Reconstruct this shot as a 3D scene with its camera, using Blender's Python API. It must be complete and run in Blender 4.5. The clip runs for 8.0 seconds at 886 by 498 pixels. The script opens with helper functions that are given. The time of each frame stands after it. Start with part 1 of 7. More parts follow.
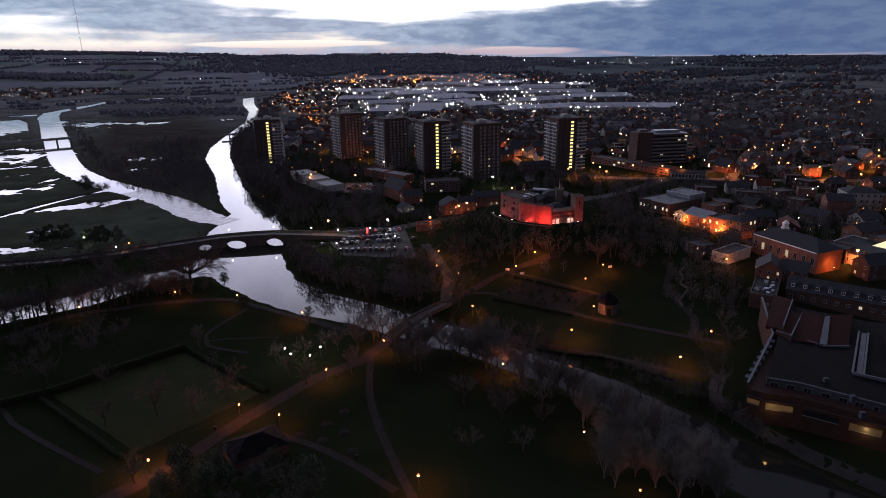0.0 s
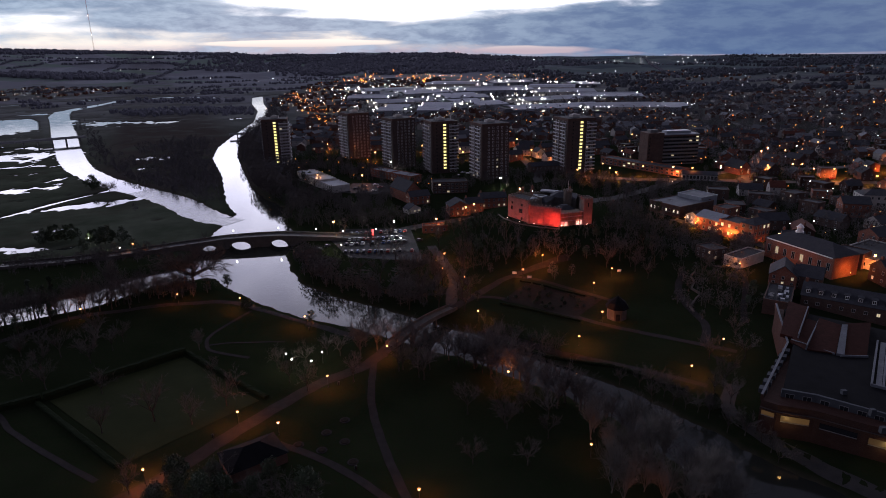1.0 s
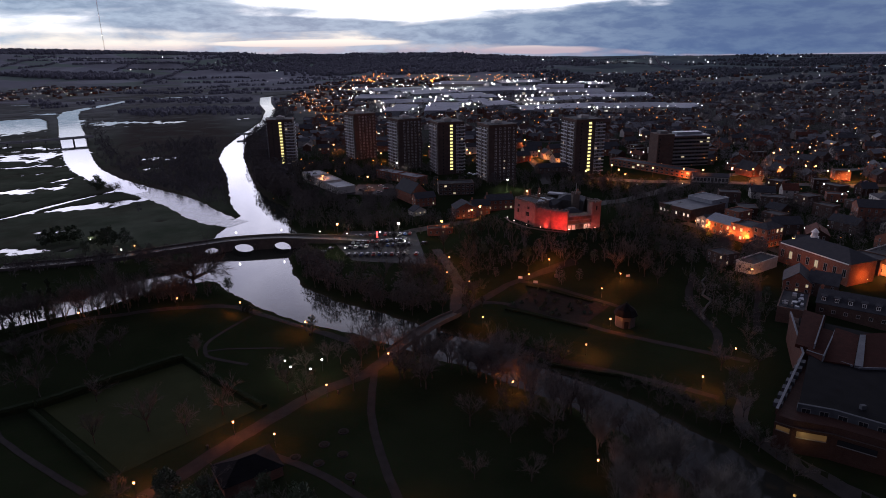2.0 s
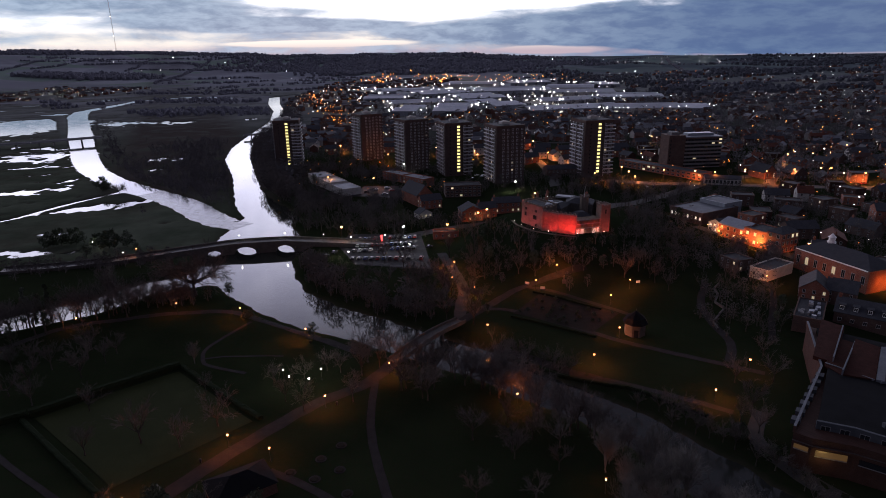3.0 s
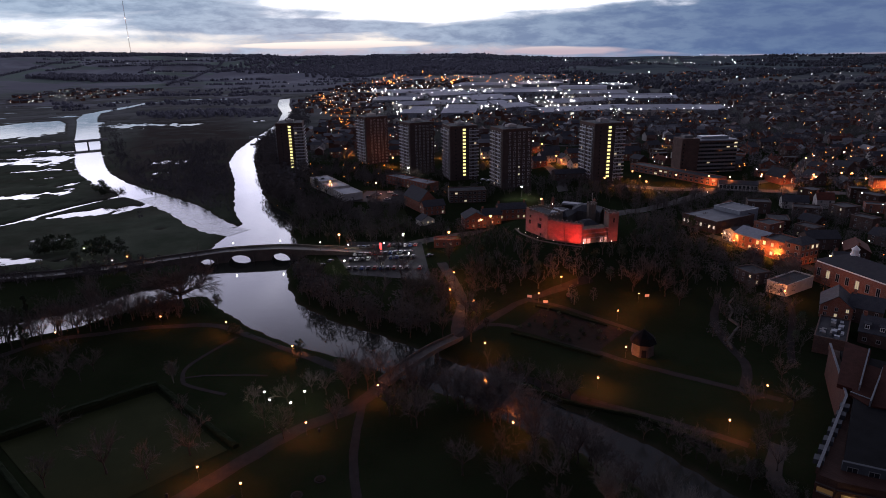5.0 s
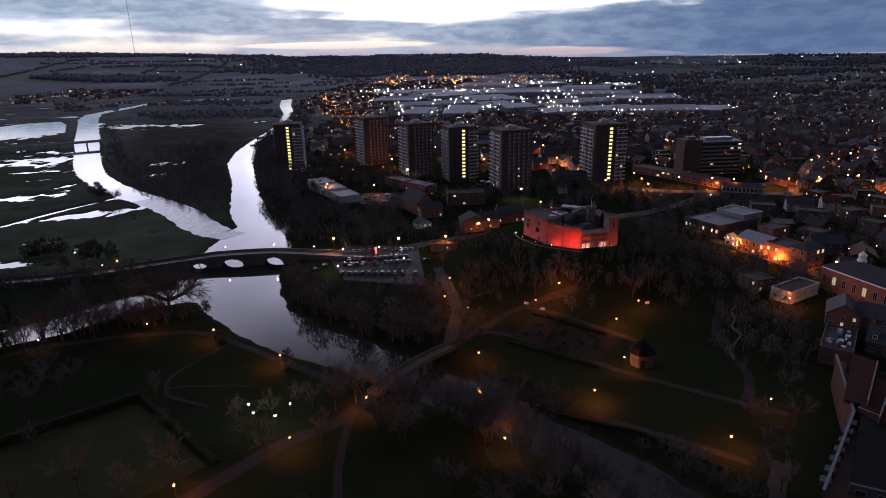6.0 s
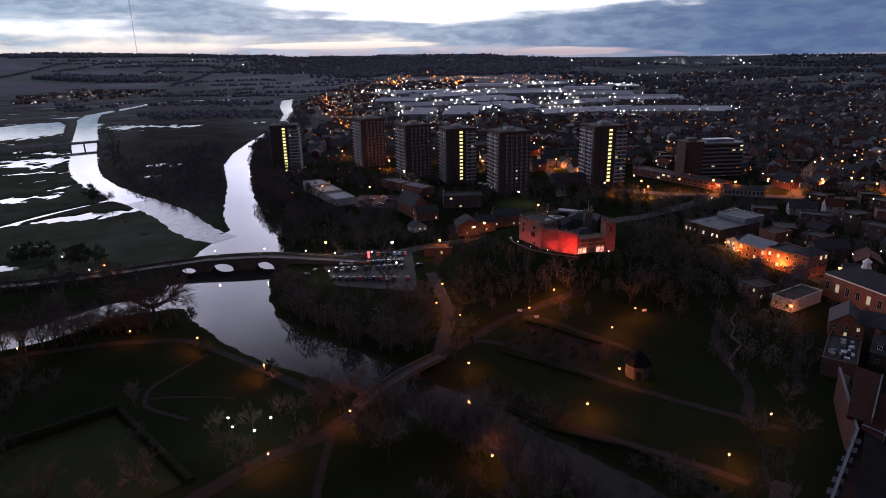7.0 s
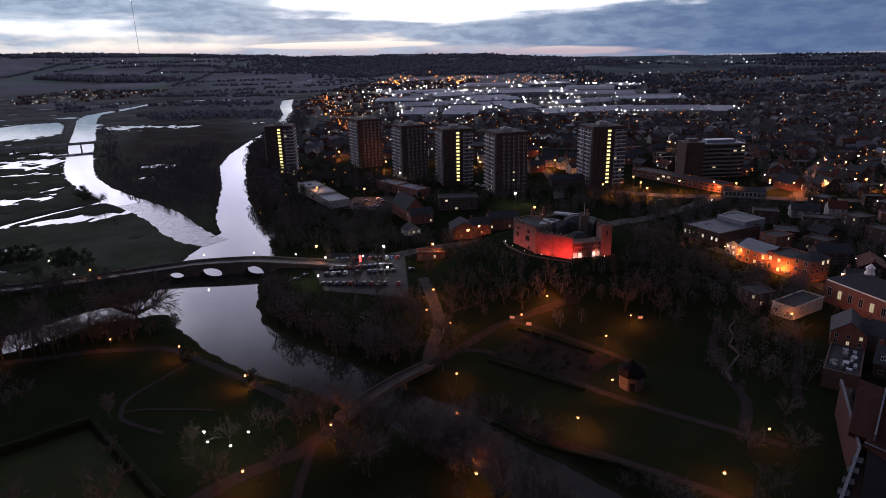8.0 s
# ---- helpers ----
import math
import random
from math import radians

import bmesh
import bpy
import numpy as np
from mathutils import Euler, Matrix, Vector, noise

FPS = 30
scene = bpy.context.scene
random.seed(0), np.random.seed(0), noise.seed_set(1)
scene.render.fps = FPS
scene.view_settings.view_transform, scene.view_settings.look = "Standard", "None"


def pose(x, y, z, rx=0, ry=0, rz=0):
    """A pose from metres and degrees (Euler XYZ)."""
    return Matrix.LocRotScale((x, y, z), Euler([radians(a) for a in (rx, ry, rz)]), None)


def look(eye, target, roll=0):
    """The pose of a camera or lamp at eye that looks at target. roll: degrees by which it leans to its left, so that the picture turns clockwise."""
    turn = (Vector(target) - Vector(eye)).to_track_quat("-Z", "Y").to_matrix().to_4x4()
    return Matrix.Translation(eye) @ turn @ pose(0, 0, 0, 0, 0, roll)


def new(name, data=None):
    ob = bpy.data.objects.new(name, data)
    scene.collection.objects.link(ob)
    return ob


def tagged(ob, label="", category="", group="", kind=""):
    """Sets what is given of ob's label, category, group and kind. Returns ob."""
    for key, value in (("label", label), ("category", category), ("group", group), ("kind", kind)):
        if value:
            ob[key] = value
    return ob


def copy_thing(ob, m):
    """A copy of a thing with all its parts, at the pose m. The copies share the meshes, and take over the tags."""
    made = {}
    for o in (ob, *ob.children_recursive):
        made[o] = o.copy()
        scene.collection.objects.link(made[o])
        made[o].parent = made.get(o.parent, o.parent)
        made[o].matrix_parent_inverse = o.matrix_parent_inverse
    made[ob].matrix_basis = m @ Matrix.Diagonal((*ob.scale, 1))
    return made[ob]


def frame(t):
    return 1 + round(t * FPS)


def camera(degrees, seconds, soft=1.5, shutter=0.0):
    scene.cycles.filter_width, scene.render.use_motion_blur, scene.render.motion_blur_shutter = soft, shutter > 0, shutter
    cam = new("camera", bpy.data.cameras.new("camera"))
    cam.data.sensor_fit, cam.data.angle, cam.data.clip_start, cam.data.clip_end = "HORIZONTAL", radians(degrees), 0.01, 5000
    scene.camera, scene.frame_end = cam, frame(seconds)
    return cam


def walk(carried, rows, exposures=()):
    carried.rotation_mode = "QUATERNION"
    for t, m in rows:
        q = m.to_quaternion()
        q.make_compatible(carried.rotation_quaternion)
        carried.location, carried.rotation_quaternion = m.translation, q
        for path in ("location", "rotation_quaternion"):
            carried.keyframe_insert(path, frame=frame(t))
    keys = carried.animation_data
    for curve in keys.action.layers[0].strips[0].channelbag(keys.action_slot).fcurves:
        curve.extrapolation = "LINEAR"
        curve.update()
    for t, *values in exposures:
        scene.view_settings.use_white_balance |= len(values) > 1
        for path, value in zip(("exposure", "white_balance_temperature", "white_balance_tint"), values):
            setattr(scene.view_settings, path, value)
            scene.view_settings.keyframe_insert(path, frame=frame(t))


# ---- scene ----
cam = camera(72.1, 8.0, 0.75)
PATH = [
    (0, (-0.37, -4.34, 97.58), (-0.26, -2.44, 96.968), -0.8),
    (0.5, (0.453, -1.969, 97.565), (0.549, -0.067, 96.952), -0.8),
    (1, (1.291, 0.525, 97.564), (1.372, 2.427, 96.95), -0.8),
    (1.5, (2.164, 3.235, 97.559), (2.232, 5.137, 96.945), -0.8),
    (3, (5.137, 12.575, 97.503), (5.162, 14.478, 96.89), -0.9),
    (3.5, (6.372, 15.917, 97.488), (6.382, 17.82, 96.875), -1.0),
    (4, (7.803, 19.257, 97.475), (7.804, 21.161, 96.862), -1.0),
    (4.5, (9.444, 22.572, 97.46), (9.437, 24.477, 96.849), -1.0),
    (6, (15.006, 32.669, 97.429), (14.978, 34.574, 96.82), -1.1),
    (6.5, (17.076, 36.046, 97.437), (17.044, 37.951, 96.828), -1.1),
    (7, (19.288, 39.463, 97.426), (19.251, 41.368, 96.818), -1.1),
    (7.5, (21.663, 42.916, 97.412), (21.621, 44.821, 96.803), -1.2),
    (8, (24.145, 46.379, 97.396), (24.098, 48.283, 96.787), -1.2),
]
walk(cam, [(t, look(eye, target, roll)) for t, eye, target, roll in PATH])

# ---- sky ----
WATER = -2.7


def build_world():
    world = bpy.data.worlds.new("dusk_sky")
    scene.world = world
    world.use_nodes = True
    nt = world.node_tree
    nt.nodes.clear()
    n, ln = nt.nodes, nt.links

    def put(socket, value):
        if isinstance(value, (int, float)):
            socket.default_value = value
        elif isinstance(value, tuple):
            socket.default_value = (*value, 1.0) if len(socket.default_value) == 4 else value
        else:
            ln.new(value, socket)

    def m(op, a, b=0.0, c=0.0):
        q = n.new("ShaderNodeMath")
        q.operation = op
        for i, v in enumerate((a, b, c)):
            put(q.inputs[i], v)
        return q.outputs[0]

    def span(v, lo, hi, a=0.0, b=1.0):
        q = n.new("ShaderNodeMapRange")
        q.interpolation_type = "SMOOTHSTEP"
        for i, w in enumerate((v, lo, hi, a, b)):
            put(q.inputs[i], w)
        return q.outputs[0]

    def mix(f, a, b):
        q = n.new("ShaderNodeMix")
        q.data_type = "RGBA"
        put(q.inputs[0], f), put(q.inputs[6], a), put(q.inputs[7], b)
        return q.outputs[2]

    def vec(a, b, c):
        q = n.new("ShaderNodeCombineXYZ")
        for i, v in enumerate((a, b, c)):
            put(q.inputs[i], v)
        return q.outputs[0]

    def noisy(v, scale, detail=5.0, rough=0.55, warp=0.0):
        q = n.new("ShaderNodeTexNoise")
        put(q.inputs["Vector"], v)
        for k, w in (("Scale", scale), ("Detail", detail), ("Roughness", rough), ("Distortion", warp)):
            put(q.inputs[k], w)
        return q.outputs["Fac"]

    co = n.new("ShaderNodeTexCoord").outputs["Generated"]
    sep = n.new("ShaderNodeSeparateXYZ")
    ln.new(co, sep.inputs[0])
    x, y, z = sep.outputs
    az = m("ARCTAN2", x, y)
    el = m("ARCSINE", z)
    # long flat cloud banks, finer towards the horizon
    flat = vec(m("MULTIPLY", az, 3.2), m("MULTIPLY", el, 15.0), 3.1)
    n1 = noisy(flat, 1.9, 7.0, 0.56, 0.35)
    n2 = noisy(vec(m("MULTIPLY", az, 8.0), m("MULTIPLY", el, 26.0), 7.7), 2.6, 6.0, 0.6, 0.2)
    cover = m("ADD", m("MULTIPLY", n1, 0.7), m("MULTIPLY", n2, 0.3))

    def lobe(ca, ce, ra, re):
        """A soft bank of cloud or clear sky round a bearing and height, in radians."""
        a = m("DIVIDE", m("SUBTRACT", az, ca), ra)
        e = m("DIVIDE", m("SUBTRACT", el, ce), re)
        d = m("ADD", m("MULTIPLY", a, a), m("MULTIPLY", e, e))
        return span(d, 0.0, 1.0, 1.0, 0.0)

    for ca, ce, ra, re, w in CLOUDS:
        cover = m("ADD", cover, m("MULTIPLY", lobe(ca, ce, ra, re), w))
    thick = span(cover, 0.34, 0.62)
    clear = mix(span(el, 0.0, 0.022), (0.42, 0.34, 0.40), (0.80, 0.75, 0.70))
    clear = mix(span(el, 0.022, 0.055), clear, (0.95, 0.97, 1.05))
    clear = mix(span(el, 0.05, 0.14), clear, (1.25, 1.3, 1.45))
    right = span(az, -0.15, 0.5)
    cloud = mix(right, (0.185, 0.255, 0.375), (0.066, 0.112, 0.235))
    cloud = mix(span(n2, 0.35, 0.65), cloud, mix(right, (0.32, 0.405, 0.53), (0.098, 0.155, 0.275)))
    low = mix(thick, clear, cloud)
    # above the picture: pale broken cloud ahead, deep dusk blue overhead and behind
    ahead = span(m("COSINE", m("SUBTRACT", az, -0.2)), -0.2, 0.9)
    high = mix(span(noisy(co, 2.4, 6.0, 0.6, 0.3), 0.38, 0.62), SKY_FRONT, SKY_FRONT_CLOUD)
    col = mix(span(el, 0.08, 0.16), low, high)
    overhead = SKY_TOP
    col = mix(span(el, 0.31, 0.53), col, overhead)
    col = mix(ahead, mix(span(el, 0.0, 0.5), (0.114, 0.108, 0.154), overhead), col)
    tex = n.new("ShaderNodeTexSky")
    tex.sky_type, tex.sun_disc = "NISHITA", False
    tex.sun_elevation, tex.sun_rotation = radians(0.5), radians(-12)
    sky = n.new("ShaderNodeMix")
    sky.data_type, sky.blend_type = "RGBA", "ADD"
    sky.inputs[0].default_value = 0.003
    ln.new(col, sky.inputs[6])
    ln.new(tex.outputs[0], sky.inputs[7])
    bg = n.new("ShaderNodeBackground")
    bg.inputs[1].default_value = 1.32
    ln.new(sky.outputs[2], bg.inputs[0])
    ln.new(bg.outputs[0], n.new("ShaderNodeOutputWorld").inputs[0])


# bearing, height, half width, half height (radians), more (+) or less (-) cloud
CLOUDS = [
    (0.03, 0.078, 0.34, 0.020, -0.55),
    (-0.02, 0.055, 0.10, 0.010, -0.22),
    (-0.47, 0.044, 0.26, 0.014, -0.14),
    (-0.50, 0.015, 0.22, 0.012, -0.10),
    (-0.17, 0.0165, 0.17, 0.006, -0.42),
    (0.19, 0.003, 0.11, 0.008, -0.30),
    (0.52, 0.006, 0.24, 0.016, 0.55),
    (-0.42, 0.062, 0.26, 0.018, 0.14),
    (-0.27, 0.044, 0.28, 0.013, 0.30),
    (-0.52, 0.078, 0.22, 0.016, 0.22),
    (0.40, 0.030, 0.50, 0.034, 0.45),
    (0.60, 0.060, 0.26, 0.05, 0.32),
    (0.08, 0.030, 0.20, 0.014, 0.22),
]
SKY_FRONT, SKY_FRONT_CLOUD, SKY_TOP = (2.6, 2.56, 3.2), (1.41, 1.4, 1.93), (0.106, 0.105, 0.162)
RED_POWER, WORK_POWER, LAMP_POWER = 4900.0, 2600.0, 4300.0
build_world()


def lamp(name, kind, at, power, colour, size=0.25, aim=None, cone=60):
    data = bpy.data.lights.new(name, kind)
    data.energy, data.color = power, colour
    data.shadow_soft_size = size
    ob = new(name, data)
    ob.matrix_basis = look(at, aim) if aim else pose(*at)
    if kind == "SPOT":
        data.spot_size, data.spot_blend = radians(cone), 0.7
    return tagged(ob, kind="structure")


# ---- materials ----
class Nodes:
    """Short forms for building a material."""

    def __init__(self, name, rough=0.7, metal=0.0, spec=0.5):
        self.mat = bpy.data.materials.new(name)
        self.mat.use_nodes = True
        self.nt = self.mat.node_tree
        self.bsdf = self.nt.nodes["Principled BSDF"]
        self.set("Roughness", rough), self.set("Metallic", metal), self.set("Specular IOR Level", spec)

    def put(self, socket, value):
        if isinstance(value, (int, float)):
            socket.default_value = value
        elif isinstance(value, tuple):
            socket.default_value = (*value, 1.0) if len(socket.default_value) == 4 else value
        else:
            self.nt.links.new(value, socket)

    def set(self, key, value):
        self.put(self.bsdf.inputs[key], value)

    def node(self, kind, out=0, **inputs):
        q = self.nt.nodes.new("ShaderNode" + kind)
        for k, v in inputs.items():
            self.put(q.inputs[k.replace("_", " ")], v)
        return q.outputs[out]

    def co(self, stretch=(1.0, 1.0, 1.0), world=True):
        c = self.node("NewGeometry") if world else self.node("TexCoord", 3)
        return self.node("Mapping", Vector=c, Scale=stretch)

    def noise(self, scale, detail=4.0, rough=0.55, co=None, warp=0.0):
        return self.node("TexNoise", Vector=self.co() if co is None else co, Scale=scale, Detail=detail, Roughness=rough, Distortion=warp)

    def span(self, v, lo, hi, a=0.0, b=1.0):
        return self.node("MapRange", **{"Value": v, "From_Min": lo, "From_Max": hi, "To_Min": a, "To_Max": b})

    def mix(self, f, a, b, blend="MIX"):
        q = self.nt.nodes.new("ShaderNodeMix")
        q.data_type, q.blend_type = "RGBA", blend
        self.put(q.inputs[0], f), self.put(q.inputs[6], a), self.put(q.inputs[7], b)
        return q.outputs[2]

    def math(self, op, a, b=0.0):
        q = self.nt.nodes.new("ShaderNodeMath")
        q.operation = op
        self.put(q.inputs[0], a), self.put(q.inputs[1], b)
        return q.outputs[0]

    def bump(self, height, strength=0.4, dist=0.05):
        self.set("Normal", self.node("Bump", Height=height, Strength=strength, Distance=dist))


def plain(name, a, b, scale=1.5, rough=0.7, metal=0.0, spec=0.15, bump=0.3, fine=12.0, vary=0.0, wide=0.15):
    """Two tones in patches, with fine grain and relief."""
    k = Nodes(name, rough, metal, spec)
    big, small = k.noise(scale), k.noise(fine, 3.0)
    c = k.mix(k.span(big, 0.32, 0.68), a, b)
    c = k.mix(k.math("MULTIPLY", k.span(small, 0.35, 0.75), 0.35), c, tuple(v * 0.55 for v in a))
    c = k.mix(k.math("MULTIPLY", k.span(k.noise(wide), 0.4, 0.7), 0.35), c, tuple(v * 0.6 for v in b))
    if vary:
        info = k.nt.nodes.new("ShaderNodeObjectInfo")
        c = k.mix(k.math("MULTIPLY", info.outputs["Random"], vary), c, tuple(v * 0.35 for v in a))
    k.set("Base Color", c)
    k.set("Roughness", k.span(small, 0.2, 0.8, max(0.03, rough - 0.12), min(1.0, rough + 0.12)))
    if bump:
        k.bump(small, bump, 0.03)
    return k.mat


def island_tones(name, tones, rough=0.75, spec=0.4, fine=6.0):
    """A colour of its own for each loose piece of a joined mesh."""
    k = Nodes(name, rough, 0.0, spec)
    r = k.node("NewGeometry", 8)
    ramp = k.nt.nodes.new("ShaderNodeValToRGB")
    ramp.color_ramp.interpolation = "CONSTANT"
    e = ramp.color_ramp.elements
    while len(e) < len(tones):
        e.new(0.5)
    for i, t in enumerate(tones):
        e[i].position, e[i].color = i / len(tones), (*t, 1)
    k.nt.links.new(r, ramp.inputs[0])
    g = k.noise(fine, 3.0)
    k.set("Base Color", k.mix(k.math("MULTIPLY", k.span(g, 0.3, 0.7), 0.4), ramp.outputs[0], (0.02, 0.02, 0.02)))
    k.bump(g, 0.3, 0.04)
    return k.mat


def glow(name, colour, strength, vary=0.0):
    k = Nodes(name, 0.4)
    k.set("Base Color", (0.03, 0.03, 0.03))
    k.set("Emission Color", colour)
    if vary:
        info = k.nt.nodes.new("ShaderNodeObjectInfo")
        k.set("Emission Strength", k.span(info.outputs["Random"], 0.0, 1.0, strength * (1 - vary), strength))
    else:
        k.set("Emission Strength", strength)
    return k.mat


def island_glow(name, colour, low, high):
    k = Nodes(name, 0.4)
    k.set("Base Color", (0.2, 0.2, 0.2))
    k.set("Emission Color", colour)
    k.set("Emission Strength", k.span(k.node("NewGeometry", 8), 0.0, 1.0, low, high))
    return k.mat


def brickwork(name, a, b, mortar, scale=1.0, rough=0.85):
    """Courses of brick on the faces of an upright wall, at true size."""
    k = Nodes(name, rough, 0.0, 0.1)
    g = k.nt.nodes.new("ShaderNodeNewGeometry")
    s = k.nt.nodes.new("ShaderNodeSeparateXYZ")
    k.nt.links.new(g.outputs["Position"], s.inputs[0])
    along = k.math("ADD", k.math("MULTIPLY", s.outputs[0], 0.83), k.math("MULTIPLY", s.outputs[1], 0.56))
    v = k.node("CombineXYZ", X=along, Y=s.outputs[2], Z=0.0)
    t = k.nt.nodes.new("ShaderNodeTexBrick")
    k.nt.links.new(v, t.inputs["Vector"])
    t.inputs["Color1"].default_value, t.inputs["Color2"].default_value = (*a, 1), (*b, 1)
    t.inputs["Mortar"].default_value = (*mortar, 1)
    for key, w in (("Scale", 4.4 / scale), ("Mortar Size", 0.012), ("Brick Width", 1.0), ("Row Height", 0.33)):
        t.inputs[key].default_value = w
    c = k.mix(k.math("MULTIPLY", k.span(k.noise(0.35), 0.4, 0.7), 0.45), t.outputs[0], tuple(q * 0.5 for q in a))
    c = k.mix(k.math("MULTIPLY", k.span(k.noise(2.2), 0.45, 0.75), 0.3), c, tuple(q * 1.3 for q in b))
    k.set("Base Color", c)
    k.bump(t.outputs[1], -0.3, 0.02)
    return k.mat


def tiled(name, a, b, rough=0.55, spec=0.5, pitch=0.32):
    """A roof of slates or tiles in courses."""
    k = Nodes(name, rough, 0.0, spec)
    g = k.nt.nodes.new("ShaderNodeNewGeometry")
    s = k.nt.nodes.new("ShaderNodeSeparateXYZ")
    k.nt.links.new(g.outputs["Position"], s.inputs[0])
    course = k.math("FRACT", k.math("MULTIPLY", s.outputs[2], 1.0 / pitch))
    c = k.mix(k.span(k.noise(0.6), 0.3, 0.7), a, b)
    c = k.mix(k.math("MULTIPLY", k.span(k.noise(4.5, 3.0), 0.4, 0.7), 0.5), c, tuple(q * 0.45 for q in a))
    info = k.nt.nodes.new("ShaderNodeObjectInfo")
    c = k.mix(k.math("MULTIPLY", info.outputs["Random"], 0.5), c, tuple(q * 0.6 for q in b))
    k.set("Base Color", c)
    k.bump(course, 0.5, 0.03)
    return k.mat


def ground_material():
    k = Nodes("ground", 1.0, 0.0, 0.0)
    cells = k.nt.nodes.new("ShaderNodeTexVoronoi")
    k.nt.links.new(k.co(), cells.inputs["Vector"])
    cells.inputs["Scale"].default_value = 0.006
    wide = k.span(k.noise(0.006, 3.0), 0.4, 0.6)
    sep = k.nt.nodes.new("ShaderNodeSeparateColor")
    k.nt.links.new(cells.outputs["Color"], sep.inputs[0])
    # distance haze painted into the far fields: paler and bluer than near grass
    hazy_field = k.mix(k.span(sep.outputs[0], 0.1, 0.9), (0.165, 0.177, 0.200), (0.218, 0.228, 0.250))
    hazy_field = k.mix(k.span(sep.outputs[1], 0.62, 0.64), hazy_field, (0.150, 0.190, 0.165))
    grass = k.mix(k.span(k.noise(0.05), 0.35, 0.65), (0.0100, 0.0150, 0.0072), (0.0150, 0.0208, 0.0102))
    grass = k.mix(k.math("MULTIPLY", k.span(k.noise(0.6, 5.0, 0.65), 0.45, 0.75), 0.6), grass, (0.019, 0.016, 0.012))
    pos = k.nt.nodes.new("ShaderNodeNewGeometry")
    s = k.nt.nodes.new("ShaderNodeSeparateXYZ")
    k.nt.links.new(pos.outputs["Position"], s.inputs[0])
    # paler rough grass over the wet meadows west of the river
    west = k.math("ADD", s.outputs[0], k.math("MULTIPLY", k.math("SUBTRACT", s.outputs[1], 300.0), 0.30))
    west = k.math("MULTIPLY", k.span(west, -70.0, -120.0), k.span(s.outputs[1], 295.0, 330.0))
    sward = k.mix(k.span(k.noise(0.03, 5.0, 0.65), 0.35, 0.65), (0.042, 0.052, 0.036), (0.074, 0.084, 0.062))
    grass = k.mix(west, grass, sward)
    # valley floor lifted to a grey that carries some of the same haze
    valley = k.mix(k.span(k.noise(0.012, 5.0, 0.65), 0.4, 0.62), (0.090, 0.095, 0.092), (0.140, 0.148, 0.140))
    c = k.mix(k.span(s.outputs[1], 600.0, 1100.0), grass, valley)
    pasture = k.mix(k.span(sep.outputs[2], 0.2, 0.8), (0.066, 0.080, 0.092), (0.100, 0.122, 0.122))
    hazy_field = k.mix(k.span(s.outputs[0], 150.0, 900.0), hazy_field, pasture)
    c = k.mix(k.span(s.outputs[1], 1750.0, 2500.0), c, hazy_field)
    # scrub and woodland floor in broad patches, toned pale blue for haze
    scrub = k.span(k.noise(0.0042, 4.0, 0.6, warp=0.6), 0.46, 0.58)
    scrub = k.math("MULTIPLY", k.math("MULTIPLY", scrub, k.span(s.outputs[1], 1100.0, 1600.0)), k.span(s.outputs[0], 700.0, 100.0))
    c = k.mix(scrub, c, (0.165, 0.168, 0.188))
    ax = k.math("ADD", s.outputs[0], k.math("MULTIPLY", s.outputs[1], 0.42))
    isle = k.math("MULTIPLY", k.span(k.math("ABSOLUTE", k.math("SUBTRACT", ax, 28.0)), 60.0, 100.0, 1.0, 0.0), k.span(s.outputs[1], 420.0, 500.0))
    isle = k.math("MULTIPLY", isle, k.span(s.outputs[1], 900.0, 1250.0, 1.0, 0.3))
    c = k.mix(k.math("MULTIPLY", isle, k.span(k.noise(0.03), 0.25, 0.5)), c, (0.050, 0.044, 0.040))
    mud = k.span(s.outputs[2], WATER - 0.2, WATER + 0.9, 1.0, 0.0)
    c = k.mix(k.math("MULTIPLY", mud, k.span(k.noise(0.2), 0.2, 0.6)), c, (0.040, 0.034, 0.026))
    k.set("Base Color", c)
    k.bump(k.noise(1.3, 5.0, 0.7), 0.5, 0.12)
    return k.mat


def water_material():
    k = Nodes("river_water", 0.03, 0.0, 0.5)
    k.set("IOR", 1.333)
    k.set("Base Color", (0.018, 0.020, 0.017))
    fine = k.noise(0.45, 3.0, 0.6, k.co((1.0, 0.55, 1.0)))
    broad = k.noise(0.05, 2.0, 0.5)
    k.set("Roughness", k.span(broad, 0.35, 0.7, 0.02, 0.09))
    k.bump(fine, 0.10, 0.12)
    return k.mat


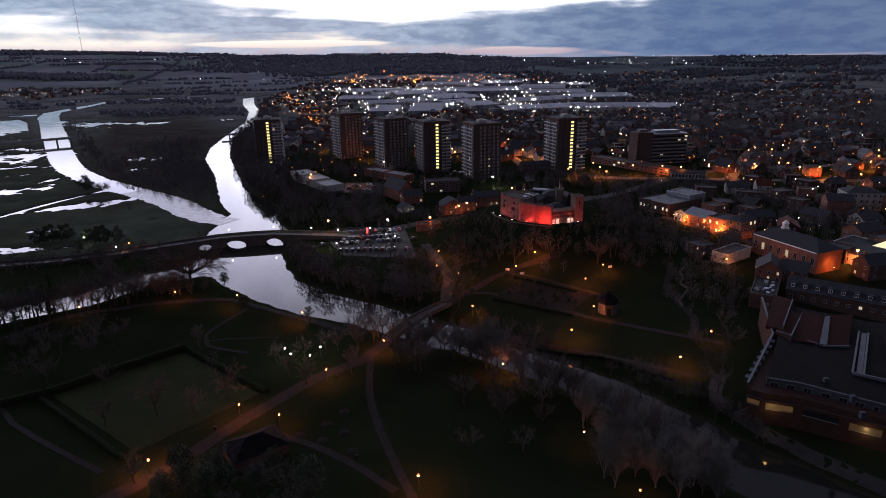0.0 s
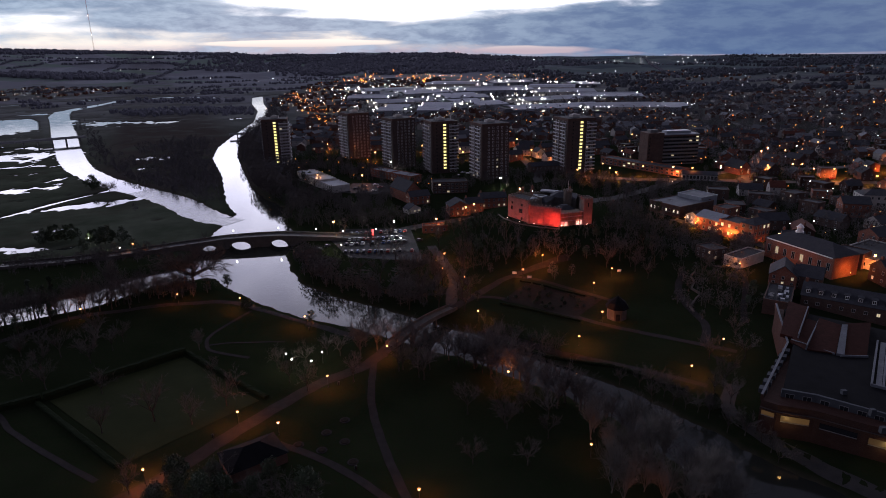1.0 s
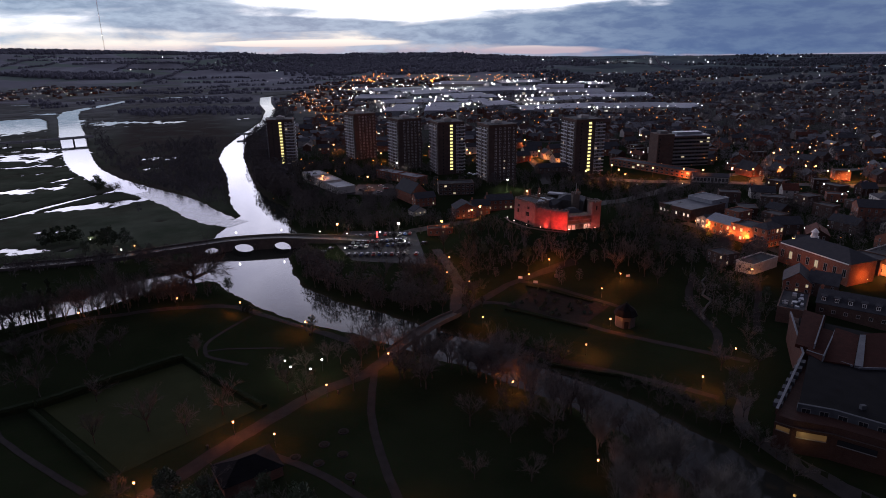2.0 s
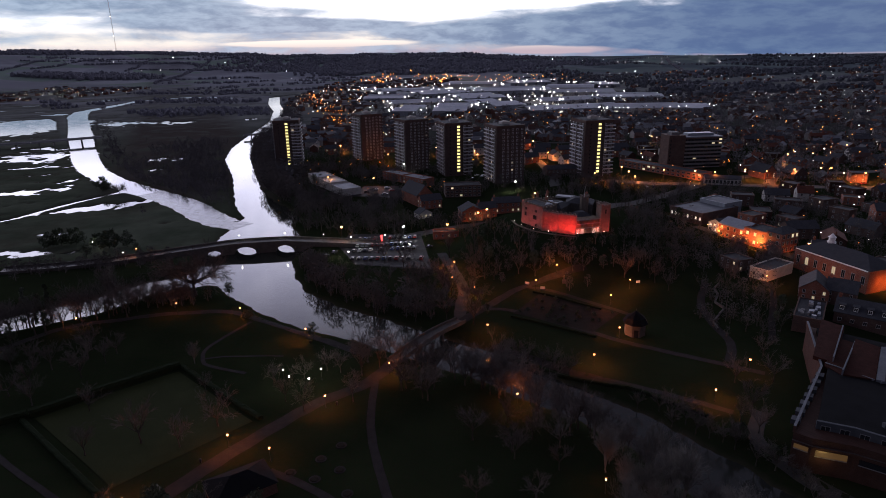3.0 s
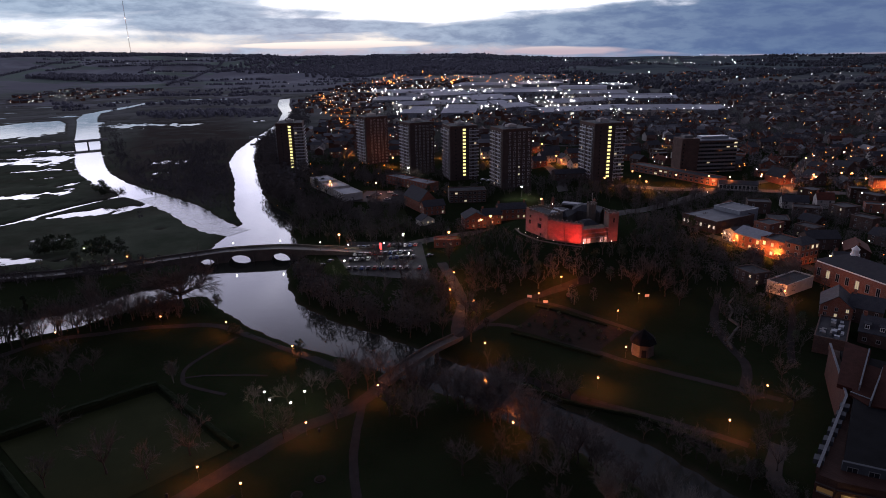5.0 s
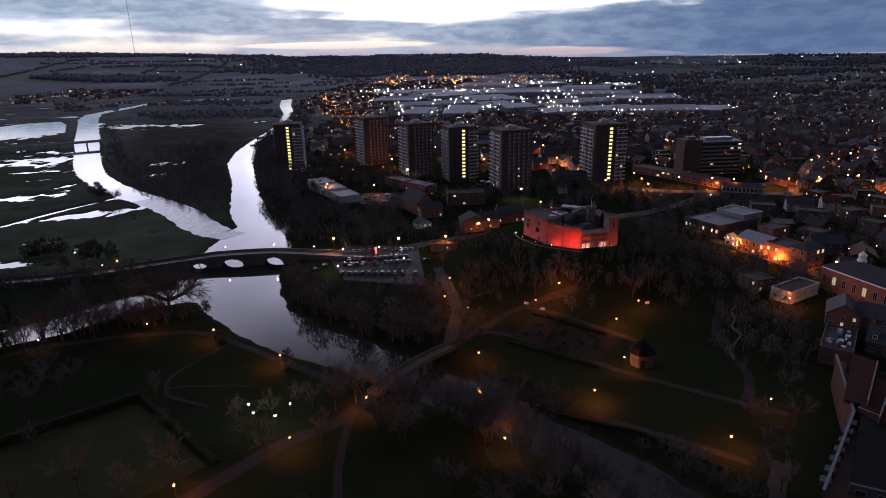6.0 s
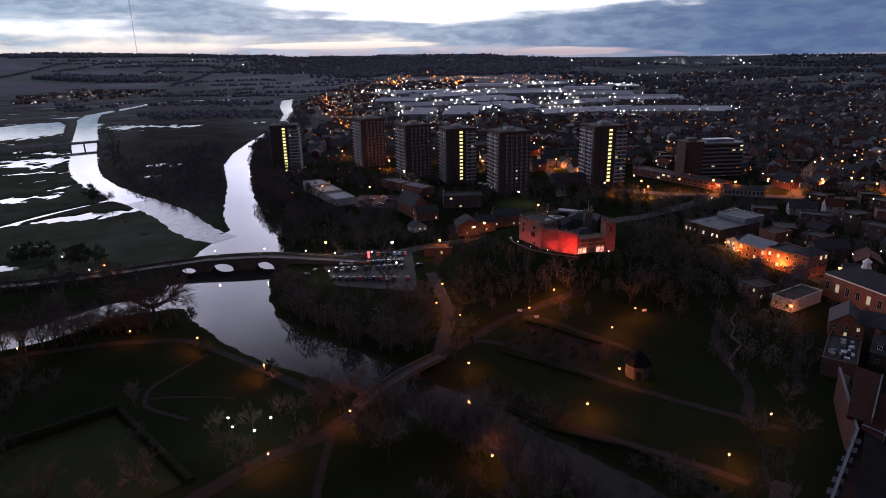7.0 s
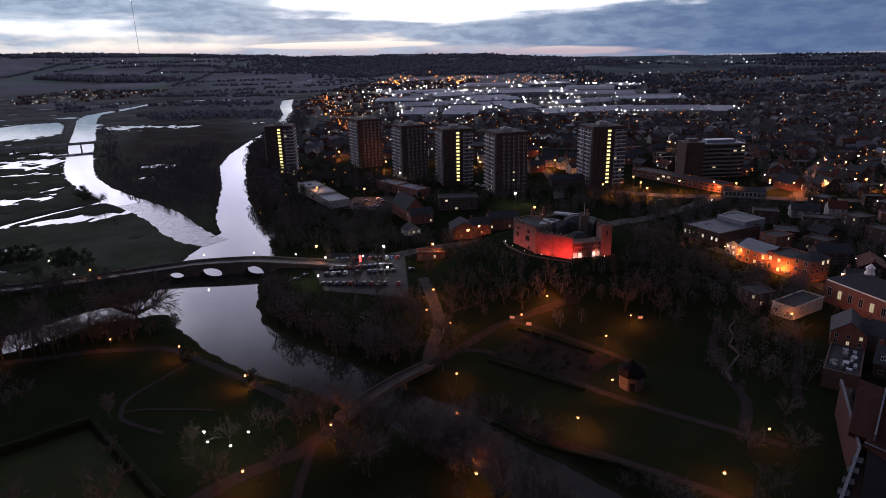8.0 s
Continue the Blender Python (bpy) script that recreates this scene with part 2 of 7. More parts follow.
MAT = {
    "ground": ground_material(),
    "water": water_material(),
    "weir": plain("rough_water", (0.020, 0.022, 0.022), (0.05, 0.052, 0.054), 0.3, 0.22, bump=1.0, fine=0.55),
    "lawn": plain("mown_lawn", (0.0205, 0.0255, 0.0105), (0.0265, 0.0315, 0.0135), 0.12, 0.95, spec=0.02, fine=3.0),
    "street": plain("worn_street_asphalt", (0.045, 0.044, 0.043), (0.066, 0.064, 0.062), 0.3, 0.8, spec=0.1, fine=8.0),
    "asphalt": plain("asphalt", (0.035, 0.034, 0.034), (0.05, 0.048, 0.046), 0.3, 0.9, spec=0.04, fine=8.0),
    "wet": plain("wet_asphalt", (0.036, 0.035, 0.036), (0.055, 0.053, 0.053), 0.25, 0.6, spec=0.25, fine=6.0),
    "wet_park": plain("rain_wet_tarmac", (0.015, 0.015, 0.017), (0.025, 0.025, 0.028), 0.25, 0.75, spec=0.08, fine=5.0),
    "soil": plain("dark_garden_soil", (0.014, 0.012, 0.010), (0.022, 0.018, 0.015), 0.5, 0.95, spec=0.03, fine=3.0, bump=0.8),
    "path": plain("worn_path", (0.021, 0.019, 0.0188), (0.030, 0.027, 0.0265), 0.4, 0.95, spec=0.03, fine=6.0),
    "stone": plain("weathered_stone", (0.10, 0.082, 0.07), (0.15, 0.122, 0.102), 0.5, 0.9, spec=0.2, fine=3.0, bump=0.6),
    "stone_dark": plain("dark_bridge_stone", (0.060, 0.055, 0.052), (0.09, 0.082, 0.076), 0.5, 0.9, spec=0.2, fine=2.5, bump=0.6),
    "brick": brickwork("red_brick", (0.17, 0.064, 0.044), (0.23, 0.09, 0.06), (0.24, 0.215, 0.19)),
    "brick_dark": brickwork("brown_brick", (0.070, 0.045, 0.039), (0.098, 0.061, 0.050), (0.11, 0.10, 0.09)),
    "tower_brick": brickwork("dark_brown_brick", (0.060, 0.044, 0.041), (0.085, 0.060, 0.054), (0.10, 0.094, 0.088)),
    # red brick again, with shade put into a darker base colour
    "shadow_brick": brickwork("shaded_red_brick", (0.040, 0.021, 0.017), (0.056, 0.029, 0.023), (0.06, 0.054, 0.05)),
    "black_roof": plain("tarred_flat_roof", (0.0065, 0.0068, 0.008), (0.0115, 0.012, 0.014), 0.25, 0.95, spec=0.03, fine=4.0),
    "dull_tile": tiled("dull_red_roof_tile", (0.030, 0.0115, 0.0095), (0.045, 0.017, 0.0135), 0.95, 0.05),
    "grey_panel": plain("grey_metal_panel", (0.046, 0.051, 0.060), (0.064, 0.070, 0.079), 0.5, 0.8, spec=0.1),
    "near_twig": plain("tangled_bare_undergrowth", (0.062, 0.055, 0.054), (0.100, 0.088, 0.084), 0.05, 0.95, spec=0.05, fine=0.6, bump=0.0),
    "render": plain("pale_render", (0.36, 0.34, 0.315), (0.46, 0.44, 0.41), 0.5, 0.85, fine=5.0),
    "slate": tiled("grey_slate", (0.040, 0.042, 0.049), (0.062, 0.064, 0.072), 0.9, 0.12),
    "tile": tiled("red_clay_tile", (0.075, 0.028, 0.021), (0.11, 0.042, 0.030), 0.9, 0.1),
    "lead": plain("sheet_lead_roof", (0.085, 0.092, 0.108), (0.13, 0.14, 0.16), 0.2, 0.75, spec=0.15, fine=2.0),
    "felt": plain("flat_roof_felt", (0.030, 0.031, 0.035), (0.05, 0.052, 0.058), 0.25, 0.9, spec=0.1, fine=4.0),
    "metal_roof": plain("grey_sheet_roof", (0.20, 0.215, 0.24), (0.30, 0.315, 0.34), 0.15, 0.7, spec=0.2, fine=1.5),
    "shed_roof": plain("shed_roof_sheet", (0.34, 0.36, 0.40), (0.45, 0.47, 0.51), 0.03, 0.9, spec=0.08, fine=0.4),
    "shed_roof_dark": plain("old_shed_roof_sheet", (0.22, 0.235, 0.27), (0.31, 0.325, 0.36), 0.03, 0.9, spec=0.08, fine=0.4),
    "white": plain("white_paint", (0.72, 0.71, 0.69), (0.80, 0.79, 0.77), 0.8, 0.5, fine=9.0),
    "pale_frame": plain("weathered_window_frame", (0.26, 0.255, 0.25), (0.36, 0.355, 0.345), 0.8, 0.6, fine=9.0),
    "pale_concrete": plain("weathered_pale_concrete", (0.24, 0.24, 0.245), (0.33, 0.33, 0.335), 0.3, 0.85, fine=2.0),
    "pale_rail": plain("pale_balcony_front", (0.46, 0.46, 0.48), (0.60, 0.60, 0.62), 0.25, 0.7, fine=3.0),
    "concrete": plain("grey_concrete", (0.13, 0.128, 0.13), (0.18, 0.177, 0.175), 0.6, 0.85, fine=5.0),
    "steel": plain("dark_painted_steel", (0.025, 0.027, 0.03), (0.04, 0.042, 0.045), 2.0, 0.5, metal=0.6),
    "zinc": plain("zinc_cladding", (0.20, 0.22, 0.25), (0.27, 0.29, 0.32), 0.7, 0.5, metal=0.3),
    "bark": plain("grey_bark", (0.045, 0.039, 0.034), (0.078, 0.067, 0.057), 1.2, 0.95, spec=0.15, fine=6.0, vary=0.5),
    "twig": plain("bare_twigs", (0.082, 0.071, 0.068), (0.128, 0.111, 0.104), 0.6, 0.95, spec=0.1, fine=3.0, bump=0.0, vary=0.3),
    "pale_twig": plain("pale_birch_twigs", (0.13, 0.123, 0.11), (0.19, 0.178, 0.16), 0.6, 0.95, spec=0.1, fine=3.0, bump=0.0, vary=0.5),
    "leaf": plain("evergreen_leaf", (0.022, 0.036, 0.016), (0.036, 0.052, 0.022), 0.8, 0.7, spec=0.3, fine=5.0, bump=0.0, vary=0.5),
    "hedge": plain("clipped_hedge", (0.010, 0.016, 0.008), (0.016, 0.022, 0.011), 0.8, 1.0, spec=0.02, fine=5.0, bump=0.8),
    "wood": plain("weathered_timber", (0.11, 0.08, 0.055), (0.17, 0.125, 0.085), 0.8, 0.8, fine=8.0),
    "glass": plain("dark_window_glass", (0.012, 0.014, 0.018), (0.02, 0.022, 0.026), 0.7, 0.08, spec=0.4, fine=4.0, bump=0.0),
    "lit": glow("lit_window", (1.0, 0.80, 0.50), 1.2, 0.7),
    "stair_lit": glow("lit_stair_window", (1.0, 0.80, 0.30), 1.7, 0.25),
    "lit_white": glow("lit_shop_window", (1.0, 0.90, 0.74), 1.5, 0.4),
    "sodium": glow("sodium_lantern", (1.0, 0.42, 0.14), 13.0, 0.4),
    "led": glow("white_lantern", (1.0, 0.95, 0.82), 22.0, 0.3),
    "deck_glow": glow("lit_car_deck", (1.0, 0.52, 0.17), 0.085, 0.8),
    "paint_grey": plain("silver_car_paint", (0.32, 0.33, 0.35), (0.40, 0.41, 0.43), 1.0, 0.3, metal=0.4, bump=0.0),
    "paint_dark": plain("dark_car_paint", (0.02, 0.02, 0.023), (0.035, 0.035, 0.04), 1.0, 0.25, bump=0.0),
    "paint_red": plain("red_car_paint", (0.18, 0.02, 0.02), (0.24, 0.03, 0.03), 1.0, 0.3, bump=0.0),
    "paint_blue": plain("blue_car_paint", (0.02, 0.04, 0.12), (0.03, 0.06, 0.18), 1.0, 0.3, bump=0.0),
    "shed_glow": glow("lit_loading_door", (1.0, 0.92, 0.75), 1.2, 0.5),
    "far_walls": island_tones("distant_walls", [(0.13, 0.06, 0.045), (0.10, 0.05, 0.04), (0.13, 0.07, 0.05), (0.16, 0.075, 0.055), (0.34, 0.325, 0.31)], 0.9, 0.1),
    "far_roofs": island_tones("distant_roofs", [(0.045, 0.047, 0.056), (0.062, 0.064, 0.074), (0.070, 0.040, 0.035), (0.052, 0.054, 0.062), (0.16, 0.165, 0.18)], 0.85, 0.12),
    "far_lit": island_glow("distant_lit_windows", (1.0, 0.90, 0.76), 0.3, 4.0),
    "far_white": island_glow("distant_white_lamp", (1.0, 0.95, 0.90), 4.0, 36.0),
    "far_amber": island_glow("distant_amber_lamp", (1.0, 0.25, 0.035), 2.5, 9.0),
    # distance haze put into these three crown tones: all bluer, one also paler
    "far_twig": plain("distant_bare_crowns", (0.080, 0.076, 0.080), (0.118, 0.110, 0.112), 0.05, 0.95, spec=0.05, fine=0.6, bump=0.0),
    "hazed_crowns": plain("hazed_leafless_crowns", (0.118, 0.120, 0.146), (0.155, 0.156, 0.178), 0.02, 0.95, spec=0.03, fine=0.25, bump=0.0),
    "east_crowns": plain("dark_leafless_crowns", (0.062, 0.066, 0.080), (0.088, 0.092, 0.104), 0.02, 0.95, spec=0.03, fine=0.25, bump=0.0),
    "mast_paint": plain("red_and_white_mast_paint", (0.5, 0.12, 0.09), (0.6, 0.2, 0.15), 0.1, 0.6),
    "red_led": glow("red_lantern", (1.0, 0.06, 0.06), 4.0),
}


# ---- building blocks ----
class Shape:
    """Gathers solids into one mesh; each face carries the index of its material."""

    def __init__(self):
        self.v, self.f, self.m = [], [], []

    def add(self, verts, faces, mat=0):
        k = len(self.v)
        self.v += [tuple(p) for p in verts]
        self.f += [tuple(i + k for i in q) for q in faces]
        self.m += [mat] * len(faces)
        return self

    def box(self, x0, x1, y0, y1, z0, z1, mat=0):
        p = [(x, y, z) for z in (z0, z1) for x, y in ((x0, y0), (x1, y0), (x1, y1), (x0, y1))]
        return self.add(p, [(3, 2, 1, 0), (4, 5, 6, 7), (0, 1, 5, 4), (1, 2, 6, 5), (2, 3, 7, 6), (3, 0, 4, 7)], mat)

    def prism(self, poly, z0, z1, mat=0, top=None):
        n = len(poly)
        p = [(x, y, z0) for x, y in poly] + [(x, y, z1) for x, y in (top or poly)]
        f = [tuple(range(n - 1, -1, -1)), tuple(range(n, 2 * n))]
        return self.add(p, f + [(i, (i + 1) % n, n + (i + 1) % n, n + i) for i in range(n)], mat)

    def round(self, x, y, z0, z1, r0, r1=None, n=8, mat=0):
        r1 = r0 if r1 is None else r1
        ring = [(math.cos(2 * math.pi * i / n), math.sin(2 * math.pi * i / n)) for i in range(n)]
        return self.prism([(x + c * r0, y + s * r0) for c, s in ring], z0, z1, mat, [(x + c * r1, y + s * r1) for c, s in ring])

    def gable(self, x0, x1, y0, y1, z, rise, over=0.35, thick=0.22, mat=0):
        """A pitched roof with its ridge along x."""
        ym = (y0 + y1) / 2
        drop = over * rise / (ym - y0)
        sec = [(y0 - over, z - drop), (ym, z + rise), (y1 + over, z - drop), (y1 + over, z - drop + thick), (ym, z + rise + thick), (y0 - over, z - drop + thick)]
        p = [(x, y, q) for x in (x0 - over, x1 + over) for y, q in sec]
        return self.add(p, [(0, 1, 4, 5), (1, 2, 3, 4), (11, 10, 7, 6), (10, 9, 8, 7), (5, 4, 10, 11), (4, 3, 9, 10), (0, 6, 7, 1), (1, 7, 8, 2), (0, 5, 11, 6), (2, 8, 9, 3)], mat)

    def hip(self, x0, x1, y0, y1, z, rise, over=0.4, mat=0):
        x0, x1, y0, y1 = x0 - over, x1 + over, y0 - over, y1 + over
        h = min(x1 - x0, y1 - y0) / 2
        ym, xm = (y0 + y1) / 2, (x0 + x1) / 2
        r = [(x0 + h, ym), (x1 - h, ym)] if x1 - x0 >= y1 - y0 else [(xm, y0 + h), (xm, y1 - h)]
        p = [(x0, y0, z), (x1, y0, z), (x1, y1, z), (x0, y1, z)] + [(*q, z + rise) for q in r]
        if x1 - x0 >= y1 - y0:
            f = [(0, 1, 5, 4), (1, 2, 5), (2, 3, 4, 5), (3, 0, 4)]
        else:
            f = [(0, 1, 4), (1, 2, 5, 4), (2, 3, 5), (3, 0, 4, 5)]
        return self.add(p, f + [(3, 2, 1, 0)], mat)

    def tube(self, a, b, r0, r1, n=5, mat=0):
        a, b = Vector(a), Vector(b)
        d = (b - a).normalized()
        s = d.orthogonal().normalized()
        t = d.cross(s)
        ring = [(math.cos(2 * math.pi * i / n), math.sin(2 * math.pi * i / n)) for i in range(n)]
        p = [a + (s * c + t * q) * r0 for c, q in ring] + [b + (s * c + t * q) * r1 for c, q in ring]
        return self.add(p, [(i, (i + 1) % n, n + (i + 1) % n, n + i) for i in range(n)], mat)

    def ball(self, x, y, z, r, squash=1.0, mat=0, n=8):
        p = [(x, y, z + r * squash)]
        rings = 4
        for j in range(1, rings):
            a = math.pi * j / rings
            p += [(x + r * math.sin(a) * math.cos(2 * math.pi * i / n), y + r * math.sin(a) * math.sin(2 * math.pi * i / n), z + r * squash * math.cos(a)) for i in range(n)]
        p.append((x, y, z - r * squash))
        f = [(0, 1 + i, 1 + (i + 1) % n) for i in range(n)]
        for j in range(rings - 2):
            f += [(1 + j * n + i, 1 + (j + 1) * n + i, 1 + (j + 1) * n + (i + 1) % n, 1 + j * n + (i + 1) % n) for i in range(n)]
        f += [(len(p) - 1, 1 + (rings - 2) * n + (i + 1) % n, 1 + (rings - 2) * n + i) for i in range(n)]
        return self.add(p, f, mat)

    def mesh(self, name, mats):
        me = bpy.data.meshes.new(name)
        me.from_pydata(self.v, [], self.f)
        for q in mats:
            me.materials.append(MAT[q])
        if len(mats) > 1:
            me.polygons.foreach_set("material_index", self.m)
        me.update()
        return me


def part(name, shape, mats, parent=None, label="", at=None):
    """One mesh object, under a thing or on its own."""
    mats = (mats,) if isinstance(mats, str) else mats
    ob = new(name, shape.mesh(name, mats) if isinstance(shape, Shape) else shape)
    if parent:
        ob.parent = parent
    if at is not None:
        ob.matrix_basis = at
    if label:
        ob["label"] = label
    return ob


def thing(name, at, label, category, group=""):
    return_ob = new(name)
    return_ob.empty_display_size = 0.5
    return_ob.matrix_basis = at
    return tagged(return_ob, label, category, group)


def smooth(ob):
    ob.data.polygons.foreach_set("use_smooth", [True] * len(ob.data.polygons))
    return ob


# ---- lie of the land ----
# rivers as centre lines: x, y, half width
RIVERS = [
    [(-118, 379, 9), (-126, 384, 10), (-144, 402, 11), (-168, 434, 11.5), (-194, 461, 11), (-232, 494, 11), (-271, 532, 10.5), (-312, 580, 11), (-352, 642, 12.5), (-407, 737, 13), (-465, 839, 14.5), (-554, 997, 14.5), (-640, 1150, 15.5), (-684, 1245, 13), (-695, 1393, 12), (-706, 1540, 11), (-640, 1640, 10), (-420, 1640, 8)],
    [(-97, 390, 16), (-108, 412, 16), (-122, 436, 13.5), (-139, 478, 10.5), (-160, 540, 9.5), (-195, 636, 12), (-214, 713, 11), (-228, 796, 7), (-246, 996, 8), (-284, 1189, 10), (-338, 1370, 12), (-392, 1595, 13), (-330, 1760, 8)],
    [(-105, 390, 14), (-97, 352, 23), (-93, 322, 26), (-91, 304, 23), (-74, 273, 16), (-63, 257, 13), (-45, 240, 12), (-31, 231, 11), (-15, 221, 10), (6, 205, 9.5), (20, 196, 9), (34, 182, 8), (52, 165.5, 8), (62, 154, 8), (71, 138, 9.5), (82, 120, 10), (100, 98, 10), (150, 50, 10)],
    [(-82, 298, 12), (-100, 287, 12), (-125, 274, 9), (-141, 252, 9.5), (-160, 240, 9.5), (-200, 213, 10), (-270, 170, 14)],
    [(-320, 352, 3.0), (-300, 374, 3.0), (-272, 407, 3.0), (-261, 442, 3.2), (-246, 474, 3.4), (-238, 487, 5.0)],
]
# pools of flood water: x, y, half length, half width, turn in degrees, strength
POOLS = [
    (-645, 980, 94, 140, 0, 1.0), (-592, 930, 44, 62, 0, 1.0), (-707, 1191, 34, 20, -11, 1.0), (-477, 1010, 64, 44, -10, 1.0), (-393, 1016, 22, 24, -11, 1.0), (-497, 1603, 84, 26, -14, 1.0),
    (-938, 2600, 100, 50, -10, 1.0), (-620, 2700, 120, 50, -10, 1.0), (-460, 738, 44, 9, -9, 0.9), (-425, 684, 28, 15, -8, 0.85), (-395, 668, 6, 28, -8, 0.9),
    (-306, 531, 16, 14, 20, 0.85), (-316, 489, 20, 10, 25, 0.8), (-229, 437, 34, 7, 30, 0.9), (-255, 420, 22, 4, 32, 0.75), (-274, 644, 13, 14, 0, 1.0), (-254, 636, 10, 11, 0, 1.0),
    (-250, 582, 12, 8, 0, 1.0), (-216, 329, 20, 6, 6, 0.9), (-167, 387, 6, 2.5, 0, 0.7), (-295, 1045, 14, 18, 0, 1.0), (-224, 367, 9, 2.5, 10, 0.7), (-381, 604, 18, 5, 10, 0.8), (-810, 1556, 22, 28, 0, 0.8),
]
CASTLE = (70.0, 316.0)


def chain_distance(X, Y, chain):
    best = np.full(X.shape, 1e9)
    for (x0, y0, h0), (x1, y1, h1) in zip(chain, chain[1:]):
        dx, dy = x1 - x0, y1 - y0
        t = np.clip(((X - x0) * dx + (Y - y0) * dy) / (dx * dx + dy * dy), 0, 1)
        best = np.minimum(best, np.hypot(X - x0 - t * dx, Y - y0 - t * dy) - (h0 + t * (h1 - h0)))
    return best


def step(v, lo, hi):
    t = np.clip((v - lo) / (hi - lo), 0, 1)
    return t * t * (3 - 2 * t)


def ripple(X, Y, seed, base):
    """Smooth unevenness of the ground from a few sines, about -1 to 1."""
    rng = np.random.RandomState(seed)
    z = np.zeros(X.shape)
    for i in range(9):
        a, p, w = rng.uniform(0, 6.28), rng.uniform(0, 6.28), base / (1.0 + 0.75 * i)
        z += np.sin((X * math.cos(a) + Y * math.sin(a)) * 6.28 / w + p) / (1 + 0.35 * i)
    return z / 2.6


LATTICE = np.random.RandomState(7).rand(256, 256)


def patchy(X, Y, sx, sy, octaves=4):
    """Cloudy value noise, 0 to 1, with patches about sx by sy metres."""
    total, amp, z = 0.0, 1.0, np.zeros(np.shape(X))
    for o in range(octaves):
        u, v = X / sx * 2**o + 17.3 * o, Y / sy * 2**o + 5.7 * o
        i, j = np.floor(u).astype(int), np.floor(v).astype(int)
        a, b = u - i, v - j
        a, b = a * a * (3 - 2 * a), b * b * (3 - 2 * b)
        q = [LATTICE[(j + n) % 256, (i + m) % 256] for n in (0, 1) for m in (0, 1)]
        z += amp * ((q[0] * (1 - a) + q[1] * a) * (1 - b) + (q[2] * (1 - a) + q[3] * a) * b)
        total += amp
        amp *= 0.55
    return z / total


def height(X, Y):
    X, Y = np.asarray(X, float), np.asarray(Y, float)
    r = np.hypot(X, Y)
    z = 0.18 * ripple(X, Y, 3, 60)
    # low water meadows beside the western river, town on its rise to the east
    meadow = step(-X - 0.30 * (Y - 300) + 10 * ripple(X, Y, 5, 120), 70, 150) * step(Y, 290, 330)
    z = z * (1 - meadow) + meadow * (-1.75 - 0.3 * step(-X - 0.2 * Y, 150, 260) + 1.9 * (patchy(X + 0.5 * Y, Y - 0.4 * X, 60, 26) - 0.5))
    isle = step(chain_distance(X, Y, [(-170, 470, 8), (-225, 580, 30), (-260, 700, 60), (-330, 900, 90), (-420, 1150, 130), (-480, 1400, 130)]), 12, -12)
    z = z * (1 - isle) + isle * (-1.35 + 3.0 * (patchy(X, Y, 45, 30) - 0.5))
    z += 5.0 * step(X + 0.15 * (Y - 200), 108, 150) * step(Y, 175, 240)
    z += 1.5 * step(Y, 340, 420) * step(X, -120, -60) * (1 - step(X, 100, 140))
    # castle mound
    d = np.hypot(X - CASTLE[0], Y - CASTLE[1])
    z = z + 12.2 * step(d, 62, 29)
    # garden terraces below the mound
    z += 1.6 * step(Y - 0.30 * X, 195, 245) * step(X, 30, 55) * (1 - step(X, 108, 130)) * (1 - step(d, 60, 30))
    # wooded hills that close the valley
    az = np.arctan2(X, Y)
    edge = np.interp(az, [-1.6, -0.56, -0.45, -0.30, -0.20, -0.05, 0.05, 0.12, 0.3, 0.7, 1.6], [160, 152, 134, 112, 101, 97, 92, 62, 52, 50, 60])
    start = np.interp(az, [-1.2, -0.5, -0.2, 0.1, 1.2], [2000, 2150, 2500, 2500, 2000])
    z += (edge + 5 * ripple(X, Y, 40, 900)) * step(r, start, 4750) * (Y > 0)
    z += 16 * np.maximum(ripple(X, Y, 44, 1300), 0) * step(r, 2300, 3000) * (1 - step(r, 4000, 4600))
    z -= 220 * step(r, 4800, 5600)
    soaked = step(np.hypot((X + 432) / 62, (Y - 672) / 78), 1.0, 0.5)
    z = z - soaked * 1.8 * step(patchy(X, Y, 26, 9) + 0.35 * (patchy(X, Y, 7, 16, 2) - 0.5), 0.46, 0.55)
    z = z - 1.3 * meadow * step(Y, 340, 370) * step(patchy(X, Y, 70, 45, 2), 0.46, 0.58) * step(patchy(X, Y, 6, 9, 2), 0.70, 0.78)
    for x, y, a, b, turn, k in POOLS:
        c, s = math.cos(radians(turn)), math.sin(radians(turn))
        u, v = ((X - x) * c + (Y - y) * s) / a, (-(X - x) * s + (Y - y) * c) / b
        q = np.sqrt(u * u + v * v) + (0.3 if a > 90 else 1.5) * (patchy(X + x, Y, 22, 14) - 0.5) + (0.2 if a > 90 else 2.4) * (patchy(X, Y + x, 5, 11, 2) - 0.5)
        m = k * step(q, 1.12, 0.9)
        z = z * (1 - m) + (WATER - 0.35) * m
    dyke = chain_distance(X, Y, [(-432, 745, 4), (-478, 834, 4), (-541, 938, 4), (-616, 1068, 5), (-690, 1160, 5)])
    z = np.where(dyke < 6, np.maximum(z, -1.2 - 0.2 * np.maximum(dyke, 0)), z)
    for chain in RIVERS:
        d = chain_distance(X, Y, chain) + 0.9 * ripple(X, Y, 61, 26)
        bank = WATER + np.where(d > 0, 0.12 + 0.42 * d, 0.5 * d)
        z = np.where(d < 9, np.minimum(z, np.maximum(bank, WATER - 2.2)), z)
    return z


def axis(parts):
    out = []
    for a, b, s in parts:
        out += list(np.arange(a, b, s))
    return np.array(out + [parts[-1][1]])


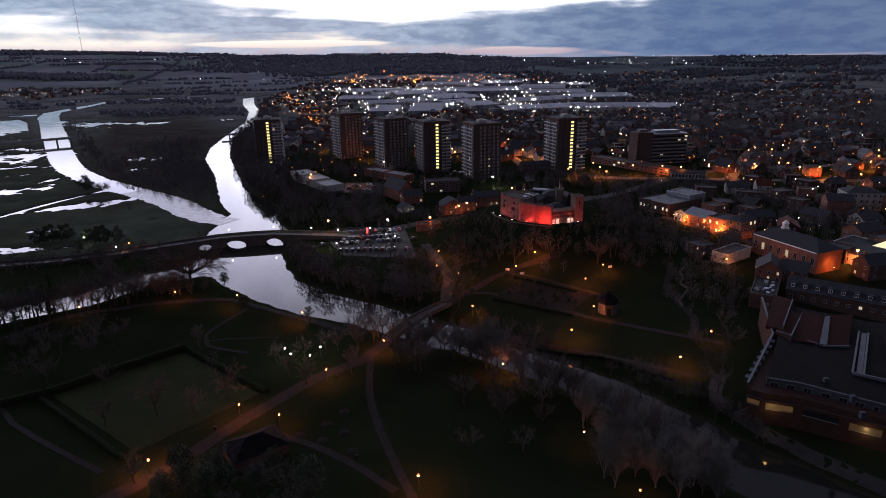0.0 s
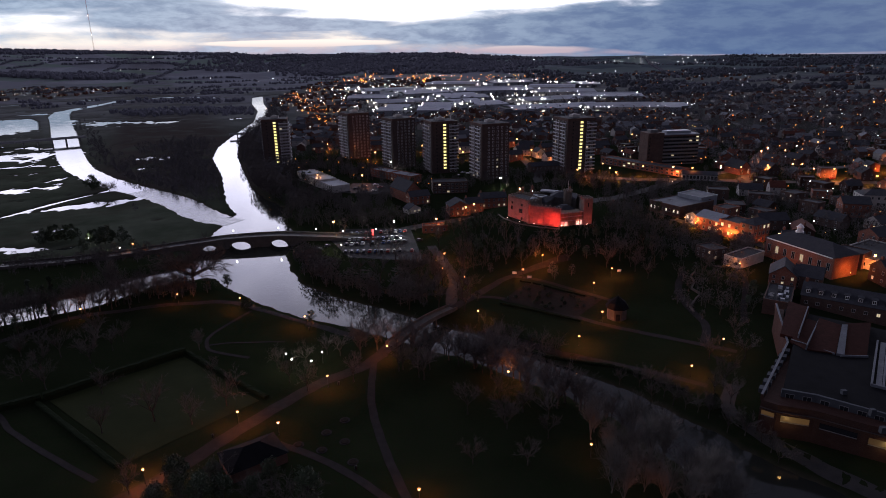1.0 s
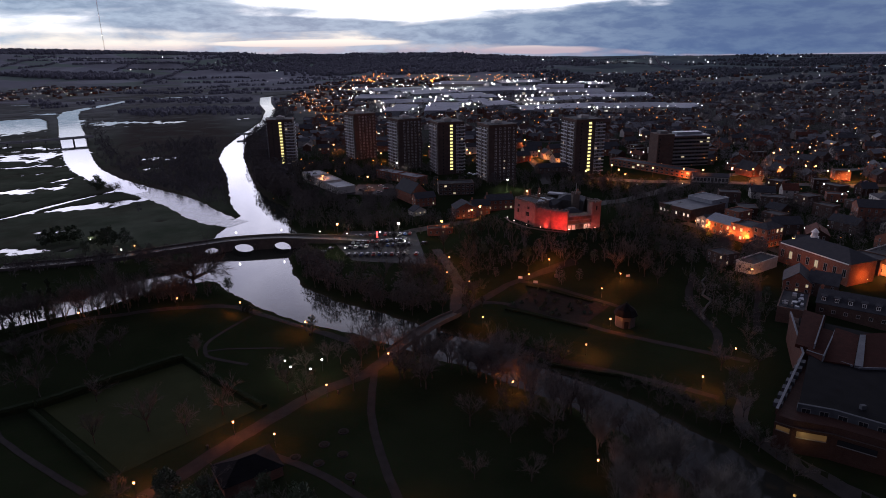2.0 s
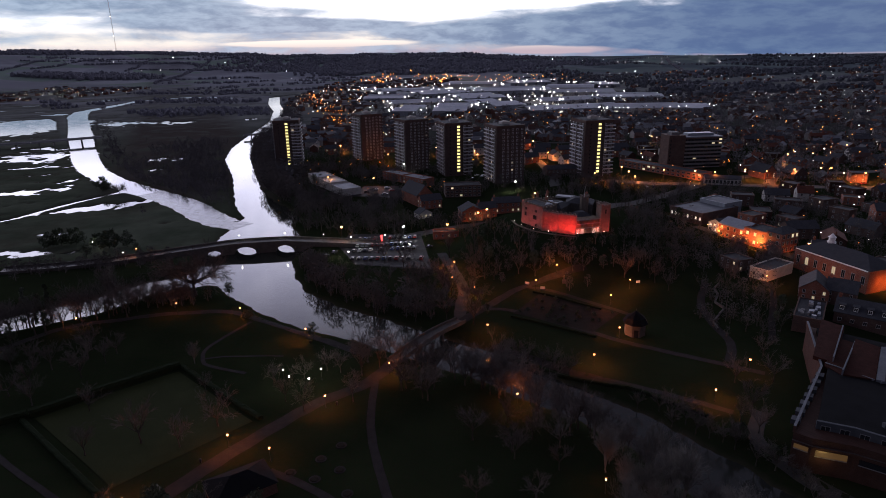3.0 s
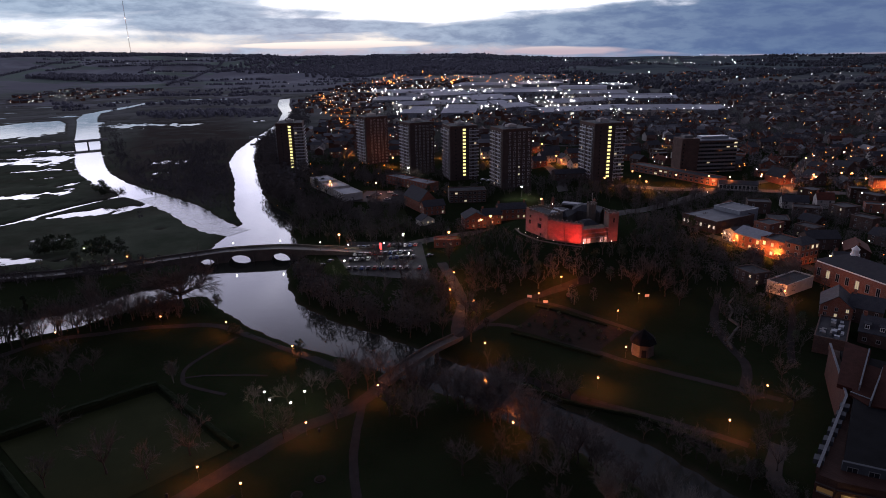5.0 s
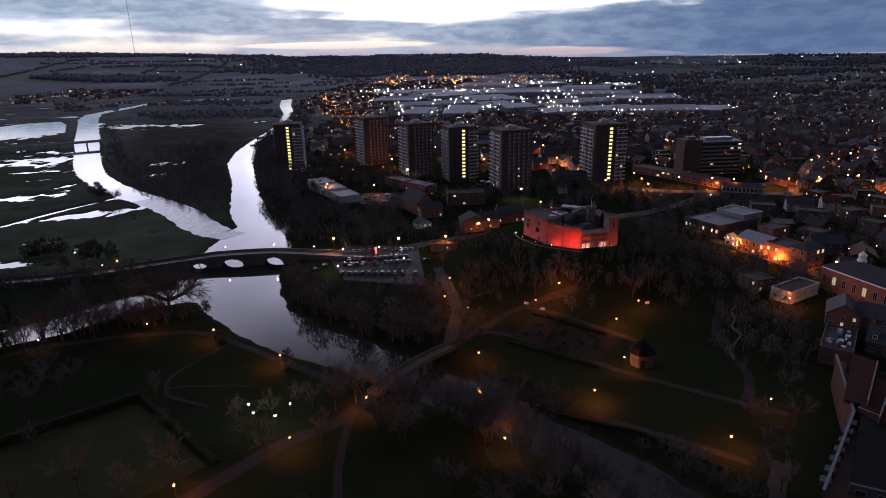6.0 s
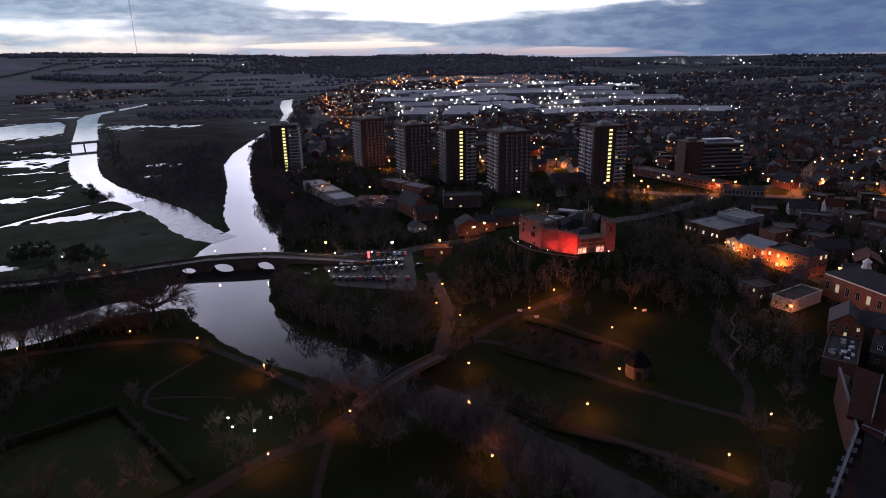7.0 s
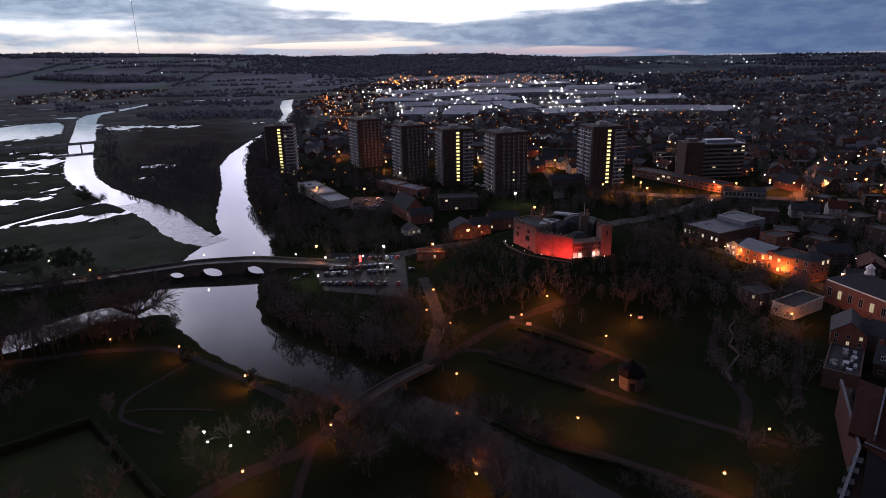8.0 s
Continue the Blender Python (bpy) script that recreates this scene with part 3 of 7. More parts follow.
GX = axis([(-5600, -1400, 140), (-1400, -760, 20), (-760, -420, 5), (-420, -330, 3), (-330, 150, 2.5), (150, 330, 6), (330, 900, 30), (900, 5600, 140)])
GY = axis([(-1200, 60, 60), (60, 96, 6), (96, 480, 2.5), (480, 760, 4), (760, 1150, 6.5), (1150, 1700, 12), (1700, 2700, 28), (2700, 5600, 100)])
gx, gy = np.meshgrid(GX, GY)
GZ = height(gx, gy)


def on_ground(x, y):
    """Height of the ground sheet at a place."""
    i = min(max(int(np.searchsorted(GX, x)) - 1, 0), len(GX) - 2)
    j = min(max(int(np.searchsorted(GY, y)) - 1, 0), len(GY) - 2)
    u, v = (x - GX[i]) / (GX[i + 1] - GX[i]), (y - GY[j]) / (GY[j + 1] - GY[j])
    return float(GZ[j, i] * (1 - u) * (1 - v) + GZ[j, i + 1] * u * (1 - v) + GZ[j + 1, i] * (1 - u) * v + GZ[j + 1, i + 1] * u * v)


def build_ground():
    nx, ny = len(GX), len(GY)
    me = bpy.data.meshes.new("ground")
    a = (np.arange(ny - 1)[:, None] * nx + np.arange(nx - 1)[None, :]).ravel()
    faces = np.stack([a, a + 1, a + nx + 1, a + nx], 1)
    me.from_pydata(np.stack([gx, gy, GZ], -1).reshape(-1, 3).tolist(), [], faces.tolist())
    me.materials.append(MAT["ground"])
    me.polygons.foreach_set("use_smooth", [True] * len(me.polygons))
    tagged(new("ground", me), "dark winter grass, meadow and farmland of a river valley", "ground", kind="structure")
    s = Shape()
    s.add([(-2600, -300, WATER), (1200, -300, WATER), (1200, 3000, WATER), (-2600, 3000, WATER)], [(0, 1, 2, 3)])
    tagged(part("water", s, "water"), "smooth river and flood water mirroring the dusk sky", "river", kind="structure")


def ribbon(name, pts, half, mat, label, category="path", lift=0.07, closed=False):
    """A strip of path or road that follows the ground along a line."""
    line = [Vector((p[0], p[1], 0)) for p in pts]
    if closed:
        line.append(line[0])
    fine = []
    for i in range(len(line) - 1):
        p0, p1, p2, p3 = line[max(i - 1, 0)], line[i], line[i + 1], line[min(i + 2, len(line) - 1)]
        n = max(2, int((p2 - p1).length / 2.5))
        for k in range(n):
            t = k / n
            fine.append(0.5 * ((2 * p1) + (p2 - p0) * t + (2 * p0 - 5 * p1 + 4 * p2 - p3) * t * t + (3 * p1 - p0 - 3 * p2 + p3) * t * t * t))
    fine.append(line[-1])
    s = Shape()
    cols = 3 if half < 4 else 5
    verts = []
    for i, p in enumerate(fine):
        d = (fine[min(i + 1, len(fine) - 1)] - fine[max(i - 1, 0)]).normalized()
        side = Vector((-d.y, d.x, 0))
        for k in range(cols):
            q = p + side * half * (2 * k / (cols - 1) - 1) * (1 + 0.06 * math.sin(i * 1.7 + k))
            verts.append((q.x, q.y, max(on_ground(q.x, q.y), WATER + 0.6) + lift))
    faces = [(i * cols + k, i * cols + k + 1, (i + 1) * cols + k + 1, (i + 1) * cols + k) for i in range(len(fine) - 1) for k in range(cols - 1)]
    s.add(verts, faces)
    ob = part(name, s, mat)
    ob.data.flip_normals()
    return tagged(ob, label, category, kind="structure")


def patch(name, poly, mat, label, category, lift=0.12, cell=2.0):
    """A sheet that follows the ground inside a convex outline."""
    P = np.array(poly, float)
    if sum(P[i - 1][0] * P[i][1] - P[i][0] * P[i - 1][1] for i in range(len(P))) < 0:
        P = P[::-1]
    lo, hi = P.min(0), P.max(0)
    me = bmesh.new()
    n = [max(1, int(q)) for q in (hi - lo) / cell]
    grid = [[me.verts.new((lo[0] + (hi[0] - lo[0]) * i / n[0], lo[1] + (hi[1] - lo[1]) * j / n[1], 0)) for i in range(n[0] + 1)] for j in range(n[1] + 1)]
    for j in range(n[1]):
        for i in range(n[0]):
            me.faces.new((grid[j][i], grid[j][i + 1], grid[j + 1][i + 1], grid[j + 1][i]))
    for k in range(len(poly)):
        a, b = P[k], P[(k + 1) % len(poly)]
        nrm = Vector((b[1] - a[1], -(b[0] - a[0]), 0))
        bmesh.ops.bisect_plane(me, geom=me.verts[:] + me.edges[:] + me.faces[:], plane_co=(*a, 0), plane_no=nrm, clear_outer=True)
    for q in me.verts:
        q.co.z = on_ground(q.co.x, q.co.y) + lift
    data = bpy.data.meshes.new(name)
    me.to_mesh(data)
    me.free()
    data.materials.append(MAT[mat])
    return tagged(new(name, data), label, category, kind="structure")


build_ground()

# ---- windows and walls shared by the buildings ----
PANES = {}


def window_mesh(w, h, glass="glass", frame="white", bars=1, proud=0.06):
    key = (w, h, glass, frame, bars)
    if key not in PANES:
        s = Shape()
        b = min(0.14, w * 0.13)
        xs = [-w / 2, -w / 2 + b]
        for i in range(bars):
            c = -w / 2 + w * (i + 1) / (bars + 1)
            xs += [c - b * 0.3, c + b * 0.3]
        xs += [w / 2 - b, w / 2]
        zs = [0, b, h - b, h]
        deep = [[-0.01 if (i % 2 == 1 and j == 1) else -proud for j in range(3)] for i in range(len(xs) - 1)]
        at = {}

        def v(x, y, z):
            if (x, y, z) not in at:
                at[x, y, z] = len(s.v)
                s.v.append((x, y, z))
            return at[x, y, z]

        def face(q, mat):
            s.f.append(q)
            s.m.append(mat)

        for i in range(len(xs) - 1):
            for j in range(3):
                d = deep[i][j]
                face((v(xs[i], d, zs[j]), v(xs[i + 1], d, zs[j]), v(xs[i + 1], d, zs[j + 1]), v(xs[i], d, zs[j + 1])), 1 if d > -proud else 0)
                e = deep[i + 1][j] if i + 2 < len(xs) else 0.02
                if e != d:
                    face((v(xs[i + 1], d, zs[j]), v(xs[i + 1], e, zs[j]), v(xs[i + 1], e, zs[j + 1]), v(xs[i + 1], d, zs[j + 1])), 0)
                e = deep[i][j + 1] if j < 2 else 0.02
                if e != d:
                    face((v(xs[i], d, zs[j + 1]), v(xs[i + 1], d, zs[j + 1]), v(xs[i + 1], e, zs[j + 1]), v(xs[i], e, zs[j + 1])), 0)
        for j in range(3):
            face((v(xs[0], 0.02, zs[j]), v(xs[0], -proud, zs[j]), v(xs[0], -proud, zs[j + 1]), v(xs[0], 0.02, zs[j + 1])), 0)
        for i in range(len(xs) - 1):
            face((v(xs[i], 0.02, 0), v(xs[i + 1], 0.02, 0), v(xs[i + 1], -proud, 0), v(xs[i], -proud, 0)), 0)
        PANES[key] = s.mesh("window", (frame, glass))
    return PANES[key]


def window(parent, x, y, z, turn, w, h, glass="glass", frame="white", bars=1):
    """One window on a wall of its parent, facing the way that turn gives (0: towards -y)."""
    return part("window", window_mesh(w, h, glass, frame, bars), (), parent, at=pose(x, y, z, 0, 0, turn))


# ---- tower blocks ----
FLOOR_H, FLOORS = 2.72, 15


def tower_block(x, y, turn, side, lit_stair, glow_side, seed):
    rng = random.Random(seed)
    g = on_ground(x, y)
    t = thing("tower_block", pose(x, y, g, 0, 0, turn), "dark brick tower block with pale balcony bands" + (" and lit stairwell" if lit_stair else ", few windows lit"), "tower block", "riverside tower blocks")
    h, top = side / 2, FLOOR_H * FLOORS
    part("wall", Shape().box(-h, h, -h, h, -1.0, top), "tower_brick", t)
    part("parapet", Shape().box(-h - 0.15, h + 0.15, -h - 0.15, h + 0.15, top, top + 1.9), "brick_dark", t, "plain brown brick parapet")
    part("roof", Shape().box(-h + 1, h - 1, -h + 1, h - 1, top + 1.9, top + 2.05), "felt", t)
    part("plant_room", Shape().box(-3.2, 3.6, -2.5, 3, top + 2.05, top + 3.9).box(-1.6, 1.2, -1, 1.5, top + 3.9, top + 4.6), "render", t, "pale rooftop plant room")
    for i in range(5):
        ax, ay, hh = rng.uniform(-6, 6), rng.uniform(-4, 5), rng.uniform(1, 3.5)
        part("aerial", Shape().tube((ax, ay, top + 2.0), (ax, ay, top + 3.6 + hh), 0.07, 0.05), "steel", t)

    def balcony(u0, u1, face):
        """Slab and pale front of one balcony between two places along a face."""
        b = Shape()
        for lo, hi, d0, d1, m in ((0.0, 0.15, 0.0, 1.15, 0), (0.15, 0.92, 1.03, 1.13, 1)):
            if face == "front":
                b.box(u0, u1, -h - d1, -h - d0, lo, hi, m)
            elif face == "left":
                b.box(-h - d1, -h - d0, u0, u1, lo, hi, m)
            else:
                b.box(h + d0, h + d1, u0, u1, lo, hi, m)
        return b.mesh("balcony", ("concrete", "pale_rail"))

    rows = [balcony(-0.42 * side, -0.05 * side, "left"), balcony(0.03 * side, 0.44 * side, "left"), balcony(-0.42 * side, 0.44 * side, "right")]
    if lit_stair:
        rows.append(balcony(0.17 * side, 0.53 * side, "front"))
    for f in range(FLOORS):
        z = f * FLOOR_H + 0.95
        if f:
            for me in rows:
                part("balcony", me, (), t, at=pose(0, 0, f * FLOOR_H + 0.1))
        for c in (-0.33, -0.15, 0.13, 0.34):
            window(t, -h - 0.02, -c * side, z - 0.3, 270, 2.0, 1.6, "lit" if rng.random() < 0.02 else "glass", "white", 1)
        if lit_stair:
            window(t, -0.30 * side, -h - 0.02, z, 0, 1.0, 1.1, "glass", "steel", 0)
            for c in (0.24, 0.41):
                window(t, c * side, -h - 0.02, z - 0.3, 0, 1.9, 1.6, "lit" if rng.random() < 0.03 else "glass", "white", 1)
            if f:
                window(t, 0.01 * side, -h - 0.02, z - 0.25, 0, 2.7, 1.75, "stair_lit", "steel", 0)
        else:
            for c in (-0.25, -0.09, 0.07, 0.23, 0.40):
                window(t, c * side, -h - 0.02, z, 0, 1.45, 1.35, "lit" if rng.random() < 0.012 else "glass", "white", 0)
    return t


TOWERS = [
    (-127, 574, 8, 22.5, True, 0, 1), (-57.5, 600, 30, 22.0, False, 0, 2), (-13.5, 545, 27, 22.0, False, 0, 3),
    (22.3, 517, 16, 22.5, True, 0, 4), (59, 477, 18, 23.0, False, 0, 5), (126.5, 481, 14, 23.5, True, 0, 6),
]
for row in TOWERS:
    tower_block(*row)


# ---- castle on its mound ----
MERLON = {}


def merlons(t, a, b, z, thick, size=1.0):
    """Merlons along a wall top, each a stone of its own."""
    key = (thick, size)
    if key not in MERLON:
        MERLON[key] = Shape().box(-size / 2, size / 2, -thick / 2, thick / 2, 0, size * 0.95).mesh("merlon", ("stone",))
    A, B = Vector(a), Vector(b)
    d = B - A
    n = max(2, int(d.length / (size * 1.9)))
    for i in range(n):
        c = A + d * ((i + 0.5) / n)
        part("merlon", MERLON[key], (), t, at=pose(c.x, c.y, z, 0, 0, math.degrees(math.atan2(d.y, d.x))))


def wall_run(s, a, b, z0, z1, thick, mat=0):
    a, b = Vector((*a, 0)), Vector((*b, 0))
    u = (b - a).normalized()
    nrm = Vector((-u.y, u.x, 0)) * thick / 2
    s.prism([(a - nrm)[:2], (b - nrm)[:2], (b + nrm)[:2], (a + nrm)[:2]], z0, z1, mat)


def castle():
    t = thing("castle", pose(0, 0, 0), "old sandstone shell keep on a mound, floodlit red", "castle")
    base = 10.5

    def run(name, a, b, top, thick, mat="stone", teeth=True, low=base):
        s = Shape()
        wall_run(s, a, b, low, top, thick)
        if teeth:
            merlons(t, a, b, top, thick * 0.5, 0.95)
        return part(name, s, mat, t)

    block = [(50.5, 320.0), (59.0, 305.5), (67.0, 310.5), (58.5, 326.0)]
    s = Shape().prism(block, base, 23.4)
    part("great_block", s, "stone", t)
    for i in range(4):
        merlons(t, block[i], block[(i + 1) % 4], 23.4, 0.8, 1.0)
    s = Shape().prism([(53.0, 319.6), (59.3, 308.7), (64.6, 311.6), (58.2, 323.2)], 23.4, 23.55)
    part("roof", s, "felt", t)
    # curtain wall in shallow facets, buttressed
    ring = [(59.0, 305.5), (66.0, 300.2), (73.7, 296.0)]
    for a, b in zip(ring, ring[1:]):
        run("wall", a, b, 22.0, 1.8)
    part("buttress", Shape().round(66.0, 299.8, base, 20.5, 0.9, 0.6, 6), "stone", t)
    part("buttress", Shape().round(59.2, 304.9, base, 22.6, 1.2, 0.9, 8), "stone", t)
    back = [(91.2, 305.0), (94.0, 316.0), (88.0, 329.0), (74.0, 336.0), (60.0, 331.0), (56.0, 324.0)]
    for a, b in zip(back, back[1:]):
        run("wall", a, b, 21.6, 1.6)
    # windows of the great block
    A, B = Vector(block[0]), Vector(block[1])
    d = (B - A).normalized()
    ang = math.degrees(math.atan2(d.y, d.x))
    for f, z, w, h in ((0.22, 20.0, 1.5, 1.4), (0.68, 20.0, 1.7, 1.5), (0.20, 16.8, 1.6, 2.2), (0.64, 16.2, 2.8, 2.4), (0.70, 12.6, 1.2, 1.6)):
        p = A + d * (B - A).length * f + Vector((d.y, -d.x)) * 0.05
        window(t, p.x, p.y, z, ang, w, h, "glass", "stone_dark", 2 if w > 2 else 1)
        q = A + d * (B - A).length * f + Vector((d.y, -d.x)) * 0.12
        s = Shape()
        wall_run(s, q - d * w * 0.6, q + d * w * 0.6, z + h, z + h + 0.25, 0.3)
        part("hood_mould", s, "stone", t)
    # lodging ranges round the court, under slate and lead
    for poly, z in (([(62, 316), (69, 311), (76, 321), (66, 328)], 21.5), ([(74, 322), (86, 316), (90, 326), (77, 333)], 22.0), ([(75, 303), (84, 305), (82, 313), (73, 311)], 18.6)):
        s = Shape().prism(poly, base, z)
        part("inner_range", s, "stone_dark", t)
        cx, cy = sum(q[0] for q in poly) / 4, sum(q[1] for q in poly) / 4
        s = Shape().prism([(cx + (x - cx) * 1.05, cy + (y - cy) * 1.05) for x, y in poly], z, z + 2.3, 0, [(cx + (x - cx) * 0.35, cy + (y - cy) * 0.35) for x, y in poly])
        part("roof", s, "slate", t)
    s = Shape().prism([(61.0, 311.5), (66.4, 313.0), (71.5, 318.5), (64.5, 321.5)], 23.3, 23.75)
    part("roof", s, "metal_roof", t, "pale lead roof catching the sky")
    s = Shape().prism([(70.5, 333.0), (83.5, 326.5), (85.5, 330.0), (72.5, 337.0)], 22.4, 23.2)
    part("roof", s, "metal_roof", t, "pale lead roof catching the sky")
    # timber gallery hall between curtain wall and tower
    hall = [(73.7, 297.2), (86.5, 300.6), (84.8, 306.5), (72.2, 303.0)]
    part("hall", Shape().prism(hall, base, 19.0), "wood", t, "dark timber-framed hall")
    e, f = Vector((73.9, 296.4)), Vector((86.6, 299.8))
    for z in (14.8, 16.9, 18.9):
        run("gallery_rail", e, f, z + 0.3, 0.5, "concrete", False, z)
    for k in range(7):
        p = e.lerp(f, k / 6)
        part("post", Shape().tube((p.x, p.y, base), (p.x, p.y, 19.6), 0.15, 0.13), "wood", t)
    for k in (0, 1, 4, 5):
        p, q = e.lerp(f, k / 6 + 0.02), e.lerp(f, (k + 1) / 6 - 0.02)
        s = Shape()
        wall_run(s, p + Vector((0, 0.5)), q + Vector((0, 0.5)), 12.0, 14.4, 0.15)
        part("panel", s, "render", t, "pale panel under work lights")
    # east tower and stair turret
    tw = [(86.4, 299.2), (91.2, 300.6), (90.0, 305.4), (85.2, 304.0)]
    part("east_tower", Shape().prism(tw, base, 25.4), "stone", t)
    for i in range(4):
        merlons(t, tw[i], tw[(i + 1) % 4], 25.4, 0.7, 0.85)
    window(t, 88.8, 299.85, 21.4, 16, 0.9, 2.2, "glass", "stone_dark", 0)
    s = Shape().round(82.5, 318.0, base, 26.0, 2.4, 2.3, 8)
    for i in range(8):
        a = i * math.pi / 4
        s.box(82.5 + 2.1 * math.cos(a) - 0.4, 82.5 + 2.1 * math.cos(a) + 0.4, 318 + 2.1 * math.sin(a) - 0.4, 318 + 2.1 * math.sin(a) + 0.4, 25.9, 26.9)
    part("stair_turret", s, "stone", t)
    part("flagpole", Shape().tube((82.5, 318, 26), (82.5, 318, 31.5), 0.09, 0.05), "white", t)
    for x, y in ((60, 329), (66, 333), (86, 328), (64, 324)):
        part("chimney", Shape().box(x - 0.6, x + 0.6, y - 0.45, y + 0.45, 21, 26.0).round(x, y, 26.0, 26.7, 0.2, 0.17, 6), "brick", t)
    foot = [(46.0, 323.0), (47.5, 314.5), (54.5, 302.5), (63.0, 296.0), (72.5, 291.5)]
    for a, b in zip(foot, foot[1:]):
        run("terrace_wall", a, b, 12.7, 0.7, "stone", False, 9.0)


castle()
RED, ROSE = (1.0, 0.04, 0.027), (1.0, 0.095, 0.06)
for x, y, ax, ay, p, tone in (
    (63.0, 299.0, 63.5, 302.5, 0.8, RED), (69.0, 293.5, 69.5, 298.5, 1.9, RED), (73.0, 291.5, 72.5, 296.5, 1.7, RED), (55.0, 302.5, 57.0, 308.0, 0.45, ROSE),
    (51.0, 308.0, 55.0, 312.0, 0.55, ROSE), (47.5, 314.5, 51.8, 317.5, 0.45, ROSE), (91.0, 293.5, 89.5, 300.0, 0.4, ROSE), (84.0, 296.0, 87.0, 300.0, 0.25, ROSE),
):
    lamp("red_floodlight", "SPOT", (x, y, on_ground(x, y) + 0.5), RED_POWER * p, tone, 0.3, (ax, ay, 17.5), 125)
for x, y in ((76.0, 293.6), (84.0, 296.2)):
    lamp("white_floodlight", "SPOT", (x, y, on_ground(x, y) + 0.5), WORK_POWER, (1.0, 0.70, 0.62), 0.3, (x + 0.2, y + 3.5, 13.0), 70)


# ---- stone road bridge ----
def deck_z(x):
    return 0.25 + 2.0 * math.exp(-((x + 85) / 40.0) ** 2)


def road_bridge():
    t = thing("road_bridge", pose(0, 0, 0), "long low dark stone road bridge with round arches over the river", "bridge")
    line = [(-205, 293), (-178, 298), (-154, 306), (-130, 317), (-105, 325.5), (-75, 329.5), (-45, 327.5), (-28, 325)]
    pts = []
    for i in range(len(line) - 1):
        a, b = Vector(line[i]), Vector(line[i + 1])
        for k in range(10):
            pts.append(a.lerp(b, k / 10))
    pts.append(Vector(line[-1]))
    length = [0.0]
    for a, b in zip(pts, pts[1:]):
        length.append(length[-1] + (b - a).length)

    def deck(s):
        return 0.25 + 2.0 * math.exp(-((s - 124) / 42.0) ** 2)

    def at(s):
        for i in range(len(pts) - 1):
            if s <= length[i + 1]:
                return pts[i].lerp(pts[i + 1], (s - length[i]) / (length[i + 1] - length[i])), (pts[i + 1] - pts[i]).normalized()
        return pts[-1], (pts[-1] - pts[-2]).normalized()

    arches = [(73.0, 2.2, -1.3), (84.5, 2.8, -0.7), (97.4, 3.8, 0.0), (114.2, 5.8, 0.8), (135.1, 5.4, 0.7)]
    n = int(length[-1] / 0.6)
    s = Shape()
    prof = []
    for i in range(n + 1):
        q = length[-1] * i / n
        p, d = at(q)
        under = WATER - 1.5
        for c, r, crown in arches:
            if abs(q - c) < r:
                under = WATER + 0.15 + (crown - WATER) * math.sqrt(1 - ((q - c) / r) ** 2)
        prof.append((p, Vector((-d.y, d.x)), under, deck(q)))
    half = 4.6
    verts, faces = [], []
    for p, nrm, lo, hi in prof:
        for sgn in (-1, 1):
            e = p + nrm * half * sgn
            verts += [(e.x, e.y, lo), (e.x, e.y, hi)]
    for i in range(n):
        a, b = i * 4, (i + 1) * 4
        faces += [(a, b, b + 1, a + 1), (a + 2, a + 3, b + 3, b + 2), (a + 1, b + 1, b + 3, a + 3), (a, a + 2, b + 2, b)]
    s.add(verts, faces)
    part("arcade", s, "stone_dark", t)
    for sgn in (-1, 1):
        s = Shape()
        verts, faces = [], []
        for p, nrm, lo, hi in prof:
            for w, z in ((half - 0.45, hi), (half + 0.05, hi), (half + 0.05, hi + 1.05), (half - 0.45, hi + 1.05)):
                e = p + nrm * w * sgn
                verts.append((e.x, e.y, z))
        for i in range(n):
            for k in range(4):
                faces.append((i * 4 + k, i * 4 + (k + 1) % 4, (i + 1) * 4 + (k + 1) % 4, (i + 1) * 4 + k))
        part("parapet", s.add(verts, faces), "stone_dark", t)
    s = Shape()
    verts = []
    for p, nrm, lo, hi in prof:
        for w in (-half + 0.5, half - 0.5):
            e = p + nrm * w
            verts.append((e.x, e.y, hi + 0.06))
    part("carriageway", s.add(verts, [(i * 2, i * 2 + 1, i * 2 + 3, i * 2 + 2) for i in range(n)]), "wet", t, "wet asphalt")
    for c, r, crown in arches:
        for sgn in (-1, 1):
            q = c + r + 1.0
            p, d = at(q)
            e = p + Vector((-d.y, d.x)) * (half + 0.5) * sgn
            part("cutwater", Shape().round(e.x, e.y, WATER - 1.5, 0.4, 0.8, 0.5, 6), "stone_dark", t)


road_bridge()


# ---- street and park lamps ----
def lantern_post(kind):
    """Master copy of a post-top lamp, its base at the origin."""
    t = new("park_lamp")
    s = Shape().round(0, 0, 0, 0.5, 0.16, 0.13, 8)
    s.round(0, 0, 0.5, 3.9, 0.07, 0.05, 6)
    part("post", s, "steel", t)
    s = Shape().round(0, 0, 3.88, 4.40, 0.19, 0.33, 6)
    lantern = part("lantern", s, "sodium" if kind == "sodium" else "led", t, "glowing lantern")
    s = Shape().round(0, 0, 4.40, 4.65, 0.37, 0.05, 6)
    part("cap", s, "steel", lantern, "dark metal cap")
    return t


LAMP_KINDS = {"sodium": lantern_post("sodium"), "led": lantern_post("led")}
USED = set()
LAMP_SPOTS = []


def clear_of_lamps(x, y, gap=4.5):
    return all((x - a) ** 2 + (y - b) ** 2 > gap * gap for a, b in LAMP_SPOTS)


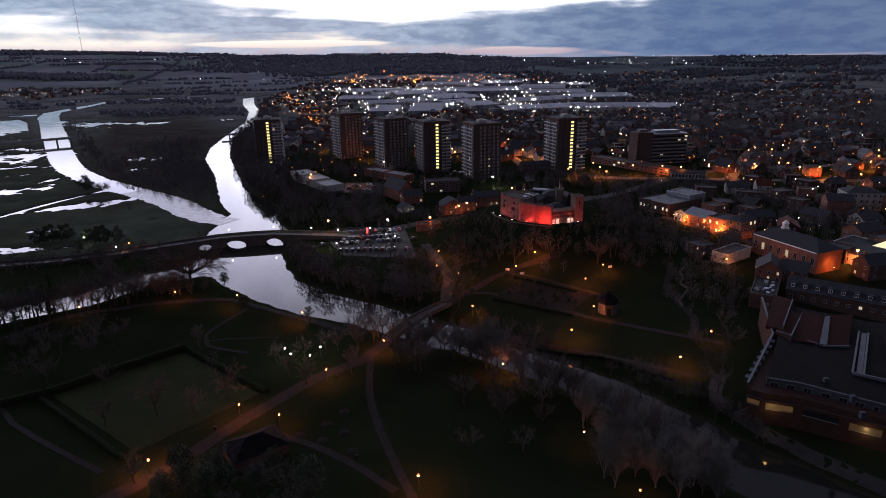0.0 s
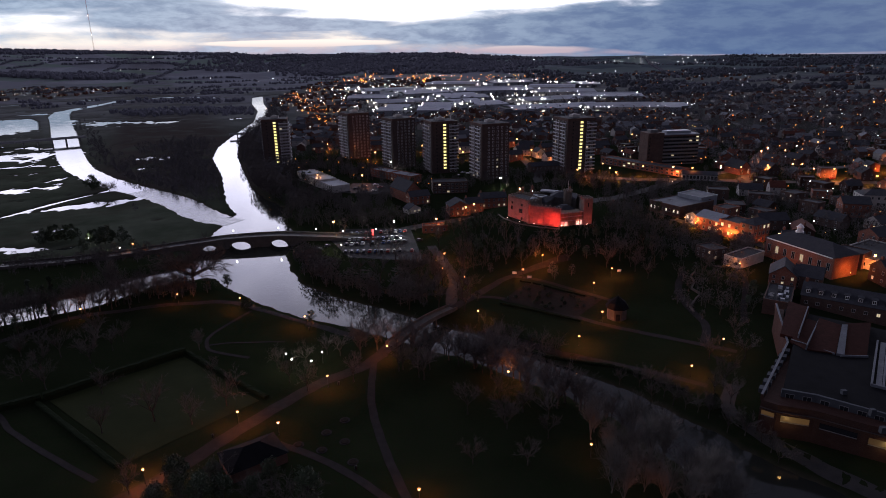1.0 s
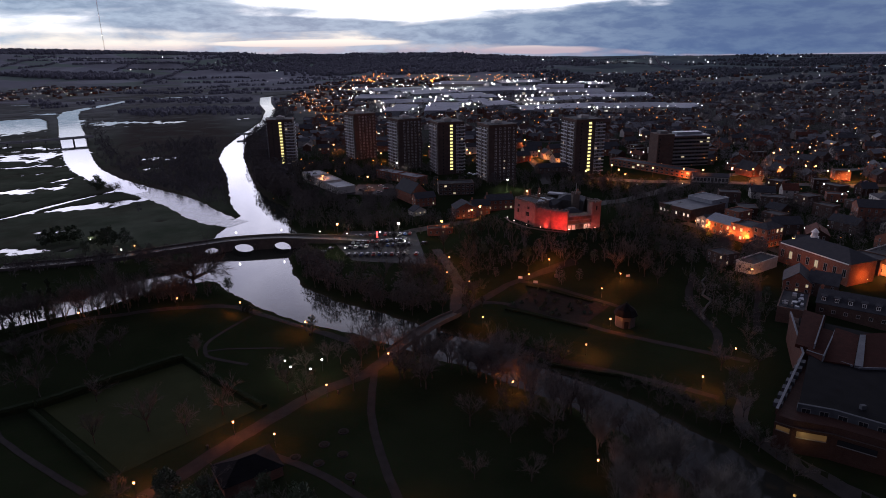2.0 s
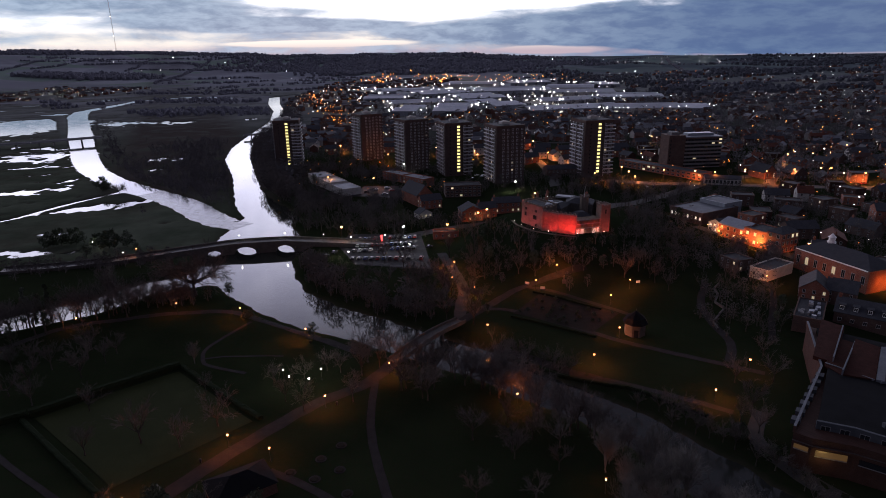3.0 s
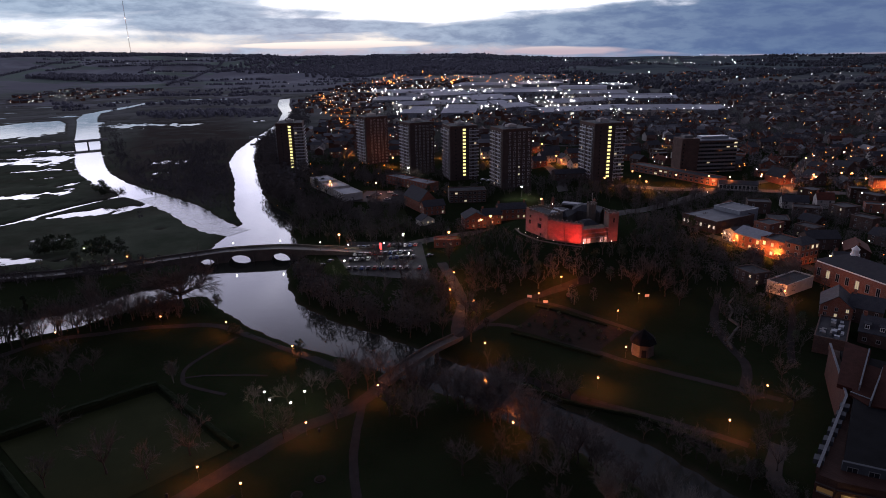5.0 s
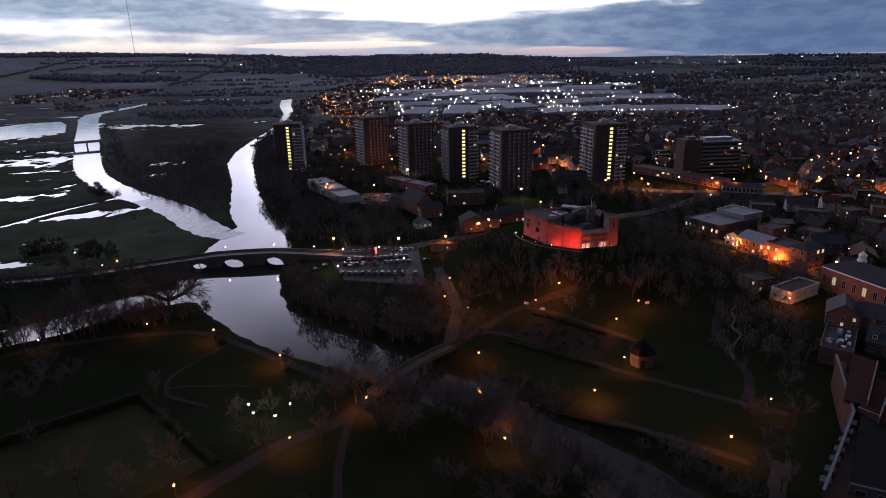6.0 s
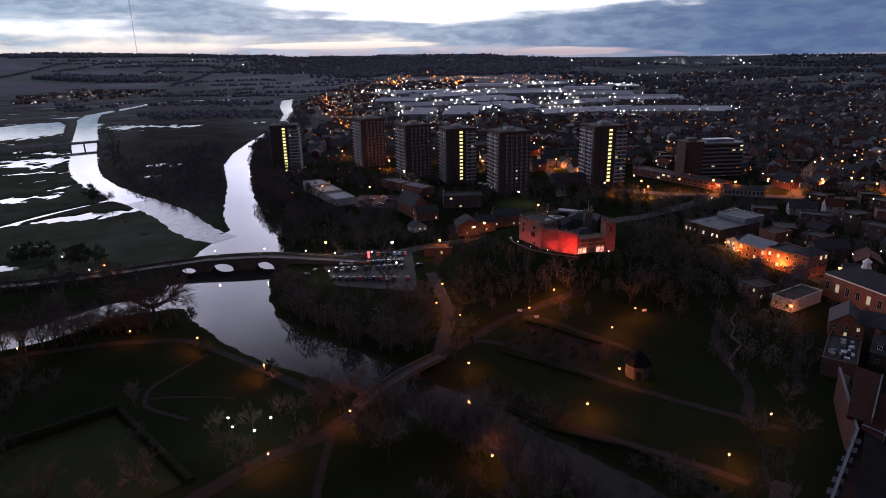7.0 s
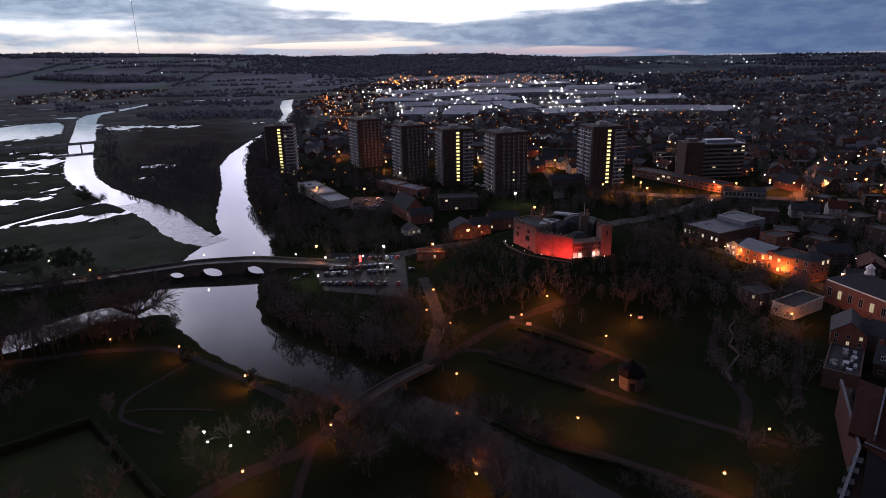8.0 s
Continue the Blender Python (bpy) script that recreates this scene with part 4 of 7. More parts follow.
def park_lamp(x, y, kind="sodium", power=None, z=None, label="", category="lamp", group="park lamps", tall=1.0, down=False):
    master = LAMP_KINDS[kind]
    LAMP_SPOTS.append((x, y))
    g = on_ground(x, y) if z is None else z
    m = pose(x, y, g - 0.05)
    if kind in USED:
        ob = copy_thing(master, m)
    else:
        ob = master
        ob.matrix_basis = m
        USED.add(kind)
    if tall != 1.0:
        ob.scale = (tall, tall, tall)
    colour = (1.0, 0.235, 0.055) if kind == "sodium" else (1.0, 0.93, 0.78)
    tagged(ob, label or ("lit post-top park lamp with an orange glow" if kind == "sodium" else "lit post-top lamp with a white glow"), category, group)
    if power is None:
        power = 1.0
    if (down or kind == "sodium") and power > 0:
        if not down:
            lamp("lamp_light", "POINT", (x, y, g + 4.85 * tall), LAMP_POWER * power * 0.5, colour, 0.2)
        lamp("lamp_light", "SPOT", (x + 0.5, y - 0.5, g + (3.8 if down else 5.0) * tall), LAMP_POWER * power * (1.1 if down else 0.7), colour, 0.2, (x + 0.5, y - 0.5, g), 164)
    elif power > 0:
        lamp("lamp_light", "POINT", (x, y, g + 4.85 * tall), LAMP_POWER * power, colour, 0.2)
    return ob


for x, y, k, p in (
    (47.6, 254, "sodium", 1.2), (58.6, 265, "sodium", 1.4), (74.7, 236.6, "sodium", 1.1), (87.2, 252, "sodium", 1), (69.9, 208.3, "sodium", 0.6), (55.9, 188.6, "sodium", 1),
    (85.1, 165.5, "sodium", 0.8), (103.7, 182.7, "sodium", 0.35), (-27.5, 167, "sodium", 0.6), (-49.8, 149.1, "sodium", 0.8), (-31.3, 182.8, "led", 0.09), (-40.5, 178.8, "led", 0.09), (-34, 177, "led", 0.09), (-43.2, 183.1, "led", 0.09),
    (-98.6, 238.8, "sodium", 0.35), (-71.6, 232.9, "sodium", 0.8), (-42.0, 212.4, "sodium", 1.2), (-10.2, 186.2, "sodium", 0.8), (23.4, 212.7, "sodium", 0.6), (27.9, 165.9, "sodium", 0.7),
    (0, 114.7, "sodium", 0.6), (49.4, 105.8, "sodium", 0.2), (-65.6, 125.5, "sodium", 1.2), (21.2, 250, "sodium", 1.3), (-37.5, 143.2, "sodium", 0.3), (-131.5, 226.5, "sodium", 0.2), (43.2, 128.5, "sodium", 0.12), (-181, 332, "led", 0.12),
    (140.0, 243.0, "sodium", 1.0), (14.0, 283.0, "sodium", 1.0), (12.0, 262.0, "sodium", 0.8),
):
    park_lamp(x, y, k, p)

# ---- paths, lawns and roads ----
ribbon("path", [(-100, 96), (-67.5, 121.4), (-49.8, 145.7), (-31.1, 168.9), (-17.5, 180), (-8.5, 195.6)], 2.3, "path", "broad tarmac park path lit by orange lamps")
ribbon("path", [(-14.5, 182), (-13.6, 157.4), (-8.6, 134.5), (-2.8, 116.3), (4, 96)], 1.15, "path", "narrow tarmac park path")
ribbon("path", [(-37, 139.5), (-26, 133), (-16.9, 125.8), (-5.4, 114.6)], 1.1, "path", "narrow path leading to the kiosk")
ribbon("path", [(-165, 196), (-151, 207.7), (-136.6, 226.6), (-118, 233), (-101.1, 237.7), (-78.2, 238.7), (-60, 228), (-42.1, 216), (-18.9, 199)], 1.7, "path", "riverside path under orange lamps")
ribbon("path", [(-66.4, 228.6), (-75.4, 208), (-74, 198), (-69.9, 193.8), (-56.9, 188.4)], 0.7, "path", "pale curved garden path")
ribbon("path", [(-74, 199), (-67.7, 200.3), (-58, 200.5), (-47.2, 199.5)], 0.45, "path", "pale straight garden path")
ribbon("path", [(-160, 150), (-128, 161), (-112, 150), (-98, 140), (-78, 127)], 0.8, "path", "path beside the bowling green hedge")
ribbon("path", [(13.5, 223.5), (20, 232), (24.3, 237), (39.2, 254.6), (53.4, 262), (72, 268)], 2.0, "path", "path climbing to the castle gardens")
ribbon("path", [(24, 236), (33.8, 234.5), (46, 225), (60.2, 214.1), (72, 204), (90, 192), (108, 181)], 1.3, "path", "garden path past the stone shelter")
ribbon("path", [(44, 257), (58, 247), (76.5, 230.4), (84, 222)], 1.2, "path", "upper garden path between borders")
ribbon("road", [(14, 225), (15, 240), (17, 258), (13, 285), (8, 308)], 2.4, "asphalt", "damp tarmac drive lit orange by lamps", "road")
ribbon("path", [(120, 253), (111, 236), (108, 219), (107, 202), (100, 188)], 1.5, "path", "pale gravel garden walk")
ribbon("path", [(143, 246), (137, 231), (127, 213), (122, 202)], 1.2, "path", "gravel path up the garden slope")
ribbon("path", [(-21, 250), (-12, 243), (2, 240), (14, 241)], 1.0, "path", "short path across the riverside lawn")
ribbon("path", [(96, 160), (88, 146), (95, 128), (112, 104)], 2.0, "asphalt", "narrow service road below the shopping centre", "road")
patch("bowling_green", [(-79.2, 190.5), (-47, 161), (-73, 134.5), (-110, 165)], "lawn", "square mown bowling green inside hedges", "lawn")
patch("lawn", [(-46, 408), (-17, 413), (-9, 374), (-36, 363)], "lawn", "mown green beside the riverside flats", "lawn")
patch("car_park", [(-44, 346), (-3, 343), (3.7, 284), (-34, 293), (-46, 322)], "wet_park", "wet tarmac car park under white lamps", "car park")
patch("yard", [(-55, 436), (-48, 470), (-22, 470), (-16, 430)], "wet_park", "tarmac parking yard behind low flats", "car park")
patch("garden_border", [(35, 231), (49, 249), (76, 228.5), (62, 213)], "soil", "dark winter garden border with low planting", "garden bed")
ribbon("path", [(24, 206.5), (33, 199.5), (46, 187.5), (60, 178), (74, 170), (88, 160)], 1.2, "path", "riverside path along the garden bank")
ROADS = [
    ([(-28, 325), (10, 352), (60, 366), (105, 372), (150, 400), (200, 440), (260, 470), (330, 470)], 4.0),
    ([(130, 460), (165, 445), (204, 439), (240, 430), (300, 418), (380, 408)], 5.0),
    ([(148, 332), (158, 308), (169, 284), (176, 262)], 3.2),
    ([(60, 640), (90, 560), (96, 500), (92, 440)], 3.5),
    ([(-80, 700), (-70, 780), (-110, 880), (-160, 1000)], 4.5),
    ([(300, 420), (320, 330), (300, 250)], 4.0),
    ([(240, 430), (300, 520), (380, 640), (420, 800)], 4.0),
    ([(330, 470), (430, 500), (560, 560), (700, 600)], 4.0),
    ([(-100, 1000), (20, 960), (200, 930), (420, 900)], 5.0),
    ([(60, 640), (160, 660), (280, 640), (400, 620)], 4.0),
]
for line, half in ROADS:
    ribbon("road", line, half, "street", "damp tarmac town street", "road", 0.1)


def footbridge():
    t = thing("footbridge", pose(0, 0, 0), "grey park footbridge with solid parapets over the river", "bridge")
    a, b = Vector((-9.5, 193.5)), Vector((14.5, 225.0))
    d = (b - a).normalized()
    nrm = Vector((-d.y, d.x))
    n, length = 22, (b - a).length

    def z(k):
        return 0.25 + 1.5 * math.sin(math.pi * k / n)

    def strip(name, w0, w1, lo, hi, mat):
        v, f = [], []
        for k in range(n + 1):
            p = a + d * length * k / n
            for w, q in ((w0, lo), (w1, lo), (w1, hi), (w0, hi)):
                e = p + nrm * w
                v.append((e.x, e.y, z(k) + q))
        for k in range(n):
            f += [(k * 4 + i, k * 4 + (i + 1) % 4, k * 4 + 4 + (i + 1) % 4, k * 4 + 4 + i) for i in range(4)]
        f += [(3, 2, 1, 0), (n * 4, n * 4 + 1, n * 4 + 2, n * 4 + 3)]
        part(name, Shape().add(v, f), mat, t)

    strip("deck", -2.0, 2.0, -0.55, 0.0, "stone_dark")
    strip("parapet", -2.25, -2.0, -0.6, 1.05, "stone_dark")
    strip("parapet", 2.0, 2.25, -0.6, 1.05, "stone_dark")
    for k in (7, 15):
        p = a + d * length * k / n
        part("pier", Shape().round(p.x, p.y, WATER - 1.2, z(k) - 0.4, 0.9, 0.8, 8), "stone_dark", t)


footbridge()


def far_bridge(name, pts, half, z, label, piers):
    t = thing(name, pose(0, 0, 0), label, "bridge")
    for i in range(len(pts) - 1):
        s = Shape()
        wall_run(s, pts[i], pts[i + 1], z - 1.4, z, half * 2)
        part("deck", s, "pale_concrete", t)
        a, b = Vector(pts[i]), Vector(pts[i + 1])
        d = (b - a).normalized()
        nrm = Vector((-d.y, d.x)) * half
        for sgn in (-1, 1):
            s = Shape()
            wall_run(s, a + nrm * sgn, b + nrm * sgn, z, z + 0.7, 0.3)
            part("rail", s, "pale_concrete", t)
        for k in range(piers):
            p = a.lerp(b, (k + 0.5) / piers)
            s = Shape()
            wall_run(s, p - nrm * 0.8, p + nrm * 0.8, WATER - 2, z - 1.3, 1.2)
            part("pier", s, "concrete", t)


far_bridge("road_bridge", [(-620, 690), (-470, 745), (-410, 788)], 4.5, 4.2, "flat concrete road bridge on piers across the flooded meadow", 5)
far_bridge("footbridge", [(-236, 798), (-200, 812)], 1.8, 2.2, "low dark bridge over the narrow river", 2)


# rough water above the weir, and the weir's lip
def weir():
    rng = random.Random(4)
    chain = [(-113, 376.5, 8.5), (-126, 384, 9.6), (-144, 402, 10.7), (-168, 434, 11.2), (-194, 461, 10.7), (-216, 480, 10.4)]
    v, cols = [], 15
    rows = 0
    for (x0, y0, h0), (x1, y1, h1) in zip(chain, chain[1:]):
        d = Vector((x1 - x0, y1 - y0))
        n = int(d.length / 1.5)
        nrm = Vector((-d.y, d.x)).normalized()
        for i in range(n):
            t = i / n
            rows += 1
            for k in range(cols):
                p = Vector((x0, y0)) + d * t + nrm * (h0 + (h1 - h0) * t) * (2 * k / (cols - 1) - 1)
                edge = 1 if 0 < k < cols - 1 else 0
                v.append((p.x, p.y, WATER + 0.02 + edge * rng.uniform(0, 0.09) * (1 if rows > 1 else 0)))
    f = [(i * cols + k, i * cols + k + 1, (i + 1) * cols + k + 1, (i + 1) * cols + k) for i in range(rows - 1) for k in range(cols - 1)]
    ob = part("weir", Shape().add(v, f), "weir")
    ob.data.flip_normals()
    tagged(smooth(ob), "shallow rippling water running down to a weir", "weir", kind="structure")


weir()


# ---- trees ----
def bare_tree(seed, tall, spread, limbs=7, forks=5, twigs=6, tips=6, lean=0.0, upright=0.5, girth=0.017, bare=0.27):
    """Trunk and crown of a leafless tree, as two meshes."""
    rng = random.Random(seed)
    trunk, crown = Shape(), Shape()

    def turn(d, ang):
        axis_v = Vector((rng.gauss(0, 1), rng.gauss(0, 1), rng.gauss(0, 1))).cross(d).normalized()
        e = Matrix.Rotation(ang, 3, axis_v) @ d
        return (e + Vector((0, 0, 0.05 + 0.10 * upright))).normalized()

    bole = tall * rng.uniform(0.82, 1.18) * bare
    r = tall * girth
    p = Vector((0, 0, -0.3))
    for i in range(3):
        q = Vector((lean * i + rng.uniform(-0.15, 0.15), rng.uniform(-0.15, 0.15), bole * (i + 1) / 3))
        trunk.tube(p, q, r * (1.5 if i == 0 else 1.0) * (1 - 0.1 * i), r * (0.9 - 0.1 * i), 7)
        p = q
    for a in range(limbs):
        ang = a * 2.4 + rng.uniform(-0.4, 0.4)
        d = Vector((math.cos(ang) * spread, math.sin(ang) * spread, rng.uniform(0.7, 1.7) * (0.6 + upright))).normalized()
        start = p - Vector((0, 0, bole * rng.uniform(0.0, 0.25)))
        length = tall * rng.uniform(0.36, 0.52)
        pts = [start]
        for k in range(3):
            d = turn(d, rng.uniform(0.05, 0.22))
            d = (d + Vector((0, 0, 0.10 * upright))).normalized()
            pts.append(pts[-1] + d * length / 3)
            trunk.tube(pts[-2], pts[-1], r * 0.55 * (1 - 0.27 * k), r * 0.55 * (0.73 - 0.27 * k), 5)
        for b in range(forks):
            f = rng.uniform(0.3, 1.0) * 2.999
            q = pts[int(f)].lerp(pts[int(f) + 1], f % 1)
            e = turn(d, rng.uniform(0.35, 0.9))
            l2 = length * rng.uniform(0.35, 0.6)
            mid = q + e * l2 * 0.5
            end = mid + turn(e, 0.3) * l2 * 0.5
            crown.tube(q, mid, r * 0.20, r * 0.15, 3)
            crown.tube(mid, end, r * 0.15, r * 0.08, 3)
            for c in range(twigs):
                g = rng.uniform(0.15, 1.0)
                s = q.lerp(mid, g * 2) if g < 0.5 else mid.lerp(end, g * 2 - 1)
                u = turn(e, rng.uniform(0.25, 0.85))
                l3 = l2 * rng.uniform(0.3, 0.6)
                tip = s + u * l3
                side = u.orthogonal().normalized() * r * 0.10
                other = u.cross(side).normalized() * r * 0.10
                crown.add([s + side, s - side * 0.5 + other * 0.87, s - side * 0.5 - other * 0.87, tip], [(0, 1, 3), (1, 2, 3), (2, 0, 3)])
                for k in range(tips):
                    o = s.lerp(tip, rng.uniform(0.2, 1.0))
                    w = turn(u, rng.uniform(0.2, 0.8))
                    l4 = l3 * rng.uniform(0.5, 1.05)
                    side = w.orthogonal().normalized() * r * 0.075
                    other = w.cross(side).normalized() * r * 0.075
                    k0 = o + w * l4
                    crown.add([o + side, o - side * 0.5 + other * 0.87, o - side * 0.5 - other * 0.87, k0], [(0, 1, 3), (1, 2, 3), (2, 0, 3)])
    return trunk, crown


def leafy_tree(seed, tall, wide, leaves=1100, size=0.42, cone=False):
    """Evergreen: a trunk with limbs, and a ragged crown of many small leaf sprays."""
    rng = random.Random(seed)
    trunk, crown = Shape(), Shape()
    trunk.tube((0, 0, -0.3), (0, 0, tall * 0.55), tall * 0.022, tall * 0.012, 7)
    clumps = []
    for i in range(26):
        z = tall * rng.uniform(0.22, 1.0)
        k = (1 - (z / tall - 0.22) / 0.78) if cone else math.sqrt(max(0.05, 1 - ((z / tall - 0.58) / 0.44) ** 2))
        a = rng.uniform(0, 6.28)
        c = Vector((math.cos(a), math.sin(a), 0)) * wide * k * rng.uniform(0.25, 0.9) + Vector((0, 0, z))
        clumps.append((c, wide * rng.uniform(0.22, 0.42) * (0.5 + 0.5 * k)))
        trunk.tube((0, 0, min(z * 0.8, tall * 0.5)), c, tall * 0.006, tall * 0.002, 4)
    for i in range(leaves):
        c, r = rng.choice(clumps)
        d = Vector((rng.gauss(0, 1), rng.gauss(0, 1), rng.gauss(0, 0.8))).normalized()
        p = c + d * r * rng.uniform(0.4, 1.05)
        u = Vector((rng.gauss(0, 1), rng.gauss(0, 1), rng.gauss(0, 1))).normalized()
        w = u.orthogonal().normalized() * size * 0.4
        u = u * size * rng.uniform(0.6, 1.3)
        crown.add([p - u * 0.5, p + w, p + u, p - w * 0.8], [(0, 1, 2, 3)])
    return trunk, crown


KINDS = {}


def kind_of_tree(name, pair, mats, label, category):
    trunk, crown = pair
    KINDS[name] = (trunk.mesh("trunk", (mats[0],)), crown.mesh("crown", (mats[1],)), label, category)


for i in range(5):
    kind_of_tree("bare%d" % i, bare_tree(10 + i, 14, 0.8 + 0.1 * i, 7, 5, 6, 6), ("bark", "twig"), "leafless broadleaf tree with a wide twiggy crown", "tree")
kind_of_tree("oak", bare_tree(31, 15, 1.5, 12, 8, 8, 6, upright=0.1, girth=0.026), ("bark", "twig"), "old leafless oak spreading beside the river", "tree")
kind_of_tree("birch", bare_tree(41, 15, 0.5, 10, 7, 7, 5, upright=1.2, girth=0.011, bare=0.08), ("pale_twig", "pale_twig"), "pale leafless birch with upright fine twigs", "tree")
kind_of_tree("birch2", bare_tree(43, 13, 0.65, 10, 7, 7, 5, upright=1.0, girth=0.012, bare=0.09), ("pale_twig", "pale_twig"), "pale leafless birch with upright fine twigs", "tree")
kind_of_tree("poplar", bare_tree(51, 20, 0.35, 8, 6, 6, 5, upright=1.5), ("bark", "twig"), "tall slim leafless poplar", "tree")
kind_of_tree("evergreen", leafy_tree(61, 10, 3.6), ("bark", "leaf"), "dark evergreen tree with dense foliage", "tree")
kind_of_tree("conifer", leafy_tree(62, 16, 3.2, 1300, 0.5, True), ("bark", "leaf"), "tall dark conifer with ragged branches", "tree")
kind_of_tree("shrub", leafy_tree(63, 4, 2.6, 1300, 0.30), ("bark", "leaf"), "rounded dark evergreen shrub", "shrub")
tree_rng = random.Random(77)


def tree(kind, x, y, scale=1.0, group="park trees", label=""):
    g = on_ground(x, y)
    if g < WATER + 0.15:
        return None
    trunk, crown, text, category = KINDS[kind]
    t = thing("shrub" if kind == "shrub" else "tree", pose(x, y, g - 0.1, 0, 0, tree_rng.uniform(0, 360)) @ Matrix.Scale(scale * tree_rng.uniform(0.88, 1.12), 4), label or text, category, group)
    part("trunk", trunk, (), t)
    part("crown", crown, (), t)
    return t


def scatter(n, poly, kinds, lo, hi, group, seed, gap=4.0):
    """Trees strewn in a four-sided patch, none closer than gap."""
    rng = random.Random(seed)
    done = []
    for i in range(n * 6):
        if len(done) >= n:
            break
        u, v = rng.random(), rng.random()
        a, b, c, d = [Vector(q) for q in poly]
        p = a.lerp(b, u).lerp(d.lerp(c, u), v)
        if all((p - q).length > gap for q in done) and clear_of_lamps(p.x, p.y) and on_ground(p.x, p.y) > WATER + 0.3:
            done.append(p)
            tree(rng.choice(kinds), p.x, p.y, rng.uniform(lo, hi), group)


for i in range(4):
    kind_of_tree("light%d" % i, bare_tree(80 + i, 14, 0.9 + 0.12 * i, 5, 4, 4, 4, girth=0.02), ("bark", "twig"), "leafless tree", "tree")


def woodland(name, areas, kinds, label, seed, keep=lambda x, y: True):
    """Dense trees joined into one mass: areas of (count, outline, smallest, largest, gap)."""
    rng = random.Random(seed)
    vs, fs, ms, base = [], [], [], 0
    for n, poly, lo, hi, gap in areas:
        done = []
        for i in range(n * 6):
            if len(done) >= n:
                break
            u, v = rng.random(), rng.random()
            a, b, c, d = [Vector(q) for q in poly]
            p = a.lerp(b, u).lerp(d.lerp(c, u), v)
            g = on_ground(p.x, p.y)
            if any((p - q).length < gap for q in done) or g < WATER + 0.3 or not keep(p.x, p.y) or not clear_of_lamps(p.x, p.y):
                continue
            done.append(p)
            k = rng.choice(kinds)
            m = np.array(pose(p.x, p.y, g - 0.1, 0, 0, rng.uniform(0, 360)) @ Matrix.Scale(rng.uniform(lo, hi), 4))
            for j, me in enumerate(KINDS[k][:2]):
                co = np.zeros(len(me.vertices) * 3)
                me.vertices.foreach_get("co", co)
                vs.append(co.reshape(-1, 3) @ m[:3, :3].T + m[:3, 3])
                fs += [tuple(q + base for q in f.vertices) for f in me.polygons]
                ms += [2 if (j and k in ("evergreen", "conifer", "shrub")) else j] * len(me.polygons)
                base += len(me.vertices)
    me = bpy.data.meshes.new(name)
    me.from_pydata(np.concatenate(vs).tolist(), [], fs)
    for q in ("bark", "twig", "leaf"):
        me.materials.append(MAT[q])
    me.polygons.foreach_set("material_index", ms)
    me.update()
    return tagged(new(name, me), label, "woodland", kind="stuff")


BARE = ["bare0", "bare1", "bare2", "bare3", "bare4"]
